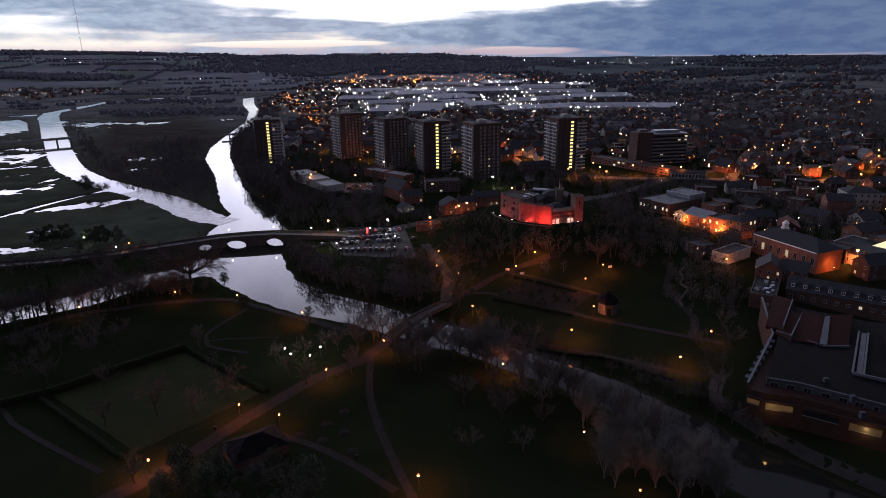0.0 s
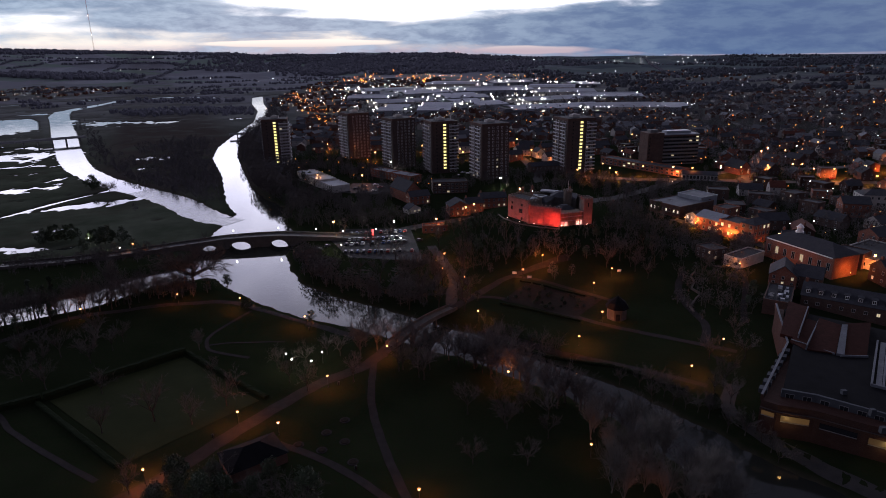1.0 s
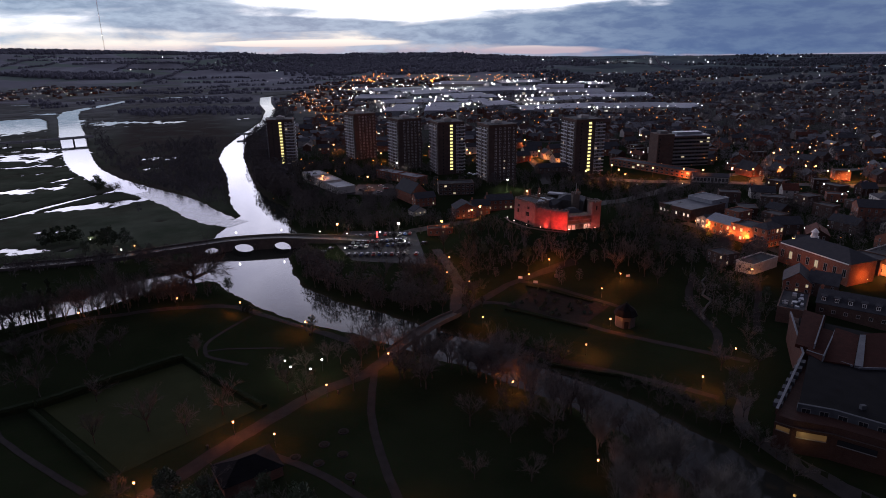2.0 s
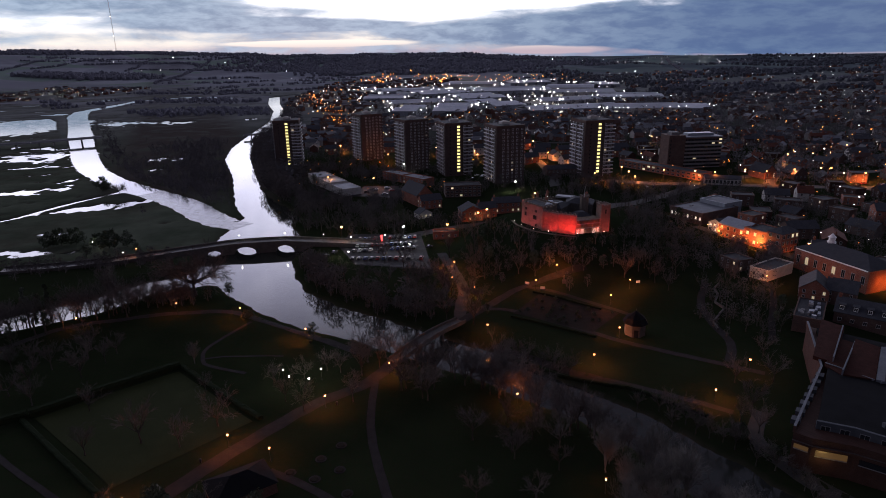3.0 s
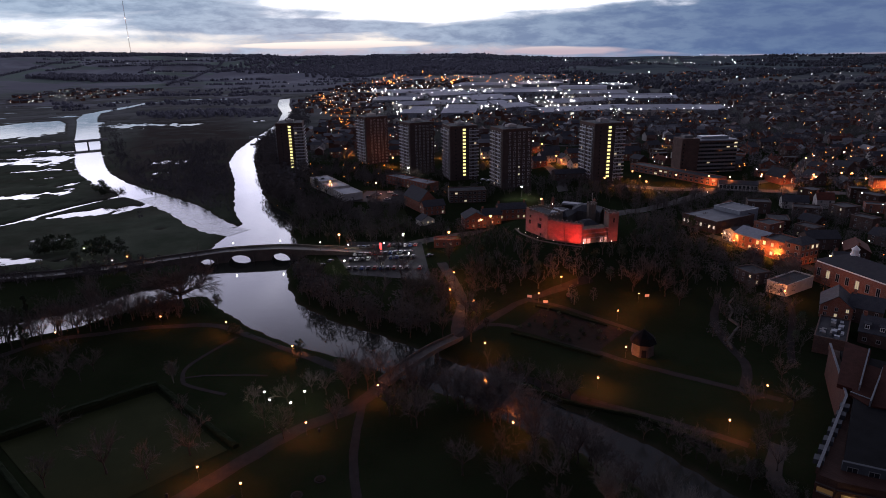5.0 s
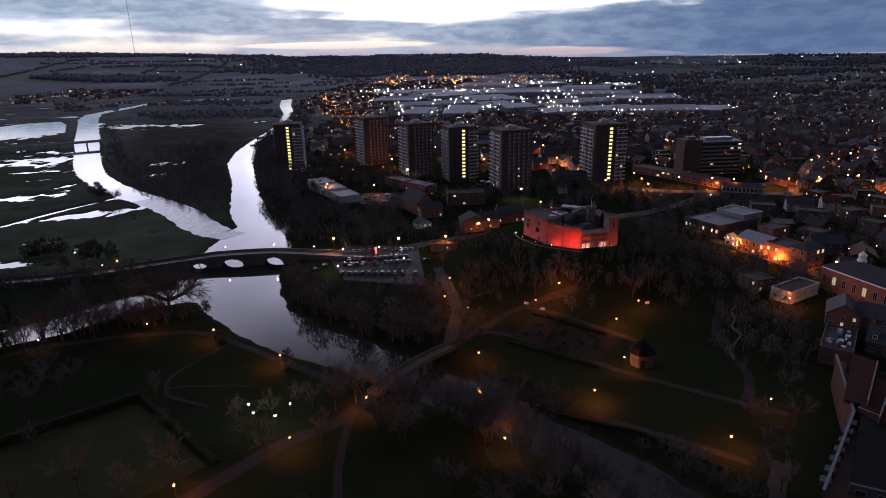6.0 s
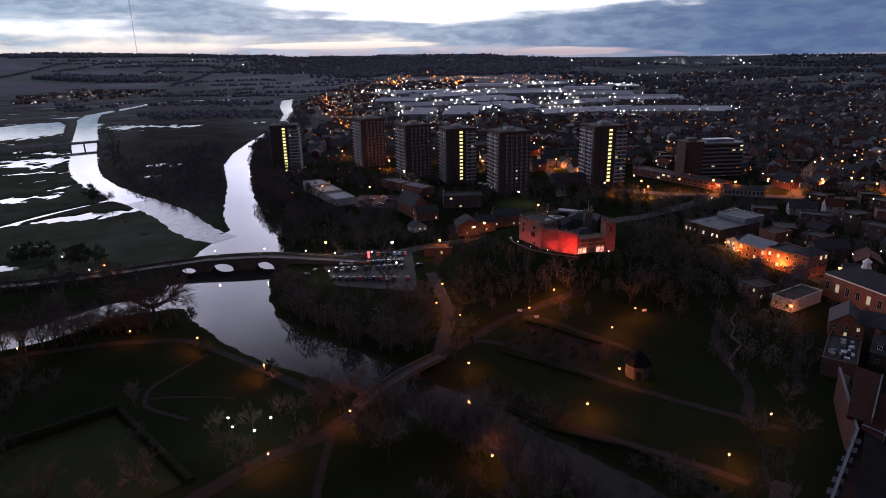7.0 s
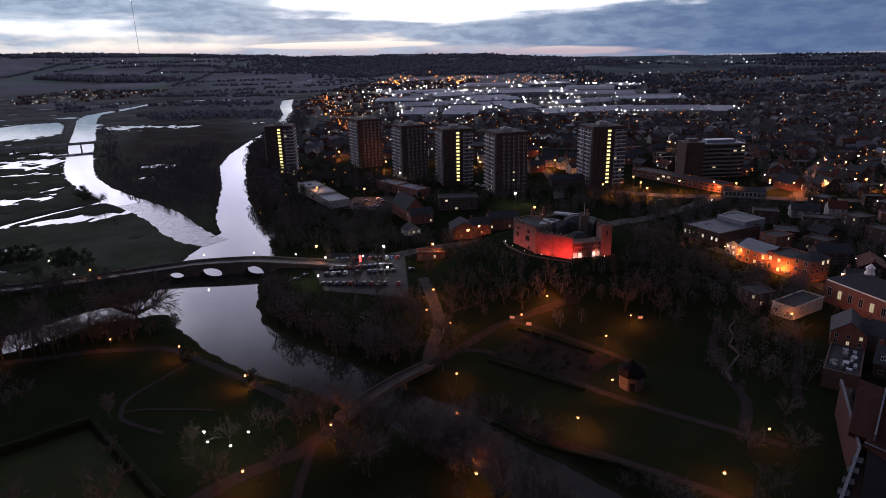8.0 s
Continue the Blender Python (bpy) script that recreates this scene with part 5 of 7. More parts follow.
# single trees of the park
for kind, x, y, s in (
    ("oak", -98.5, 257.5, 2.05), ("shrub", -256, 489, 2.4), ("shrub", -253, 486, 2.0), ("shrub", -203, 340, 2.3), ("shrub", -209, 337, 2.0), ("shrub", -196, 342, 2.1), ("shrub", -173, 333, 2.2), ("shrub", -165, 336, 1.9), ("shrub", -180, 336, 1.7), ("evergreen", -83.5, 256, 0.8), ("bare0", -106, 258, 0.7), ("conifer", -141, 222, 1.1), ("conifer", -149, 226, 1.2), ("bare1", -133, 232, 1.3), ("bare2", -121, 240, 1.3), ("bare3", -150, 240, 1.2),
    ("poplar", -158, 232, 1.0), ("poplar", -126, 243, 0.95), ("bare4", -113, 246, 0.9), ("bare0", -104, 247, 0.85), ("bare1", -163, 216, 1.1), ("evergreen", -147, 212, 0.7), ("evergreen", -39.5, 212, 0.75),
    ("shrub", -68.5, 231.5, 0.9), ("birch", -76, 196, 0.75), ("bare2", -63, 150, 0.9), ("bare3", -74, 152, 1.0), ("bare4", -56, 159, 0.9), ("bare0", -86, 147, 0.8), ("bare1", -40, 171, 0.7), ("bare2", -33.5, 165.5, 0.85),
    ("bare3", -46, 181, 0.75), ("bare4", -37, 184, 0.7), ("bare0", -20, 170, 0.75), ("bare1", -18, 194, 0.9), ("bare2", -8, 206, 0.9), ("bare3", -2, 190, 1.0), ("bare4", 4, 186, 0.9), ("bare0", 10, 190, 0.8), ("bare1", 16, 184, 0.85),
    ("bare2", -6, 176, 0.9), ("bare3", 2, 170, 1.0), ("bare4", -12, 212, 0.9), ("bare0", 25, 172, 0.9), ("bare1", 32, 168, 0.85), ("birch", 38, 160, 0.8), ("birch2", 43, 158, 0.8), ("birch", 46, 150, 0.95), ("birch2", 52, 144, 0.9),
    ("bare2", -68, 122, 0.8), ("bare3", -47, 122, 0.7), ("bare4", 24, 142, 0.8), ("bare0", 14, 150, 0.8), ("bare1", 9, 226, 0.95), ("bare2", 19, 222, 0.9), ("bare3", 4, 232, 1.0), ("bare4", -4, 246, 0.9), ("bare0", 8, 252, 1.1),
    ("evergreen", 25, 232, 0.5), ("poplar", 12, 300, 0.8), ("bare1", 22, 275, 1.0), ("bare2", 24, 288, 1.0), ("bare3", 2, 270, 1.0), ("bare4", -6, 262, 1.0), ("bare0", -16, 256, 1.0), ("bare1", -26, 262, 0.9), ("bare2", -36, 270, 0.9),
    ("bare3", -46, 276, 0.9), ("bare4", -54, 285, 0.8), ("oak", -52, 296, 0.6), ("bare0", -47, 262, 0.7), ("bare1", -14, 322, 0.8), ("bare2", -24, 310, 0.8), ("bare3", -20, 296, 0.9), ("bare4", -10, 285, 0.9),
    ("bare3", 88, 262, 0.9), ("bare2", 100, 258, 0.9), ("bare1", 103, 250, 0.7), ("bare0", 96, 268, 1.0), ("oak", -237, 476, 0.75), ("shrub", -160, 305, 1.5), ("evergreen", -172, 309, 0.9), ("evergreen", -150, 316, 0.8),
    ("bare2", -66, 178, 0.6), ("bare4", -96, 168, 0.7), ("bare1", -115, 172, 0.8), ("bare0", -130, 150, 0.9), ("bare3", -120, 130, 0.9), ("bare2", -105, 120, 0.9), ("shrub", -140, 200, 1.2), ("bare1", 96, 176, 0.8), ("bare2", 108, 176, 0.8),
    ("bare3", 113, 192, 0.8), ("bare4", 120, 206, 0.7), ("bare0", 93, 160, 0.8), ("bare1", 90, 150, 0.8), ("bare2", 88, 156, 0.7), ("shrub", 84, 148, 1.0), ("shrub", 88, 140, 1.0),
):
    tree(kind, x, y, s)
scatter(17, [(-34, 186), (-4, 168), (20, 184), (-8, 214)], BARE, 0.7, 1.0, "trees round the footbridge", 31, 4.0)
scatter(16, [(-6, 226), (30, 238), (26, 272), (-4, 262)], BARE, 0.75, 1.05, "trees beside the drive", 32, 4.5)
scatter(18, [(-175, 206), (-108, 244), (-112, 256), (-180, 228)], BARE + ["conifer"], 0.8, 1.2, "trees along the west channel", 33, 5.0)
scatter(12, [(-135, 168), (-100, 192), (-105, 215), (-150, 190)], BARE, 0.6, 0.9, "trees on the west lawn", 34, 6.0)
scatter(7, [(10, 128), (44, 124), (40, 156), (18, 160)], BARE, 0.6, 0.9, "trees on the river lawn", 35, 5.0)
scatter(30, [(36, 231), (49, 247), (74, 228.5), (62, 215)], ["shrub"], 0.22, 0.42, "low garden shrubs", 41, 2.2)
# pale birches near the water below the shopping centre
scatter(26, [(40, 108), (72, 104), (68, 126), (46, 140)], ["birch", "birch2"], 0.85, 1.2, "birches by the river", 5, 2.4)
scatter(16, [(42, 162), (50, 154), (74, 116), (62, 112)], BARE, 0.6, 0.9, "trees along the near river bank", 36, 3.4)
scatter(18, [(62, 168), (72, 162), (94, 128), (88, 118)], BARE, 0.45, 0.75, "trees below the shopping centre", 37, 3.2)
scatter(11, [(8, 186), (18, 178), (50, 150), (42, 146)], BARE, 0.8, 1.1, "trees over the river", 39, 3.4)
scatter(9, [(6, 184), (20, 172), (42, 164), (30, 178)], BARE + ["oak"], 0.9, 1.2, "tall trees over the river", 43, 3.6)
scatter(10, [(26, 205), (33, 199), (48, 184), (42, 178)], BARE, 0.5, 0.7, "trees below the garden bank", 40, 3.0)
scatter(22, [(-178, 202), (-112, 237), (-108, 247), (-182, 222)], BARE + ["conifer"], 0.9, 1.3, "trees along the west channel", 42, 3.6)
scatter(9, [(-62, 112), (-24, 112), (-26, 123), (-58, 122)], ["evergreen"], 0.75, 1.05, "dark evergreens beside the pavilion", 38, 4.0)
scatter(10, [(-60, 100), (-20, 102), (-25, 118), (-52, 118)], BARE, 0.6, 0.85, "trees round the kiosk", 6)
LIGHT = ["light0", "light1", "light2", "light3"]
# castle mound and gardens
woodland("mound_wood", [
    (62, [(26, 266), (114, 262), (120, 300), (22, 312)], 0.5, 0.85, 4.2), (30, [(98, 290), (130, 288), (146, 345), (104, 350)], 0.55, 0.85, 4.4), (14, [(14, 312), (38, 306), (38, 352), (18, 352)], 0.55, 0.8, 4.5),
    (26, [(112, 206), (136, 200), (142, 272), (116, 288)], 0.45, 0.7, 4.2),
], LIGHT + ["evergreen"], "dark leafless trees covering the castle mound", 7, lambda x, y: math.hypot(x - CASTLE[0], y - CASTLE[1]) > 33)
# east bank of the river, towards the tower blocks
woodland("bank_wood", [
    (75, [(-76, 352), (-44, 352), (-104, 560), (-146, 560)], 0.7, 1.05, 4.6), (40, [(-104, 505), (-40, 500), (-40, 590), (-110, 625)], 0.6, 0.95, 5.0), (26, [(-60, 345), (-5, 350), (-8, 372), (-52, 368)], 0.5, 0.75, 4.6),
    (40, [(66, 392), (150, 392), (146, 452), (76, 455)], 0.5, 0.85, 4.8), (30, [(-48, 352), (10, 352), (30, 366), (-40, 366)], 0.5, 0.7, 4.5), (24, [(-10, 440), (110, 450), (112, 466), (-10, 470)], 0.5, 0.75, 5),
], LIGHT + ["evergreen"], "dark leafless trees below the tower blocks", 11)

# ---- houses and town buildings ----
house_rng = random.Random(5)


def building(name, x, y, w, d, turn, tall, roof="gable", wall="brick", cover="slate", rise=3.0, label="", category="house", group="", floors=2, lit=0.12, faces="fl", pitch=3.2, win=(1.1, 1.5), z=None, chimneys=1, frame_mat="pale_frame", glass_lit="lit", along="x"):
    """A house or block: walls, roof, chimneys and windows. The front looks towards local -y."""
    g = on_ground(x, y) if z is None else z
    t = thing(name, pose(x, y, g, 0, 0, turn), label, category, group)
    a, b = w / 2, d / 2
    s = Shape().box(-a, a, -b, b, -2.5, tall)
    if roof == "gable":
        if along == "x":
            s.add([(-a, -b, tall), (-a, b, tall), (-a, 0, tall + rise), (a, -b, tall), (a, b, tall), (a, 0, tall + rise)], [(0, 2, 1), (3, 4, 5), (0, 3, 5, 2), (1, 2, 5, 4)])
        else:
            s.add([(-a, -b, tall), (a, -b, tall), (0, -b, tall + rise), (-a, b, tall), (a, b, tall), (0, b, tall + rise)], [(0, 1, 2), (3, 5, 4), (0, 2, 5, 3), (1, 4, 5, 2)])
    part("wall", s, wall, t)
    if roof == "gable":
        s = Shape().gable(-a if along == "x" else -b, a if along == "x" else b, -b if along == "x" else -a, b if along == "x" else a, tall + 0.02, rise)
        ob = part("roof", s, cover, t)
        if along != "x":
            ob.matrix_basis = pose(0, 0, 0, 0, 0, 90)
    elif roof == "hip":
        part("roof", Shape().hip(-a, a, -b, b, tall + 0.02, rise), cover, t)
    else:
        s = Shape()
        s.box(-a - 0.1, a + 0.1, -b - 0.1, -b + 0.3, tall, tall + 0.6).box(-a - 0.1, a + 0.1, b - 0.3, b + 0.1, tall, tall + 0.6)
        s.box(-a - 0.1, -a + 0.3, -b + 0.3, b - 0.3, tall, tall + 0.6).box(a - 0.3, a + 0.1, -b + 0.3, b - 0.3, tall, tall + 0.6)
        part("parapet", s, wall, t)
        part("roof", Shape().box(-a + 0.3, a - 0.3, -b + 0.3, b - 0.3, tall, tall + 0.15), cover, t)
    for k in range(chimneys):
        cx = (-a + 0.7) if k == 0 else (a - 0.7)
        if roof == "gable" and along == "x":
            c = Shape().box(cx - 0.5, cx + 0.5, -0.4, 0.4, tall + rise - 1.0, tall + rise + 1.3).round(cx - 0.2, 0, tall + rise + 1.3, tall + rise + 1.7, 0.13, 0.11, 6).round(cx + 0.2, 0, tall + rise + 1.3, tall + rise + 1.7, 0.13, 0.11, 6)
            part("chimney", c, "brick", t)
    step_z = tall / floors
    for side in faces:
        run = w if side in "fb" else d
        n = max(1, int(run / pitch))
        for f in range(floors):
            zz = f * step_z + (step_z - win[1]) * 0.5 + 0.1
            for i in range(n):
                c = -run / 2 + run * (i + 0.5) / n
                glass = glass_lit if house_rng.random() < lit else "glass"
                px, py, r = {"f": (c, -b - 0.02, 0), "l": (-a - 0.02, -c, 270), "r": (a + 0.02, c, 90), "b": (-c, b + 0.02, 180)}[side]
                window(t, px, py, zz, r, win[0], win[1], glass, frame_mat, 1)
    return t


# the street below the castle gardens
building("town_building", 160, 350, 22, 30, -62, 6.0, "flat", "brick_dark", "lead", label="flat-roofed brick town building with a lit upper floor", category="building", floors=1, lit=0.85, faces="f", pitch=2.7, win=(1.3, 1.9), chimneys=0, glass_lit="lit_white")
building("town_building", 173, 358, 17, 15, -62, 7.8, "flat", "zinc", "lead", label="raised flat-roofed block behind a lit building", category="building", floors=3, lit=0.0, faces="", pitch=4, chimneys=0)
building("shop", 158.5, 322, 9, 12, -65, 5.0, "gable", "render", "slate", 2.2, label="small pale shop with a bright lit front", category="shop", floors=2, lit=0.9, faces="f", pitch=2.4, win=(1.7, 1.6), chimneys=0, glass_lit="lit_white", along="y")
building("town_building", 161.3, 309.5, 15.5, 13, -65, 6.6, "gable", "brick", "zinc", 2.6, label="long brick building with a ribbed metal roof", category="building", floors=2, lit=0.3, faces="f", pitch=3.6, win=(1.4, 1.9), chimneys=0)
building("town_building", 166.8, 296.8, 12.5, 13, -65, 8.0, "flat", "brick", "felt", label="brick street building glowing orange under street lamps", category="building", floors=2, lit=0.2, faces="f", pitch=3.6, win=(1.5, 1.8), chimneys=0)
building("town_house", 170.6, 287.6, 8, 12, -65, 9.6, "hip", "brick", "slate", 2.4, label="three-storey brick house with tall white-framed windows", category="house", floors=3, lit=0.15, faces="fr", pitch=3.0, win=(1.5, 1.9), chimneys=0)
building("town_building", 148.3, 254.6, 19, 8, 32, 4.4, "flat", "render", "felt", label="low white-rendered building at the garden edge", category="building", floors=1, lit=0.0, faces="l", pitch=3.2, win=(1.0, 1.4), chimneys=0)
building("house", 138, 265, 9, 10, 20, 4.6, "flat", "brick_dark", "felt", label="dark low brick building with a cluttered roof", category="house", floors=2, lit=0.1, faces="fl", chimneys=0)
th = building("town_hall", 175.6, 250.3, 34, 15, -72, 9.2, "hip", "brick", "slate", 4.0, label="red brick town hall with tall white windows and a cupola", category="town hall", floors=1, lit=0.12, faces="fl", pitch=4.0, win=(1.7, 3.4), chimneys=0)
part("cornice", Shape().box(-16.3, 16.3, -7.9, -7.4, 8.7, 9.2), "white", th)
cup = Shape().round(-7.5, 1.0, 12.0, 13.6, 1.8, 1.7, 8).round(-7.5, 1.0, 13.6, 15.4, 1.3, 1.3, 8).round(-7.5, 1.0, 15.4, 17.0, 1.7, 0.1, 8)
part("cupola", cup, "white", th, "small white eight-sided cupola")
building("house", 153, 232, 10, 13, -32, 4.6, "gable", "brick", "slate", 3.9, label="brick house with a steep gable and lit ground floor", category="house", floors=2, lit=0.35, faces="fl", pitch=3.2, chimneys=1, along="y")
building("house", 160, 226, 10, 9, -40, 5.5, "gable", "brick_dark", "slate", 3.5, label="dark brick house with slate roof in shadow", category="house", faces="fl")
lb = building("long_building", 169.4, 201.3, 46, 11, -38.5, 5.4, "gable", "brick_dark", "slate", 3.9, label="long brick terrace with a row of white roof dormers", category="building", floors=1, lit=0.06, faces="fl", pitch=3.8, win=(1.3, 1.4), chimneys=2)
for k in range(11):
    x = -21 + 4.2 * k
    dormer = part("dormer", Shape().box(x - 0.95, x + 0.95, -4.6, -1.6, 6.0, 7.9).box(x - 1.1, x + 1.1, -4.75, -1.4, 7.9, 8.05), "slate", lb, "small flat-topped dormer")
    part("window", window_mesh(1.35, 1.4, "glass", "white", 1), (), dormer, at=pose(x, -4.62, 6.3))
an = building("annexe", 140.5, 213.3, 20, 9, 54.5, 4.2, "flat", "brick_dark", "felt", label="small flat-roofed annexe cluttered with roof plant", category="building", floors=1, lit=0.0, faces="f", chimneys=0)
plant_rng = random.Random(8)
for k in range(16):
    x, y, w, d = plant_rng.uniform(-8.5, 8), plant_rng.uniform(-3, 3), plant_rng.uniform(0.5, 1.6), plant_rng.uniform(0.3, 0.8)
    part("roof_plant", Shape().box(x - w, x + w, y - d, y + d, 4.35, 4.7 + plant_rng.uniform(0.1, 0.9)), plant_rng.choice(["zinc", "metal_roof", "concrete"]), an)
building("market_hall", 212, 247, 36, 32, -62, 4.2, "flat", "render", "felt", label="broad flat-roofed market hall with a glowing glass roof light", category="building", floors=1, lit=0.4, faces="fl", pitch=5, win=(3.0, 1.8), chimneys=0)
s = Shape().prism([(-5, -5), (5, -5), (5, 5), (-5, 5)], 0, 3.2, 0, [(-0.3, -0.3), (0.3, -0.3), (0.3, 0.3), (-0.3, 0.3)])
ob = part("roof_light", s, "lit", None, at=pose(222, 252, on_ground(222, 252) + 4.3, 0, 0, -62))
tagged(ob, "glowing glass pyramid roof light on a flat roof", "roof light")
building("hotel", 272, 339, 20, 13, -14, 10.5, "hip", "render", "slate", 2.6, label="white-rendered three-storey hotel with regular windows", category="hotel", floors=3, lit=0.08, faces="fl", pitch=3.0, win=(1.2, 1.6))
building("town_building", 288, 320, 22, 14, -14, 8.5, "gable", "brick", "slate", 3.0, label="brick town building beside the white hotel", category="building", floors=2, lit=0.2, faces="fl")
building("town_building", 252, 330, 14, 12, -20, 8.0, "gable", "brick", "slate", 3.2, label="brick shop building with slate roof", category="building", floors=2, lit=0.15, faces="fl")


# ---- shopping centre ----
def shopping_centre():
    t = thing("shopping_centre", pose(0, 0, 0), "brick shopping centre with a grey attic storey and sloping red roofs", "shopping centre")
    west = [(90.5, 137.0), (114.5, 165.5), (128.0, 195.0)]
    front = [(90.5, 137.0), (93.5, 134.3), (101.5, 131.0), (110.0, 124.5), (117.5, 119.3), (140.0, 101.0)]
    s = Shape().prism(front + [(172, 120), (176, 165), (150, 172), (128, 195), (114.5, 165.5)], -1.5, 9.4)
    part("wall", s, "shadow_brick", t)
    s = Shape().prism([(97.3, 139.0), (104.2, 135.7), (110.8, 130.3), (119.0, 123.4), (141, 105.5), (171, 121), (174, 163), (150, 171), (128, 190), (116, 165)], 9.4, 11.2)
    part("roof", s, "black_roof", t)
    # grey attic storey along the front with square windows
    line = [(96.6, 138.4), (103.8, 135.0), (110.3, 129.6), (118.5, 122.7), (140.5, 104.8)]
    for a, b in zip(line, line[1:]):
        s = Shape()
        wall_run(s, a, b, 7.9, 11.6, 0.7)
        part("attic_wall", s, "grey_panel", t, "grey metal-clad attic")
        A, B = Vector(a), Vector(b)
        d = (B - A).normalized()
        ang = math.degrees(math.atan2(d.y, d.x))
        n = max(1, int((B - A).length / 3.4))
        for i in range(n):
            p = A.lerp(B, (i + 0.5) / n) + Vector((d.y, -d.x)) * 0.38
            window(t, p.x, p.y, 8.95, ang, 2.1 if i % 4 < 2 else 1.2, 1.7, "glass", "concrete", 1 if i % 4 < 2 else 0)
    # parapet and coping on the garden side
    for a, b in zip(west, west[1:]):
        s = Shape()
        wall_run(s, a, b, 9.4, 11.0, 0.6)
        part("parapet", s, "shadow_brick", t)
        s = Shape()
        wall_run(s, a, b, 11.0, 11.15, 0.62)
        part("coping", s, "lead", t, "pale coping")
    for k in range(7):
        p = Vector((91.5, 139)).lerp(Vector((113, 163)), (k + 0.5) / 7)
        s = Shape().prism([(p.x - 1.6, p.y - 0.4), (p.x + 0.2, p.y - 1.4), (p.x + 1.6, p.y + 0.4), (p.x - 0.2, p.y + 1.4)], 9.6, 10.8)
        part("bay", s, "grey_panel", t)
    # car deck openings below the attic, glowing faintly
    for a, b, z, hgt in ((front[1], front[2], 4.6, 1.9), (front[2], front[3], 4.6, 1.7), (front[3], front[4], 4.0, 2.0), (front[4], front[5], 4.6, 1.7), (front[0], front[1], 5.2, 1.7)):
        A, B = Vector(a), Vector(b)
        d = (B - A).normalized()
        n = max(1, int((B - A).length / 7.0))
        for i in range(n):
            p, q = A.lerp(B, (i + 0.12) / n), A.lerp(B, (i + 0.88) / n)
            out = Vector((d.y, -d.x)) * 0.12
            s = Shape()
            wall_run(s, p + out, q + out, z, z + hgt, 0.12)
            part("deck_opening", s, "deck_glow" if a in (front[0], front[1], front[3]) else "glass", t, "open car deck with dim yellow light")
            s = Shape()
            wall_run(s, p + out * 2, q + out * 2, z + 0.1, z + 0.3, 0.2)
            part("deck_rail", s, "concrete", t)
    for a, b in zip(front, front[1:]):
        s = Shape()
        A, B = Vector(a), Vector(b)
        d = (B - A).normalized()
        out = Vector((d.y, -d.x)) * 0.25
        wall_run(s, A + out, B + out, 6.9, 7.5, 0.5)
        part("string_course", s, "shadow_brick", t)
    # red sloping roofs behind
    roofs = (
        (((130.6, 192.3), (134.5, 186.5), (118.8, 166.2), (115.0, 170.5)), 11.6, 13.0), (((129.0, 179.0), (131.0, 176.2), (116.4, 160.0), (115.2, 165.6)), 11.4, 12.4),
        (((131.6, 177.1), (135.2, 171.3), (123.5, 156.4), (116.8, 159.6)), 11.6, 13.4), (((137.0, 172.0), (145.5, 172.2), (131.5, 154.4), (125.2, 155.2)), 11.6, 13.6),
        (((146.0, 158.0), (158.0, 152.0), (146.0, 134.0), (134.0, 142.0)), 11.6, 13.8),
    )
    for corners, z0, z1 in roofs:
        p = [(*corners[0], z1), (*corners[1], z1), (*corners[2], z0), (*corners[3], z0)]
        s = Shape().add(p + [(x, y, 10.5) for x, y, q in p], [(0, 3, 2, 1), (0, 1, 5, 4), (1, 2, 6, 5), (2, 3, 7, 6), (3, 0, 4, 7)])
        part("red_roof", s, "dull_tile", t, "sloping red tiled roof")
    s = Shape().add([(135.2, 171.2, 13.7), (136.9, 171.0, 13.7), (125.1, 155.0, 11.9), (123.3, 155.9, 11.9), (135.2, 171.2, 10.6), (136.9, 171.0, 10.6), (125.1, 155.0, 10.6), (123.3, 155.9, 10.6)], [(0, 3, 2, 1), (0, 1, 5, 4), (1, 2, 6, 5), (2, 3, 7, 6), (3, 0, 4, 7)])
    part("valley_gutter", s, "lead", t, "pale metal gutter strip")
    for a, b, z0, z1 in (((134.4, 187.2), (118.4, 166.8), 11.0, 13.2), ((131.3, 176.7), (116.6, 159.8), 11.0, 12.9), ((116.0, 166.4), (123.2, 156.4), 10.8, 11.7), ((131.6, 154.0), (124.0, 155.0), 10.8, 11.8)):
        s = Shape()
        wall_run(s, a, b, z0, z1, 0.35)
        part("coping", s, "lead", t, "pale wall coping")
    for a, b in (((141.3, 163.2), (121.2, 138.6)), ((143.2, 161.6), (123.4, 137.2)), ((121.2, 138.6), (127.4, 133.9)), ((127.4, 133.9), (146.0, 120.0))):
        s = Shape()
        wall_run(s, a, b, 11.0, 12.0, 0.5)
        part("upstand", s, "lead", t, "pale roof upstand")
    s = Shape().add([(141.8, 162.6, 11.6), (142.9, 161.8, 11.6), (123.1, 137.4, 11.6), (122.0, 138.2, 11.6)], [(3, 2, 1, 0)])
    part("walkway", s, "lead", t, "grey rooftop walkway")
    rng = random.Random(3)
    for k in range(4):
        x, y = rng.uniform(108, 122), rng.uniform(118, 150)
        if x - 100 > (150 - y) * 0.25 and k != 1:
            s = Shape().box(x - 0.6, x + 0.6, y - 0.5, y + 0.5, 11.2, 12.0 + rng.random())
            part("roof_vent", s, "grey_panel", t)


shopping_centre()
lamp("deck_light", "POINT", (95.2, 131.2, 5.4), 140, (1.0, 0.6, 0.2), 0.4)
lamp("deck_light", "POINT", (113.2, 120.5, 4.9), 160, (1.0, 0.62, 0.22), 0.4)


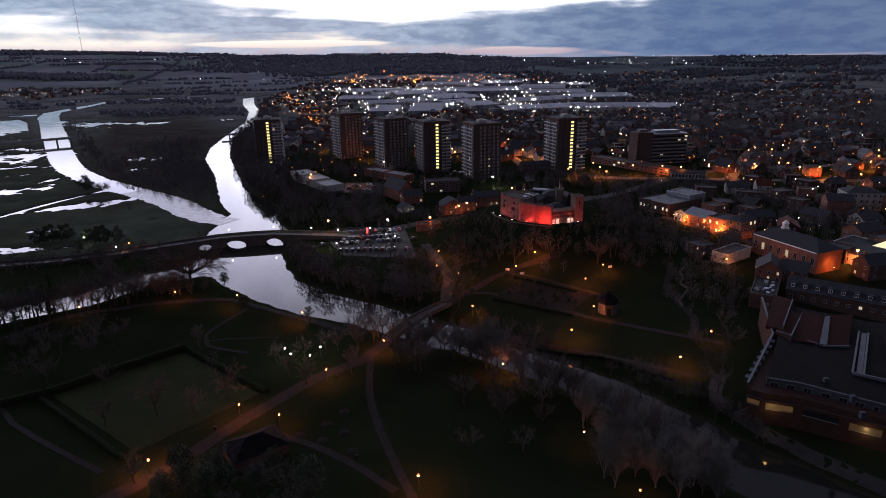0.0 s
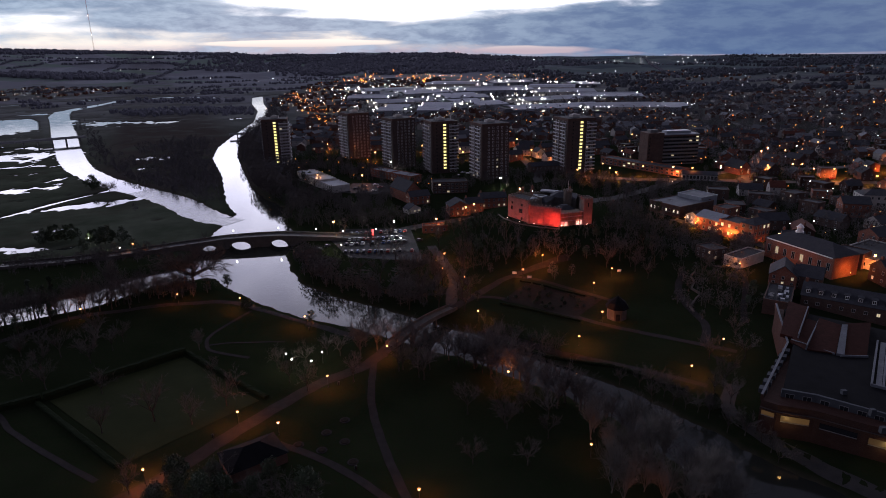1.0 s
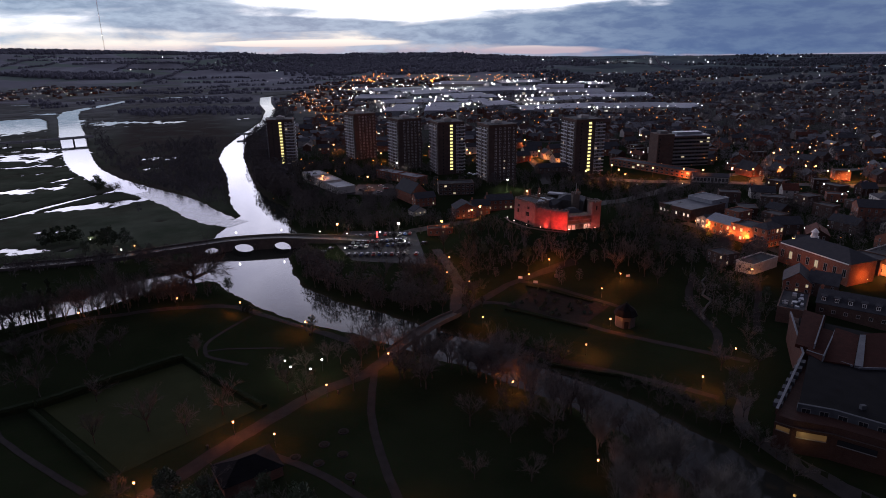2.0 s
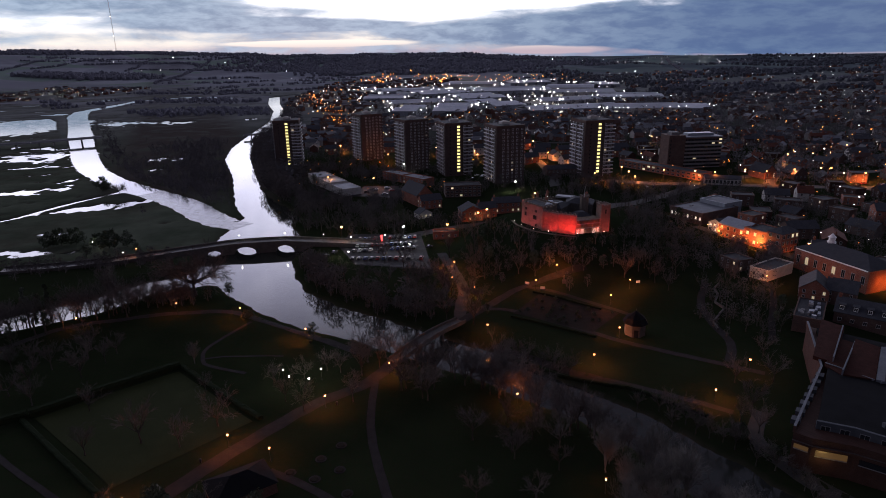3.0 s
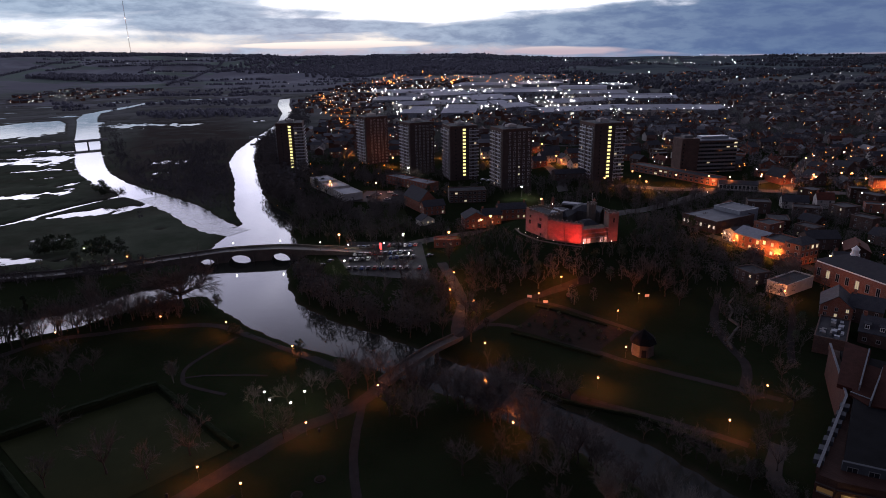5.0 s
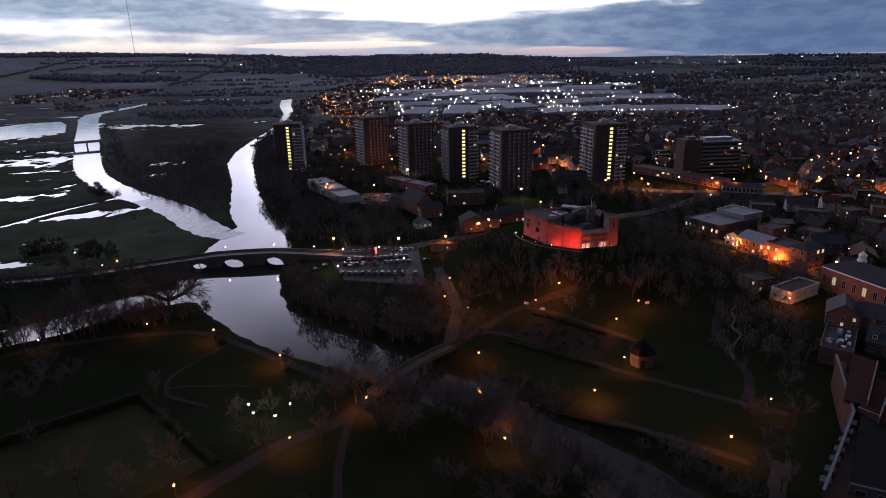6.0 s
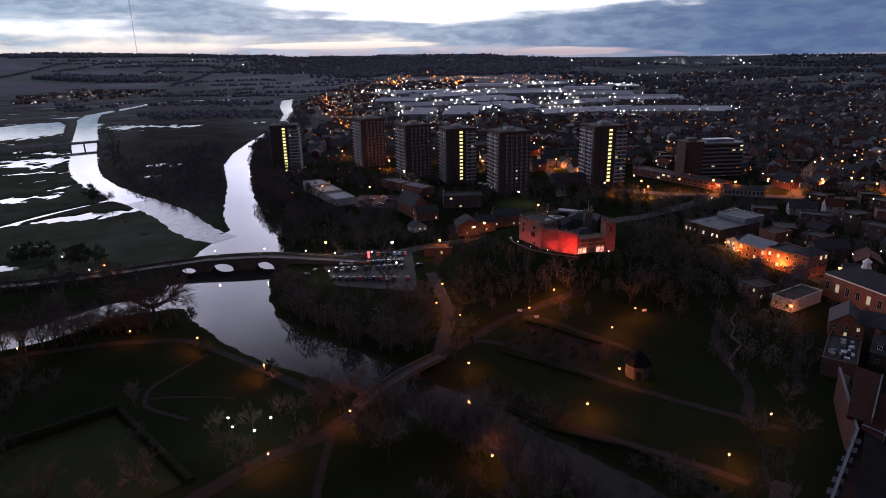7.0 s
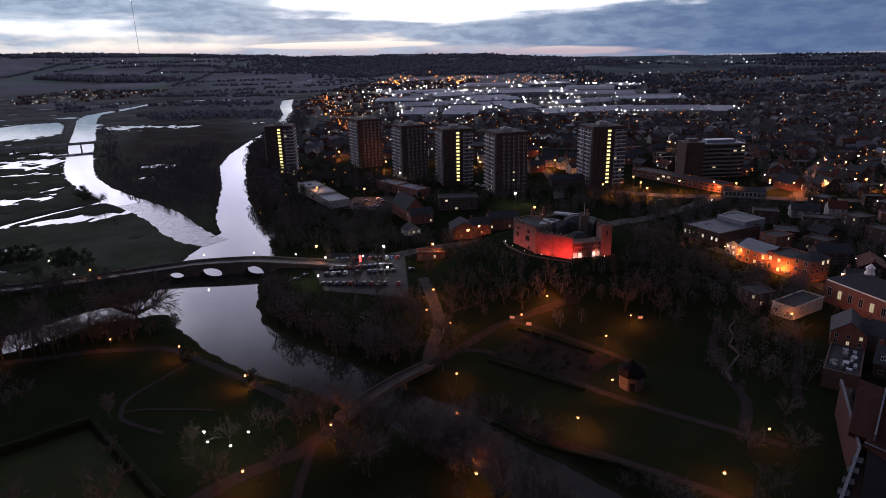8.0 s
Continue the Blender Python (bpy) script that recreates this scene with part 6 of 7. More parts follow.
# ---- houses round the tower blocks ----
for k in range(3):
    building("low_flats", -84 + 12.5 * k, 490 - 20.5 * k, 21, 14, -59, 6.2 - 0.8 * k, "flat", "render", "metal_roof", label="low flat-roofed block of flats with a pale roof", category="flats", group="low riverside flats", floors=2, lit=0.1, faces="fl", chimneys=0)
for k in range(2):
    building("low_flats", -24 + 17 * k, 494 - 19 * k, 24, 11, -47, 5.6, "flat", "brick", "metal_roof", label="low flat-roofed block of flats by the tower blocks", category="flats", group="low flats by the tower blocks", floors=2, lit=0.15, faces="fl", chimneys=0)
building("church_hall", -6.5, 417, 12, 24, 28, 7.0, "gable", "brick", "slate", 6.2, label="tall brick hall with a steep slate gable", category="hall", floors=1, lit=0.0, faces="f", pitch=4, win=(1.4, 3.0), chimneys=0, along="y")
building("house", 2, 402, 14, 9, 20, 5.6, "gable", "brick", "slate", 3.0, label="brick house with two lit windows", category="house", lit=0.3, faces="fl")
building("flats", 25, 434, 25, 13, 4, 7.8, "flat", "brick_dark", "felt", label="three-storey flats with pale window bands", category="flats", floors=3, lit=0.1, faces="fl", pitch=2.8, win=(1.9, 1.4), chimneys=0)
building("terraced_house", 27, 373, 13, 12, 10, 6.0, "gable", "brick", "slate", 3.4, label="brick terraced house with slate gable", category="house", group="terrace below the castle", lit=0.1, faces="fl", along="y")
building("terraced_house", 37, 377, 11, 9, 10, 6.0, "gable", "brick", "slate", 3.0, label="brick terraced house beside the castle road", category="house", group="terrace below the castle", lit=0.15, faces="f")
building("terraced_house", 50, 384, 17, 9, 8, 6.4, "gable", "brick", "slate", 2.8, label="Georgian-style brick terrace with white door and windows", category="house", group="terrace below the castle", lit=0.1, faces="f", pitch=3.4, chimneys=2)
building("cottage", -2, 379, 9, 7, 30, 3.0, "gable", "render", "slate", 2.6, label="small white cottage with a yellow-lit gable", category="cottage", floors=1, lit=0.9, faces="f", pitch=3.0, chimneys=0, along="y")
building("gatehouse", 11, 336, 14, 6, 2, 3.8, "flat", "brick", "felt", label="low brick gatehouse with small lights along its top", category="building", floors=1, lit=0.1, faces="f", chimneys=0)
building("pavilion", -41.5, 132, 14, 10, 33, 3.0, "hip", "brick_dark", "black_roof", 2.6, label="dark park pavilion with a hipped black roof", category="pavilion", floors=1, lit=0.0, faces="r", pitch=4.0, win=(1.6, 1.3), chimneys=0)
for x, y, w, d, turn, tall, wall in (
    (97, 546, 13, 9, 15, 6, "render"), (110, 536, 11, 8, 100, 5.5, "render"), (88, 530, 12, 9, 10, 5.5, "brick"), (116, 515, 11, 9, 20, 5.5, "render"), (104, 566, 14, 9, 0, 7, "brick"), (124, 560, 16, 10, 12, 8, "brick"),
    (76, 556, 10, 8, 0, 5.5, "brick"), (50, 603, 12, 9, 5, 7, "render"), (36, 625, 12, 9, 0, 6, "brick"), (70, 610, 12, 9, 0, 6, "brick"), (92, 600, 12, 9, 20, 6, "brick"), (150, 540, 14, 9, 10, 6, "render"), (168, 566, 14, 9, 0, 6, "brick"),
    (-40, 640, 14, 9, 8, 6, "brick"), (-10, 650, 14, 9, -5, 6, "render"), (-100, 640, 12, 9, 10, 6, "brick"), (14, 590, 12, 8, 15, 6, "brick"),
):
    building("house", x, y, w, d, turn, tall, "gable", wall, "slate", 3.2, label=("pale rendered" if wall == "render" else "red brick") + " gabled house lit by street lamps", category="house", group="houses behind the tower blocks", lit=0.12, faces="fl")
building("low_hall", 104, 478, 26, 10, 8, 3.6, "gable", "brick_dark", "slate", 2.6, label="long low dark hall with slate roof", category="hall", floors=1, lit=0.05, faces="f", chimneys=0)


def office_block():
    g = 4.0
    t = thing("office_block", pose(222, 512, g, 0, 0, 6), "eight-storey brown office slab with ribbon windows and a stair tower", "office block")
    part("wall", Shape().box(-16, 17, -8, 8, -2, 25.5), "brick_dark", t)
    part("roof", Shape().box(-16.2, 17.2, -8.2, 8.2, 25.5, 26.3), "metal_roof", t)
    part("roof_cabin", Shape().box(-10, 12, -3, 5, 26.3, 28.4), "zinc", t, "long pale rooftop cabin")
    for f in range(8):
        z = 2.0 + f * 3.0
        part("spandrel", Shape().box(-16, 17, -8.35, -8.0, z - 1.5, z - 0.1), "concrete", t)
        for i in range(11):
            lit = house_rng.random() < (0.12 if f >= 5 and i > 6 else 0.02)
            window(t, -14.5 + 3 * i, -8.03, z, 0, 2.7, 1.35, "lit" if lit else "glass", "steel", 1)
    part("stair_tower", Shape().box(-30, -16, -11, 4, -2, 28.0), "brick_dark", t, "tall windowless brick stair tower")
    part("roof_plant", Shape().box(-26, -19, -6, 0, 28.0, 30.0), "concrete", t)
    for f in range(8):
        window(t, -28.3, -11.02, 2.0 + f * 3.0, 0, 0.9, 1.5, "glass", "steel", 0)


office_block()
building("shops", 186, 486, 78, 12, -58, 5.0, "flat", "brick", "felt", label="long two-storey row of shops lit orange", category="shops", floors=2, lit=0.1, faces="f", pitch=4.5, win=(2.6, 1.5), chimneys=0)
building("shops", 212, 440, 24, 11, -20, 4.2, "gable", "render", "slate", 1.8, label="low pale building with a row of tall windows", category="building", floors=1, lit=0.15, faces="f", pitch=2.4, win=(1.7, 2.6), chimneys=0)
building("chapel", 252, 461, 11, 17, 12, 5.0, "gable", "brick", "slate", 5.2, label="brick chapel with a steep gable lit orange", category="chapel", floors=1, lit=0.3, faces="f", pitch=5, win=(1.2, 3.2), chimneys=0, along="y")
building("chapel", 272, 454, 10, 15, 5, 4.6, "gable", "brick_dark", "slate", 4.8, label="brick hall with a steep slate gable", category="hall", floors=1, lit=0.0, faces="f", chimneys=0, along="y")

# generic town houses along the streets
placed = [(t.matrix_basis.translation.x, t.matrix_basis.translation.y) for t in scene.objects if t.type == "EMPTY" and not t.parent and t.get("category", "") not in ("tree", "shrub", "lamp")]
road_pts = [Vector(p) for line, half in ROADS for a, b in zip(line, line[1:]) for p in [Vector(a).lerp(Vector(b), k / 8) for k in range(8)]]
town_rng = random.Random(12)
count = 0
for i in range(4000):
    if count >= 120:
        break
    x, y = town_rng.uniform(165, 480), town_rng.uniform(225, 660)
    if x > 120 + 0.62 * y + 20 or (y > 400 and x < 235 and y < 540):
        continue
    if min((Vector((x, y)) - Vector(q)).length for q in placed) < 17 or min((Vector((x, y)) - q).length for q in road_pts) < 11:
        continue
    placed.append((x, y))
    count += 1
    wall = town_rng.choice(["brick", "brick", "brick_dark", "brick_dark", "brick_dark", "brick_dark", "shadow_brick", "shadow_brick", "render"])
    flat = town_rng.random() < 0.35
    tall = town_rng.choice([3.6, 4.5, 5.5, 5.5, 6.5])
    building("town_house", x, y, town_rng.uniform(9, 16), town_rng.uniform(8, 11), town_rng.choice([-65, -20, 5, 20, 70]) + town_rng.uniform(-8, 8), tall, "flat" if flat else "gable", wall, "felt" if flat else town_rng.choice(["slate", "slate", "tile"]), town_rng.uniform(2.6, 3.8),
             label=("flat-roofed " if flat else "gabled ") + {"brick": "red brick", "brick_dark": "dark brick", "shadow_brick": "shaded red brick", "render": "pale rendered"}[wall] + " town building in dusk shade", category="house", group="town houses", floors=2 if tall < 8 else 3, lit=0.04, faces="fl", pitch=4.2, chimneys=0 if flat else 1)

woodland("town_wood", [
    (60, [(140, 300), (172, 240), (190, 300), (150, 345)], 0.35, 0.6, 5.0), (90, [(180, 300), (330, 260), (420, 400), (200, 430)], 0.4, 0.65, 7.0), (60, [(200, 460), (420, 440), (480, 620), (200, 620)], 0.4, 0.65, 8.0), (40, [(118, 350), (150, 345), (180, 430), (130, 440)], 0.45, 0.7, 5.0),
], LIGHT, "leafless trees between the town buildings", 23)


# ---- park furniture ----
def stone_shelter():
    g = on_ground(76.5, 209.5)
    t = thing("garden_shelter", pose(76.5, 211.5, g, 0, 0, 12) @ Matrix.Scale(1.08, 4), "eight-sided stone garden shelter with a dark domed roof", "shelter")
    part("wall", Shape().round(0, 0, -0.6, 4.2, 3.5, 3.4, 8), "stone_dark", t)
    part("roof", Shape().round(0, 0, 4.2, 6.0, 4.2, 3.1, 8).round(0, 0, 6.0, 7.3, 3.1, 1.3, 8).round(0, 0, 7.3, 8.2, 1.3, 0.2, 8), "black_roof", t)
    part("finial", Shape().tube((0, 0, 8.1), (0, 0, 9.1), 0.08, 0.03), "steel", t)
    part("doorway", Shape().prism([(-0.7, -3.36), (0.7, -3.36), (0.7, -3.2), (-0.7, -3.2)], 0.0, 2.5), "glass", t, "dark open arched doorway", at=pose(0, 0, 0, 0, 0, -22.5))
    part("cornice", Shape().round(0, 0, 3.9, 4.25, 3.75, 3.8, 8), "stone_dark", t)


stone_shelter()


def hedge(pts, half, tall, label):
    """A clipped hedge along a line, with an uneven top."""
    rng = random.Random(int(abs(pts[0][0]) * 10))
    s = Shape()
    v, f = [], []
    k = 0
    for a, b in zip(pts, pts[1:]):
        A, B = Vector(a), Vector(b)
        d = (B - A).normalized()
        nrm = Vector((-d.y, d.x))
        n = int((B - A).length / 1.2)
        base = len(v)
        for i in range(n + 1):
            p = A.lerp(B, i / n)
            g = on_ground(p.x, p.y)
            for w, z in ((-1, -0.2), (-1.05, tall * 0.7), (-0.6, tall), (0.6, tall), (1.05, tall * 0.7), (1, -0.2)):
                q = p + nrm * half * (w + rng.uniform(-0.13, 0.13))
                v.append((q.x, q.y, g + z + (rng.uniform(-0.14, 0.14) if z > 0 else 0)))
        for i in range(n):
            for j in range(5):
                f.append((base + i * 6 + j, base + i * 6 + 6 + j, base + i * 6 + 7 + j, base + i * 6 + 1 + j))
        f += [tuple(base + j for j in range(6)), tuple(base + n * 6 + j for j in range(5, -1, -1))]
    ob = part("hedge", s.add(v, f), "hedge")
    ob.data.flip_normals()
    return tagged(ob, label, "hedge", "park hedges")


hedge([(-112, 166), (-80, 193.5)], 1.2, 2.2, "tall dark clipped hedge round the bowling green")
hedge([(-79, 193), (-45, 162)], 0.8, 1.1, "dark clipped hedge round the bowling green")
hedge([(-113, 164), (-75, 132)], 0.7, 0.9, "dark clipped hedge beside the path")
hedge([(-150, 148), (-113, 166)], 1.2, 2.0, "dark hedge along the park edge")
hedge([(28, 200.5), (45, 185), (66, 172), (80, 158)], 0.6, 0.9, "low dark hedge along the river bank")
hedge([(34, 228), (62, 209)], 0.5, 0.8, "low dark hedge beside the garden path")
hedge([(46, 250), (70, 232)], 0.5, 0.8, "low dark hedge beside the garden beds")


def winding_wall():
    t = thing("garden_wall", pose(0, 0, 0), "low winding stone garden wall", "garden wall")
    pts = [(124.7, 251.0), (120.5, 246), (119.5, 240), (116.0, 235), (117.0, 229), (113.0, 224.4), (108.5, 219), (107.5, 213.0)]
    for a, b in zip(pts, pts[1:]):
        z = min(on_ground(*a), on_ground(*b))
        s = Shape()
        wall_run(s, a, b, z - 0.5, z + 0.9, 0.6)
        part("wall_section", s, "stone_dark", t)


winding_wall()


def flower_bed(x, y, r):
    g = on_ground(x, y)
    t = thing("flower_bed", pose(x, y, g), "round bare winter flower bed cut in the lawn", "flower bed", "round flower beds")
    part("edging", Shape().round(0, 0, -0.1, 0.10, r, r - 0.05, 14), "path", t)
    part("soil", Shape().round(0, 0, 0.0, 0.22, r - 0.25, r - 0.6, 14), "soil", t, "bare soil")


for x, y in ((-24.9, 143.6), (-25.1, 135.9), (-19.5, 139.2), (-16.5, 130.4), (-20.5, 149.0), (-31.5, 138.5)):
    flower_bed(x, y, 1.5)


def statue():
    g = on_ground(60.5, 258)
    s = Shape().box(-0.7, 0.7, -0.7, 0.7, -0.2, 1.2).box(-0.5, 0.5, -0.5, 0.5, 1.2, 1.4).round(0, 0, 1.4, 3.0, 0.38, 0.30, 8).ball(0, 0, 3.25, 0.26)
    tagged(part("statue", s, "stone", None, at=pose(60.5, 258, g)), "pale weathered stone statue on a square plinth", "statue")


statue()


def sign_board(x, y, turn):
    g = on_ground(x, y)
    t = thing("sign_board", pose(x, y, g, 0, 0, turn), "small pale lit information board on two legs", "sign", "garden boards")
    part("board", Shape().box(-0.9, 0.9, -0.06, 0.06, 0.9, 1.9), "white", t)
    for k in (-0.7, 0.7):
        part("leg", Shape().box(k - 0.05, k + 0.05, -0.05, 0.05, -0.2, 0.9), "steel", t)


for x, y, turn in ((50.0, 251.0, -10), (92.0, 256.0, 10), (44.5, 258.0, -20)):
    sign_board(x, y, turn)


def bin_box(x, y):
    g = on_ground(x, y)
    t = thing("litter_bin", pose(x, y, g), "dark round park litter bin", "bin", "park bins")
    part("body", Shape().round(0, 0, -0.05, 0.95, 0.30, 0.33, 8), "steel", t)
    part("lid", Shape().round(0, 0, 0.95, 1.15, 0.36, 0.2, 8), "steel", t)


for x, y in ((-55.2, 143.5), (-24.5, 168.5), (-15.5, 127.5), (-70.5, 126.5), (-40, 209)):
    bin_box(x, y)


# ---- cars ----
def car_master(paint):
    t = new("car")
    body = Shape()
    side = [(-2.1, 0.35), (2.1, 0.35), (2.15, 0.75), (1.2, 0.95), (-1.9, 1.0), (-2.15, 0.8)]
    n = len(side)
    v = [(x, w, z) for w in (-0.86, 0.86) for x, z in side]
    body.add(v, [tuple(range(n)), tuple(range(2 * n - 1, n - 1, -1))] + [((i + 1) % n, i, n + i, n + (i + 1) % n) for i in range(n)])
    part("body", body, paint, t)
    top = Shape().prism([(-1.75, -0.78), (1.05, -0.78), (1.05, 0.78), (-1.75, 0.78)], 0.95, 1.42, 0, [(-1.35, -0.62), (0.35, -0.62), (0.35, 0.62), (-1.35, 0.62)])
    part("cabin_glass", top, "glass", t)
    part("roof", Shape().prism([(-1.35, -0.62), (0.35, -0.62), (0.35, 0.62), (-1.35, 0.62)], 1.42, 1.47), paint, t)
    for x in (-1.3, 1.3):
        for y in (-0.8, 0.8):
            w = Shape().tube((x, y - 0.1, 0.32), (x, y + 0.1, 0.32), 0.32, 0.32, 10)
            out = y + (0.1 if y > 0 else -0.1)
            w.add([(x + 0.32 * math.cos(q * math.pi / 5), out, 0.32 + 0.32 * math.sin(q * math.pi / 5)) for q in range(10)], [tuple(range(10))])
            wheel = part("wheel", w, "steel", t)
            rim = Shape().tube((x, y, 0.32), (x, out + (0.02 if y > 0 else -0.02), 0.32), 0.2, 0.19, 8)
            part("rim", rim, "paint_grey", wheel, "grey wheel rim")
    return t


CARS = {"white": "white car", "paint_grey": "silver-grey car", "paint_dark": "dark car", "paint_red": "dark red car", "paint_blue": "dark blue car"}
masters, car_used = {k: car_master(k) for k in CARS}, set()
car_rng = random.Random(21)


def car(x, y, turn, group):
    paint = car_rng.choice(["white", "paint_grey", "paint_dark", "paint_dark", "paint_dark", "paint_dark", "paint_red", "paint_blue"])
    m = pose(x, y, on_ground(x, y) + 0.07, 0, 0, turn)
    if paint in car_used:
        ob = copy_thing(masters[paint], m)
    else:
        ob = masters[paint]
        ob.matrix_basis = m
        car_used.add(paint)
    tagged(ob, CARS[paint] + " parked on wet tarmac", "car", group)


for row, (a, b) in enumerate((((-36, 334), (-6, 337)), ((-36, 322), (-8, 325)), ((-37, 314), (-6, 317)), ((-36, 301), (-2, 300)))):
    n = 12
    for i in range(n):
        if car_rng.random() < 0.85:
            p = Vector(a).lerp(Vector(b), i / (n - 1))
            car(p.x, p.y, 84 + car_rng.uniform(-3, 3), "cars in the riverside car park")
for x, y, turn in ((-50, 306, 60), (-53, 299, 60), (-47, 312, 70), (-30, 440, 20), (-26, 452, 20), (-38, 456, 10), (-44, 448, 10), (-30, 462, 15), (-6, 500, 80), (-3, 506, 80), (40, 500, 30), (44, 494, 30), (36, 488, 30), (154, 428, 60), (160, 432, 60), (300, 424, 5), (308, 430, 5), (318, 424, 5), (290, 434, 5), (2, 318, 50)):
    car(x, y, turn, "cars parked about the town")
for x, y, p in ((-38, 300, 2.0), (-22, 328, 1.4), (-40, 326, 1.6), (-8, 310, 1.0)):
    park_lamp(x, y, "led", p * 0.12, label="white lamp lighting the car park", group="car park lamps", tall=1.1)
lamp("car_park_flood", "POINT", (-46, 301, 5.5), 600, (1.0, 0.85, 0.5), 0.3)
tagged(part("car_park_sign", Shape().box(-0.5, 0.5, -0.1, 0.1, 0, 3.6), "red_led", None, at=pose(-24, 331, on_ground(-24, 331), 0, 0, 0)), "glowing red upright sign panel in the car park", "sign")

for x, y, power in ((152.0, 312.5, 6000), (161.0, 291.2, 6000), (157.4, 299.2, 3000), (151.5, 325.0, 900), (161.5, 247.0, 350), (182.0, 232.0, 1500)):
    ob = park_lamp(x, y, "sodium", -1, label="low orange street lamp on a brick front", group="street lamps", category="street lamp", tall=0.7)
    lamp("lamp_light", "POINT", (x - 0.4, y - 0.2, on_ground(x, y) + 3.6), power, (1.0, 0.27, 0.045), 0.25)
# low lamps along the castle terrace
for x, y, k in ((46.5, 317.5, "led"), (49.0, 310.5, "led"), (54.0, 302.5, "led"), (60.5, 297.0, "led"), (73.5, 292.0, "led"), (87.0, 294.5, "led"), (64.0, 322.0, "led")):
    park_lamp(x, y, k, -1, label="small white terrace lamp at the castle foot", group="castle terrace lamps", tall=0.45, z=23.7 if y == 322.0 else None)
# ---- town street lamps ----
for x, y, k, p in (
    (148.6, 471.8, "sodium", 3), (147.9, 451.8, "sodium", 5), (146.8, 433.4, "sodium", 8), (175, 455.5, "sodium", 3), (196, 450, "sodium", 4), (208, 443.7, "sodium", 6), (234, 452, "sodium", 4), (245, 443, "sodium", 5), (300, 514, "sodium", 5), (323, 517, "sodium", 5),
    (290, 452, "sodium", 6), (297, 451, "sodium", 6), (294, 432, "sodium", 6), (308, 430, "sodium", 8), (335, 436, "sodium", 6), (361, 447, "sodium", 8), (385, 470, "sodium", 5), (407, 498, "sodium", 6), (268, 448, "sodium", 5), (318, 400, "sodium", 5),
    (174, 272, "sodium", 3), (196, 238, "sodium", 4), (210, 228, "sodium", 3), (300, 345, "sodium", 4), (306, 310, "sodium", 4), (262, 305, "sodium", 3), (226, 280, "sodium", 3), (101, 598, "sodium", 4), (95, 544.5, "sodium", 5), (102, 527, "sodium", 6), (43.5, 580, "sodium", 7), (44.5, 559, "sodium", 4),
    (118, 505, "sodium", 4), (62, 432, "led", 1.2), (70, 396, "sodium", 3), (36, 362, "sodium", 2), (120, 440, "sodium", 5), (84, 560, "sodium", 6), (8, 612, "sodium", 6), (-90, 640, "sodium", 5), (-75, 470, "sodium", 2), (-60, 700, "sodium", 6), (-72, 740, "sodium", 6), 
    (-40, 462, "sodium", 2), (-20, 520, "led", 1.5), (12, 335, "sodium", 1.5), (30, 350, "sodium", 1), (-12, 332, "led", 1.0), (-100, 327, "led", 0.12), (-76, 329.5, "led", 0.12), (-55, 328, "led", 0.12), (-152, 306, "led", 0.1), (-46, 334, "sodium", 0.8), (-148, 312, "sodium", 0.5),
    (340, 520, "sodium", 4), (380, 560, "sodium", 4), (420, 500, "sodium", 4), (230, 640, "sodium", 5), (160, 620, "sodium", 4), (-85, 850, "sodium", 6),
):
    on_bridge = -200 < x < -50 and 300 < y < 334
    park_lamp(x, y, k, p * 1.0, z=(deck_z(x) if -200 < x < -50 and 300 < y < 334 else None), label="lit street lamp over wet tarmac", group="street lamps", category="street lamp", tall=1.0 if on_bridge else 1.9, down=not on_bridge)

park_lamp(-37, 574, "sodium", 4, label="lit street lamp beside a tower block", group="street lamps", category="street lamp", tall=1.9, down=True)
lamp("lamp_light", "POINT", (-37.6, 573.4, on_ground(-37, 574) + 9.2), 4500, (1.0, 0.25, 0.055), 0.2)

# ---- industrial estate ----
def warehouse(x, y, w, d, turn, tall, k):
    t = thing("warehouse", pose(x, y, on_ground(x, y), 0, 0, turn), "large pale-roofed industrial shed under white floodlights", "warehouse", "industrial sheds")
    a, b = w / 2, d / 2
    part("wall", Shape().box(-a, a, -b, b, -3, tall), "zinc" if k % 3 else "render", t)
    bays = max(1, int(d / 45))
    for i in range(bays):
        y0, y1 = -b + d * i / bays, -b + d * (i + 1) / bays
        part("roof", Shape().gable(-a, a, y0, y1, tall + 0.05, 2.2 + 0.03 * d / bays, 0.0, 0.4), "shed_roof" if (k + i) % 3 else "shed_roof_dark", t)
    for i in range(max(2, int(w / 28))):
        c = -a + w * (i + 0.5) / max(2, int(w / 28))
        part("loading_door", Shape().box(c - 3, c + 3, -b - 0.25, -b - 0.02, 0, 5), "shed_glow" if (i + k) % 3 == 0 else "concrete", t, "lit loading door" if (i + k) % 3 == 0 else "")


SHEDS = [
    (-129, 1683, 120, 60, 5, 9), (4, 1420, 150, 70, 8, 10), (178, 1475, 170, 80, 5, 10), (342, 1543, 120, 60, -4, 9), (102, 1092, 150, 60, 4, 8), (225, 1009, 130, 50, 2, 8), (331, 992, 110, 50, -2, 8), (38, 1005, 90, 42, 6, 7), (275, 1856, 170, 70, 0, 10), (-18, 1190, 100, 50, 8, 8),
    (410, 985, 60, 34, -6, 7), (-93, 1353, 90, 50, 10, 8), (250, 1180, 160, 70, 2, 9), (90, 1255, 110, 55, 6, 8), (390, 1240, 110, 60, -4, 8), (110, 1700, 140, 60, 3, 10), (455, 1700, 120, 60, -4, 10), (-60, 1530, 100, 55, 8, 9), (330, 1370, 120, 55, 0, 9), (-30, 1060, 70, 34, 6, 7),
]
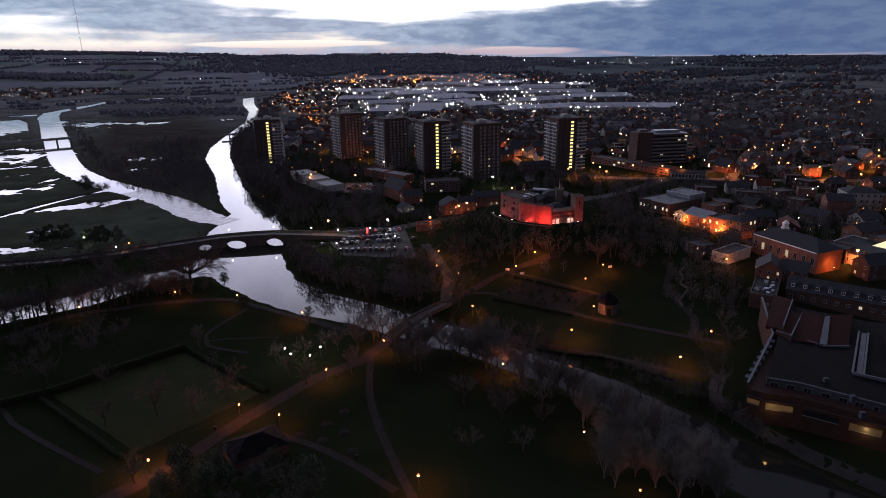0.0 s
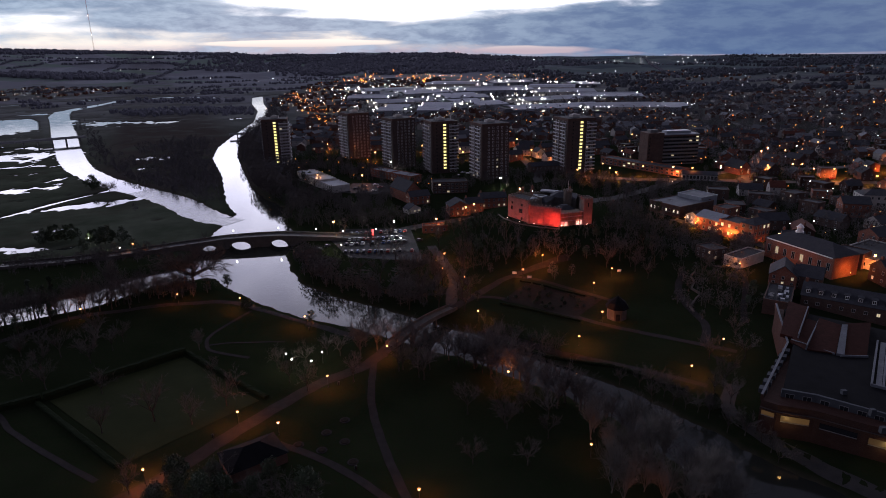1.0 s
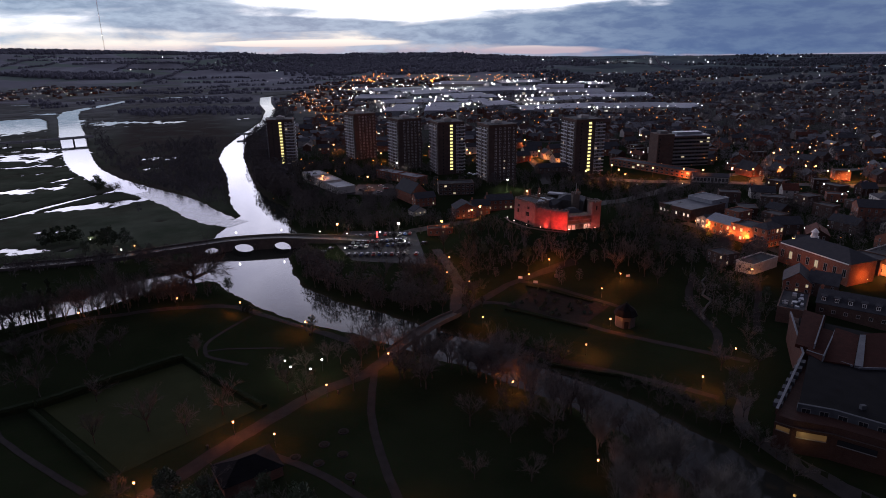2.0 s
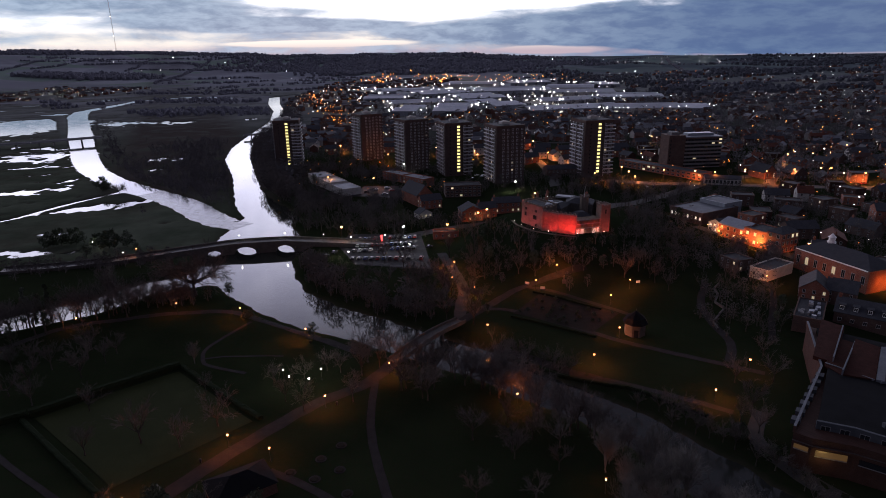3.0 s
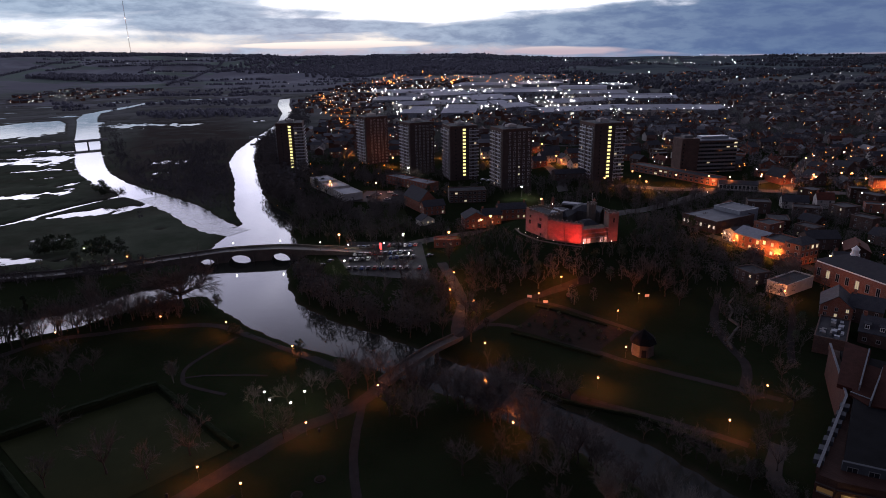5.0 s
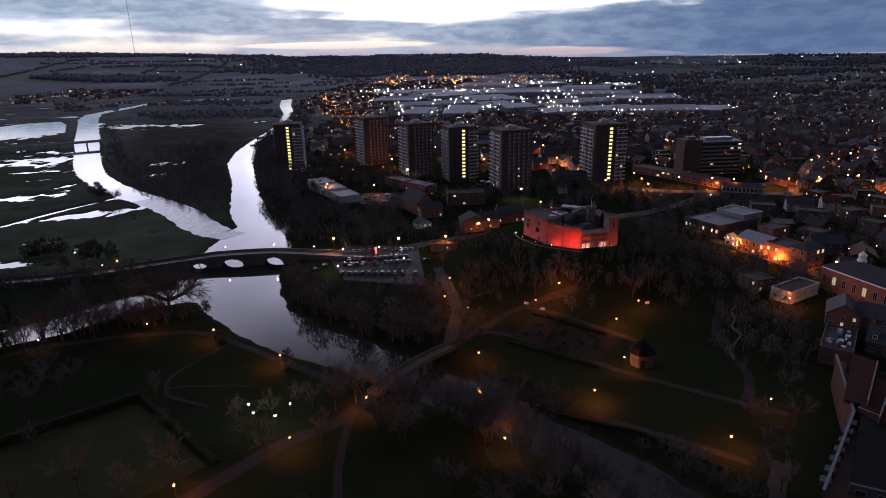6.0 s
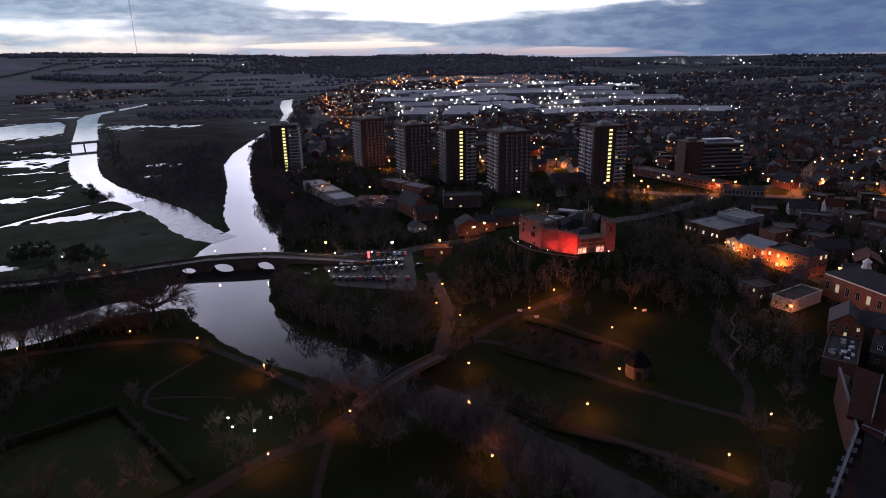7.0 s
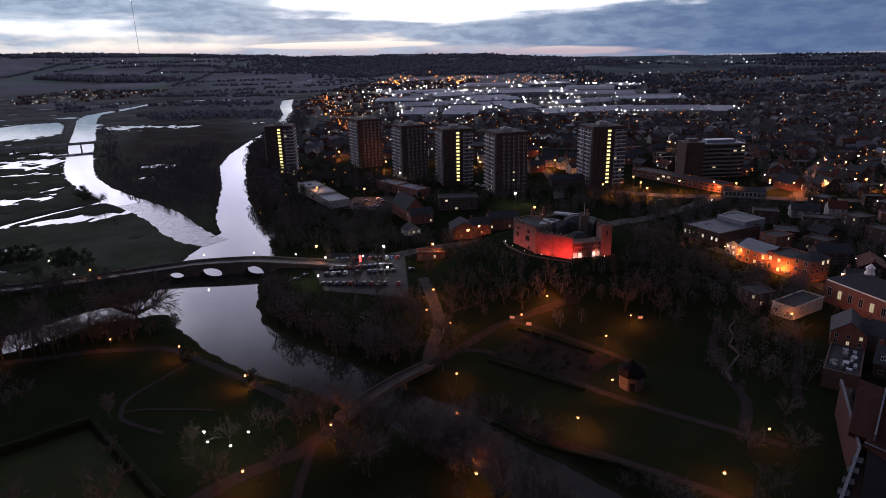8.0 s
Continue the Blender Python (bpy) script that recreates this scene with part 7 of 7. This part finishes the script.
for k, row in enumerate(SHEDS):
    x, y, w, d, turn, tall = row
    if k % 3 == 1:
        w, d = d * 1.3, w * 0.8
    warehouse(x, y, w * (0.8 + 0.14 * (k * 7 % 4)), d * (1.1 + 0.25 * (k * 5 % 4)), turn + (k * 37 % 50) - 22, tall - 2 + k % 4, k)


# ---- distant town, woods and lights, too many to count ----
def stuff(name, verts, faces, mats, label, category, index=None):
    me = bpy.data.meshes.new(name)
    me.from_pydata(verts, [], faces)
    for q in mats:
        me.materials.append(MAT[q])
    if index is not None:
        me.polygons.foreach_set("material_index", index)
    me.update()
    return tagged(new(name, me), label, category, kind="stuff")


far_rng = random.Random(99)
FIELD_LINES = [[(-900, 1900), (-400, 1850), (-50, 2100)], [(-1500, 2500), (-800, 2700), (-200, 2600)], [(-1900, 3000), (-1200, 3300), (-500, 3100)], [(-2300, 3700), (-1500, 3900), (-600, 3800)], [(600, 1600), (1200, 1900), (1900, 2300)],
               [(300, 2300), (900, 2500), (1700, 2600)], [(200, 3000), (1000, 3200), (2200, 3000)], [(-1700, 2200), (-1900, 3400)], [(-1000, 2300), (-1200, 3500)], [(900, 2100), (1300, 3500)], [(1800, 2500), (2600, 3600)], [(100, 3600), (1400, 3800), (2700, 3500)]]


def town_spot(kind):
    r = far_rng.random
    if kind == 0:      # behind the tower blocks
        return -170 + 520 * r(), 660 + 320 * r()
    if kind == 1:      # eastern suburbs
        return 330 + 700 * r(), 420 + 900 * r()
    if kind == 2:      # western village
        return -1240 + 320 * r(), 1550 + 560 * r()
    if kind == 3:      # beyond the sheds
        return -330 + 420 * r(), 1750 + 550 * r()
    if kind == 4:
        return 500 + 1500 * r(), 1300 + 1300 * r()
    return -320 + 220 * r(), 1080 + 600 * r()


KIND_W = [0] * 20 + [1] * 42 + [2] * 24 + [3] * 10 + [4] * 12 + [5] * 8
far_houses, far_roofs, far_windows = Shape(), Shape(), Shape()
spots = []
for i in range(2250):
    x, y = town_spot(far_rng.choice(KIND_W))
    if any(abs(x - q[0]) < q[2] / 2 + 12 and abs(y - q[1]) < q[3] / 2 + 12 for q in SHEDS) or abs(x) > 0.74 * y + 40:
        continue
    g = on_ground(x, y)
    if g < WATER + 0.8:
        continue
    if chain_distance(np.array([x]), np.array([y]), RIVERS[1])[0] < 22 or chain_distance(np.array([x]), np.array([y]), RIVERS[0])[0] < 22:
        continue
    if -700 < x < -0.22 * y:
        continue
    spots.append((x, y, g))
    w, d, h, rise = far_rng.uniform(8, 18), far_rng.uniform(7, 9), far_rng.choice([5, 5.5, 6]), far_rng.uniform(2.4, 3.4)
    c, s = math.cos(ang := far_rng.choice([0.1, -0.5, 0.9, 1.5]) + far_rng.uniform(-0.2, 0.2)), math.sin(ang)

    def put(shape, pts, faces):
        shape.add([(x + px * c - py * s, y + px * s + py * c, g + pz) for px, py, pz in pts], faces)

    a, b = w / 2, d / 2
    put(far_houses, [(-a, -b, -2), (a, -b, -2), (a, b, -2), (-a, b, -2), (-a, -b, h), (a, -b, h), (a, b, h), (-a, b, h), (-a, 0, h + rise), (a, 0, h + rise)], [(0, 1, 5, 4), (1, 2, 6, 9, 5), (2, 3, 7, 6), (3, 0, 4, 8, 7)])
    o = 0.4
    put(far_roofs, [(-a - o, -b - o, h - 0.2), (a + o, -b - o, h - 0.2), (a + o, 0, h + rise + 0.1), (-a - o, 0, h + rise + 0.1), (a + o, b + o, h - 0.2), (-a - o, b + o, h - 0.2)], [(0, 1, 2, 3), (3, 2, 4, 5)])
    for f in range(2):
        for k in range(int(w / 4)):
            if far_rng.random() < 0.12:
                px = -a + w * (k + 0.5) / int(w / 4)
                pz = 0.9 + 2.7 * f
                side = far_rng.choice([-1, 1]) if far_rng.random() < 0.3 else -1
                put(far_windows, [(px - 0.6, side * (b + 0.05), pz), (px + 0.6, side * (b + 0.05), pz), (px + 0.6, side * (b + 0.05), pz + 1.3), (px - 0.6, side * (b + 0.05), pz + 1.3)], [(0, 1, 2, 3)])
stuff("distant_houses", far_houses.v, far_houses.f, ("far_walls",), "rows of distant brick and rendered houses at dusk", "houses")
stuff("distant_roofs", far_roofs.v, far_roofs.f, ("far_roofs",), "slate and tile roofs of distant houses", "roofs")
stuff("distant_windows", far_windows.v, far_windows.f, ("far_lit",), "small lit windows of distant houses", "windows")


def lights(name, pts, mat, label):
    """Small lamp heads on posts, seen from far off."""
    s = Shape()
    for x, y, z, r in pts:
        p = [(x + r, y, z), (x, y + r, z), (x - r, y, z), (x, y - r, z), (x, y, z + r), (x, y, z - r)]
        s.add(p, [(0, 1, 4), (1, 2, 4), (2, 3, 4), (3, 0, 4), (1, 0, 5), (2, 1, 5), (3, 2, 5), (0, 3, 5)])
    stuff(name, s.v, s.f, (mat,), label, "street lamps")


def dot(x, y, h, k=1.0):
    return x, y, on_ground(x, y) + h, 0.00058 * math.hypot(x, y) * k * far_rng.uniform(0.7, 1.3)


white_pts, amber_pts = [], []
for x, y, w, d, turn, tall in SHEDS:
    for i in range(20):
        white_pts.append(dot(x + far_rng.uniform(-0.7, 0.7) * w, y + far_rng.choice([-0.62, 0.62]) * d + far_rng.uniform(-8, 8), tall + 1.5, far_rng.choice([0.7, 0.9, 1.3, 1.7])))
for i in range(90):
    u, x, y = far_rng.random(), -330 + 240 * far_rng.random() + 40, 1000 + 750 * far_rng.random()
    (amber_pts if u < 0.65 else white_pts).append(dot(x, y, 7, far_rng.choice([0.5, 0.7, 0.9])))
for x, y, g in far_rng.sample(spots, 900):
    (white_pts if far_rng.random() < 0.5 else amber_pts).append(dot(x + 8, y - 8, 6, far_rng.choice([0.28, 0.38, 0.6]) * (0.5 if x < -700 else 1.0)))
for i in range(95):
    u = far_rng.random()
    amber_pts.append(dot(-260 + 760 * u + far_rng.uniform(-25, 25), 1900 + 600 * far_rng.random() + 250 * (1 - u), 8, 0.95))
for i in range(46):
    u = i / 45
    amber_pts.append(dot(-300 + 190 * u + far_rng.uniform(-12, 12), 1560 - 700 * u + far_rng.uniform(-20, 20), 8, 0.85))
for i in range(70):
    az, r = far_rng.uniform(-0.5, 0.62), far_rng.uniform(2300, 4300)
    white_pts.append(dot(r * math.sin(az), r * math.cos(az), 5, far_rng.choice([0.4, 0.5, 0.8])))
for i in range(34):
    az = 0.27 + 0.16 * far_rng.random()
    r = far_rng.uniform(3300, 4000)
    white_pts.append(dot(r * math.sin(az), r * math.cos(az), 8, far_rng.choice([0.4, 0.55, 0.75])))
for i in range(9):
    az = 0.115 + 0.02 * far_rng.random()
    white_pts.append(dot(4350 * math.sin(az), 4350 * math.cos(az), 8, 0.7))
for i in range(60):
    white_pts.append(dot(-1220 + 300 * far_rng.random(), 1560 + 560 * far_rng.random(), 6, far_rng.choice([0.18, 0.25, 0.4])))
for i in range(90):
    amber_pts.append(dot(-150 + 520 * far_rng.random(), 640 + 330 * far_rng.random(), 8, far_rng.choice([0.7, 1.0])))
for i in range(70):
    x, y = 170 + 200 * far_rng.random(), 250 + 290 * far_rng.random()
    (amber_pts if i % 3 else white_pts).append(dot(x, y, 7, 1.1))
for i in range(26):
    amber_pts.append(dot(-110 + 130 * far_rng.random(), 420 + 150 * far_rng.random(), 6, 0.9))
for i in range(55):
    amber_pts.append(dot(300 + 330 * far_rng.random(), 400 + 420 * far_rng.random(), 8, 1.3))
for x, y in ((-190, 2290), (-182, 2230), (-170, 2150), (-155, 2070), (-89, 2860), (0, 2369), (33, 1915), (30, 1990), (40, 2080), (62, 2343), (-163, 2437)):
    amber_pts.append(dot(x, y, 9, 2.3))
for x, y in ((-156, 973), (-138, 910), (-134, 942), (-188, 1059), (-150, 930), (-170, 1010), (779, 997), (739, 970)):
    amber_pts.append(dot(x, y, 8, 1.9))
lights("distant_white_lamps", white_pts, "far_white", "distant white street and yard lamps")
lights("distant_amber_lamps", amber_pts, "far_amber", "distant amber street lamps")


def far_tree(s, x, y, g, h, w, sprays=34, size=0.22):
    """A ragged crown of loose sprays on a stem, for woods seen from far off."""
    s.tube((x, y, g - 0.5), (x, y, g + h * 0.6), 0.25, 0.12, 3)
    for k in range(sprays):
        a, q = far_rng.uniform(0, 6.28), math.sqrt(far_rng.random())
        z = far_rng.uniform(0.18, 1.0)
        rr = w * q * math.sqrt(max(0.08, 1 - ((z - 0.5) / 0.55) ** 2))
        p = Vector((x + rr * math.cos(a), y + rr * math.sin(a), g + h * z))
        u = Vector((far_rng.gauss(0, 1), far_rng.gauss(0, 1), far_rng.gauss(0, 1))).normalized() * w * size
        v = u.orthogonal().normalized() * w * size * (0.9 if size > 0.2 else 0.3)
        s.add([p - u, p + v, p + u * 0.9, p - v * 0.8], [(0, 1, 2, 3)])


def wood(name, n, place, lo, hi, label, mat="far_twig"):
    s = Shape()
    done = 0
    for i in range(n * 8):
        if done >= n:
            break
        x, y = place()
        g = on_ground(x, y)
        if g < WATER + 0.5 or abs(x) > 0.78 * y + 60 or not clear_of_lamps(x, y, 5.0):
            continue
        if y < 1000 and chain_distance(np.array([x]), np.array([y]), RIVERS[1])[0] < 3:
            continue
        done += 1
        h = far_rng.uniform(lo, hi)
        far_tree(s, x, y, g, h, h * far_rng.uniform(0.3, 0.42), *((120, 0.19) if mat == "near_twig" else (34, 0.22)))
    stuff(name, s.v, s.f, (mat,), label, "woodland")


def along(line, spread):
    i = far_rng.randrange(len(line) - 1)
    p = Vector(line[i]).lerp(Vector(line[i + 1]), far_rng.random())
    return p.x + far_rng.gauss(0, spread), p.y + far_rng.gauss(0, spread)


def isle_spot():
    x, y = along([(-165, 470), (-200, 540), (-245, 640), (-280, 760)], 22)
    for k, chain in enumerate(RIVERS[:2]):
        if chain_distance(np.array([x]), np.array([y]), chain)[0] < 4:
            return isle_spot()
    return x, y


wood("island_scrub", 1000, isle_spot, 2.5, 6, "dark leafless scrub between the two rivers")
wood("riverside_wood", 420, lambda: along([(-112, 470), (-150, 600), (-185, 720), (-205, 850), (-225, 1000), (-290, 1260)], 11), 7, 13, "dark leafless trees along the east bank")
wood("overhanging_wood", 170, lambda: along([(-84, 395), (-100, 434), (-119, 478), (-138, 530), (-171, 641), (-191, 716)], 4.5), 9, 16, "tall dark trees leaning over the east bank", "near_twig")
wood("river_fringe", 260, lambda: along([(-148, 425), (-250, 540), (-330, 660), (-400, 790), (-560, 1060)], 5), 3, 6, "dark bushes along the river bank")
wood("town_trees", 1500, lambda: (far_rng.uniform(-150, 700), far_rng.uniform(600, 1400)), 6, 12, "leafless trees among the houses")
wood("suburb_trees", 1700, lambda: (far_rng.uniform(250, 900), far_rng.uniform(420, 1200)), 6, 12, "leafless trees among the suburbs")


def canopy(name, areas, lo, hi, label, keep=None, mat="hazed_crowns"):
    """Far woods and hedgerows: a ragged clump for each crown. Areas: how many, a line, how far to stray across it."""
    rng = np.random.RandomState(len(name) + 40)
    X, Y = [], []
    for n, line, spread in areas:
        P = np.array(line, float)
        leg = rng.choice(len(P) - 1, n, p=np.hypot(*np.diff(P, axis=0).T) / np.hypot(*np.diff(P, axis=0).T).sum())
        q = P[leg] + (P[leg + 1] - P[leg]) * rng.rand(n, 1) + rng.uniform(-1, 1, (n, 2)) * spread
        X.append(q[:, 0]), Y.append(q[:, 1])
    X, Y = np.concatenate(X), np.concatenate(Y)
    ok = (np.abs(X) < 0.8 * Y + 60) & (height(X, Y) > WATER + 0.6) & (np.hypot(X, Y) < 4800)
    for chain in RIVERS[:2]:
        ok &= chain_distance(X, Y, chain) > 6
    for x, y, w, d, turn, tall in SHEDS:
        ok &= np.hypot(X - x, Y - y) > 0.42 * (w + d) / 1.6
    if keep is not None:
        ok &= keep(X, Y)
    X, Y = X[ok], Y[ok]
    n = len(X)
    H = rng.uniform(lo, hi, n)
    W = H * rng.uniform(0.42, 0.75, n)
    Z = np.array([on_ground(x, y) for x, y in zip(X, Y)])
    verts = np.zeros((n, 13, 3))
    a = np.arange(6) * math.pi / 3
    for k, (up, wide) in enumerate(((0.05, 0.95), (0.62, 0.85))):
        r = W[:, None] * wide * rng.uniform(0.6, 1.25, (n, 6))
        turn = a + rng.uniform(0, 1, (n, 1))
        verts[:, 6 * k:6 * k + 6, 0] = X[:, None] + r * np.cos(turn)
        verts[:, 6 * k:6 * k + 6, 1] = Y[:, None] + r * np.sin(turn)
        verts[:, 6 * k:6 * k + 6, 2] = Z[:, None] + H[:, None] * (up + rng.uniform(-0.14, 0.18, (n, 6)) * (k > 0)) - 0.5
    verts[:, 12] = np.stack([X + W * rng.uniform(-0.3, 0.3, n), Y + W * rng.uniform(-0.3, 0.3, n), Z + H], 1)
    one = [(i, (i + 1) % 6, 6 + (i + 1) % 6, 6 + i) for i in range(6)] + [(6 + i, 6 + (i + 1) % 6, 12) for i in range(6)]
    stuff(name, verts.reshape(-1, 3).tolist(), [tuple(v + 13 * k for v in f) for k in range(n) for f in one], (mat,), label, "woodland")


def clearings(X, Y):
    return patchy(X, Y, 420, 260, 3) > 0.46


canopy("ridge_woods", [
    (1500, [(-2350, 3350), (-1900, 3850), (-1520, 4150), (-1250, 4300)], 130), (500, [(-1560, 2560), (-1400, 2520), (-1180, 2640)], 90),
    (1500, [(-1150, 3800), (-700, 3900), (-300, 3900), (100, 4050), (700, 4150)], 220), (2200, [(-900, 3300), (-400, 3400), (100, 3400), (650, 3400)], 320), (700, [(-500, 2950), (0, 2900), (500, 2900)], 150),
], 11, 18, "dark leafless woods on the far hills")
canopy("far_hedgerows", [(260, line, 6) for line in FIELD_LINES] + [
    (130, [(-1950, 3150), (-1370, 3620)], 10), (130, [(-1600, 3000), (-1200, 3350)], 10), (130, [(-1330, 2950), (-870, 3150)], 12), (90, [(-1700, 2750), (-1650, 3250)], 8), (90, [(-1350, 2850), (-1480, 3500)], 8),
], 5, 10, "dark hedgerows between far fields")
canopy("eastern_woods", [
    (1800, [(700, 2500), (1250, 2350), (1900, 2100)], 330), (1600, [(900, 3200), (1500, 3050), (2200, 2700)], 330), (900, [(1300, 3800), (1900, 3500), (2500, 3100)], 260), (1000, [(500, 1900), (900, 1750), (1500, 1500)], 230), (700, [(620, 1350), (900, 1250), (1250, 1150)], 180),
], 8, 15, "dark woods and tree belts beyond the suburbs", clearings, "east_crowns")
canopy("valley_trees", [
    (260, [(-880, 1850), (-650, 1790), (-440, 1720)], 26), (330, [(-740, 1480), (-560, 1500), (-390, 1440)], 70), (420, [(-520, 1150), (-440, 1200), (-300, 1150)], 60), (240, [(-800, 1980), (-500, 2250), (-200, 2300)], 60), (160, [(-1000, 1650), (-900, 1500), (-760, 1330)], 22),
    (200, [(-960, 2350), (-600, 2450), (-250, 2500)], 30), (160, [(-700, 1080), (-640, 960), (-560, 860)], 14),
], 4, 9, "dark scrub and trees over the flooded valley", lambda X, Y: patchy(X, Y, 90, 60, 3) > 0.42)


def thicket_spot():
    return along(far_rng.choice([[(30, 290), (60, 272), (100, 272), (125, 300)], [(118, 300), (128, 340), (150, 420)], [(110, 215), (132, 240), (134, 290)]]), 9)


wood("mound_thicket", 150, thicket_spot, 4, 8, "dark undergrowth on the castle mound", "near_twig")
wood("spit_trees", 26, lambda: along([(-58, 296), (-51, 278), (-36, 257), (-18, 243), (0, 231)], 2.0), 8, 13, "tall dark trees mirrored in the river", "near_twig")
wood("spit_thicket", 70, lambda: along([(-60, 300), (-53, 280), (-38, 258), (-20, 244), (2, 230)], 2.2), 3, 6.5, "dark bushes and trees along the river bank", "near_twig")
wood("west_thicket", 110, lambda: along([(-190, 205), (-150, 236), (-112, 255), (-98, 252)], 4.0), 3.5, 8, "dark trees along the west channel", "near_twig")
wood("causeway_trees", 70, lambda: along([(-200, 288), (-160, 298), (-130, 308)], 5.0), 3, 7, "dark trees beside the bridge approach", "near_twig")
wood("bank_thicket", 480, lambda: along(far_rng.choice([[(-62, 355), (-78, 420), (-118, 540)], [(-112, 545), (-45, 540)], [(-50, 356), (20, 360)], [(80, 400), (140, 440)], [(-10, 455), (110, 458)], [(-70, 430), (-60, 400)], [(-100, 530), (-40, 500), (0, 520)], [(-60, 520), (-20, 480)], [(-30, 420), (-40, 380)], [(-40, 520), (60, 545)]]), 8), 4, 9, "dark undergrowth below the tower blocks", "near_twig")
wood("town_thicket", 420, lambda: along(far_rng.choice([[(142, 300), (148, 275), (160, 262)], [(150, 350), (190, 395), (240, 415)], [(190, 320), (230, 300), (330, 380)], [(200, 360), (300, 300)], [(230, 480), (420, 600)], [(140, 385), (200, 425)], [(215, 275), (260, 320)]]), 11), 4, 9, "leafless trees between the town buildings", "near_twig")


# ---- radio mast ----
def mast():
    x, y = -4300 * math.sin(0.4515), 4300 * math.cos(0.4515)
    g = on_ground(x, y)
    t = thing("radio_mast", pose(x, y, g - 2), "tall thin lattice radio mast on the far hill", "mast")
    for k in range(12):
        s = Shape()
        z0, z1 = 36 * k, 36 * (k + 1)
        for i in range(3):
            a, b = i * 2.094, (i + 1) * 2.094
            p, q = (2.2 * math.cos(a), 2.2 * math.sin(a)), (2.2 * math.cos(b), 2.2 * math.sin(b))
            s.tube((*p, z0), (*p, z1), 0.30, 0.30, 4)
            for j in range(4):
                s.tube((*p, z0 + 9 * j), (*q, z0 + 9 * j + 9), 0.14, 0.14, 3)
        part("lattice_section", s, "mast_paint" if k % 2 else "steel", t)
    for k in (2, 5, 8, 11):
        part("warning_light", Shape().ball(0, -3, 36 * k + 30, 1.6), "far_white", t)


mast()
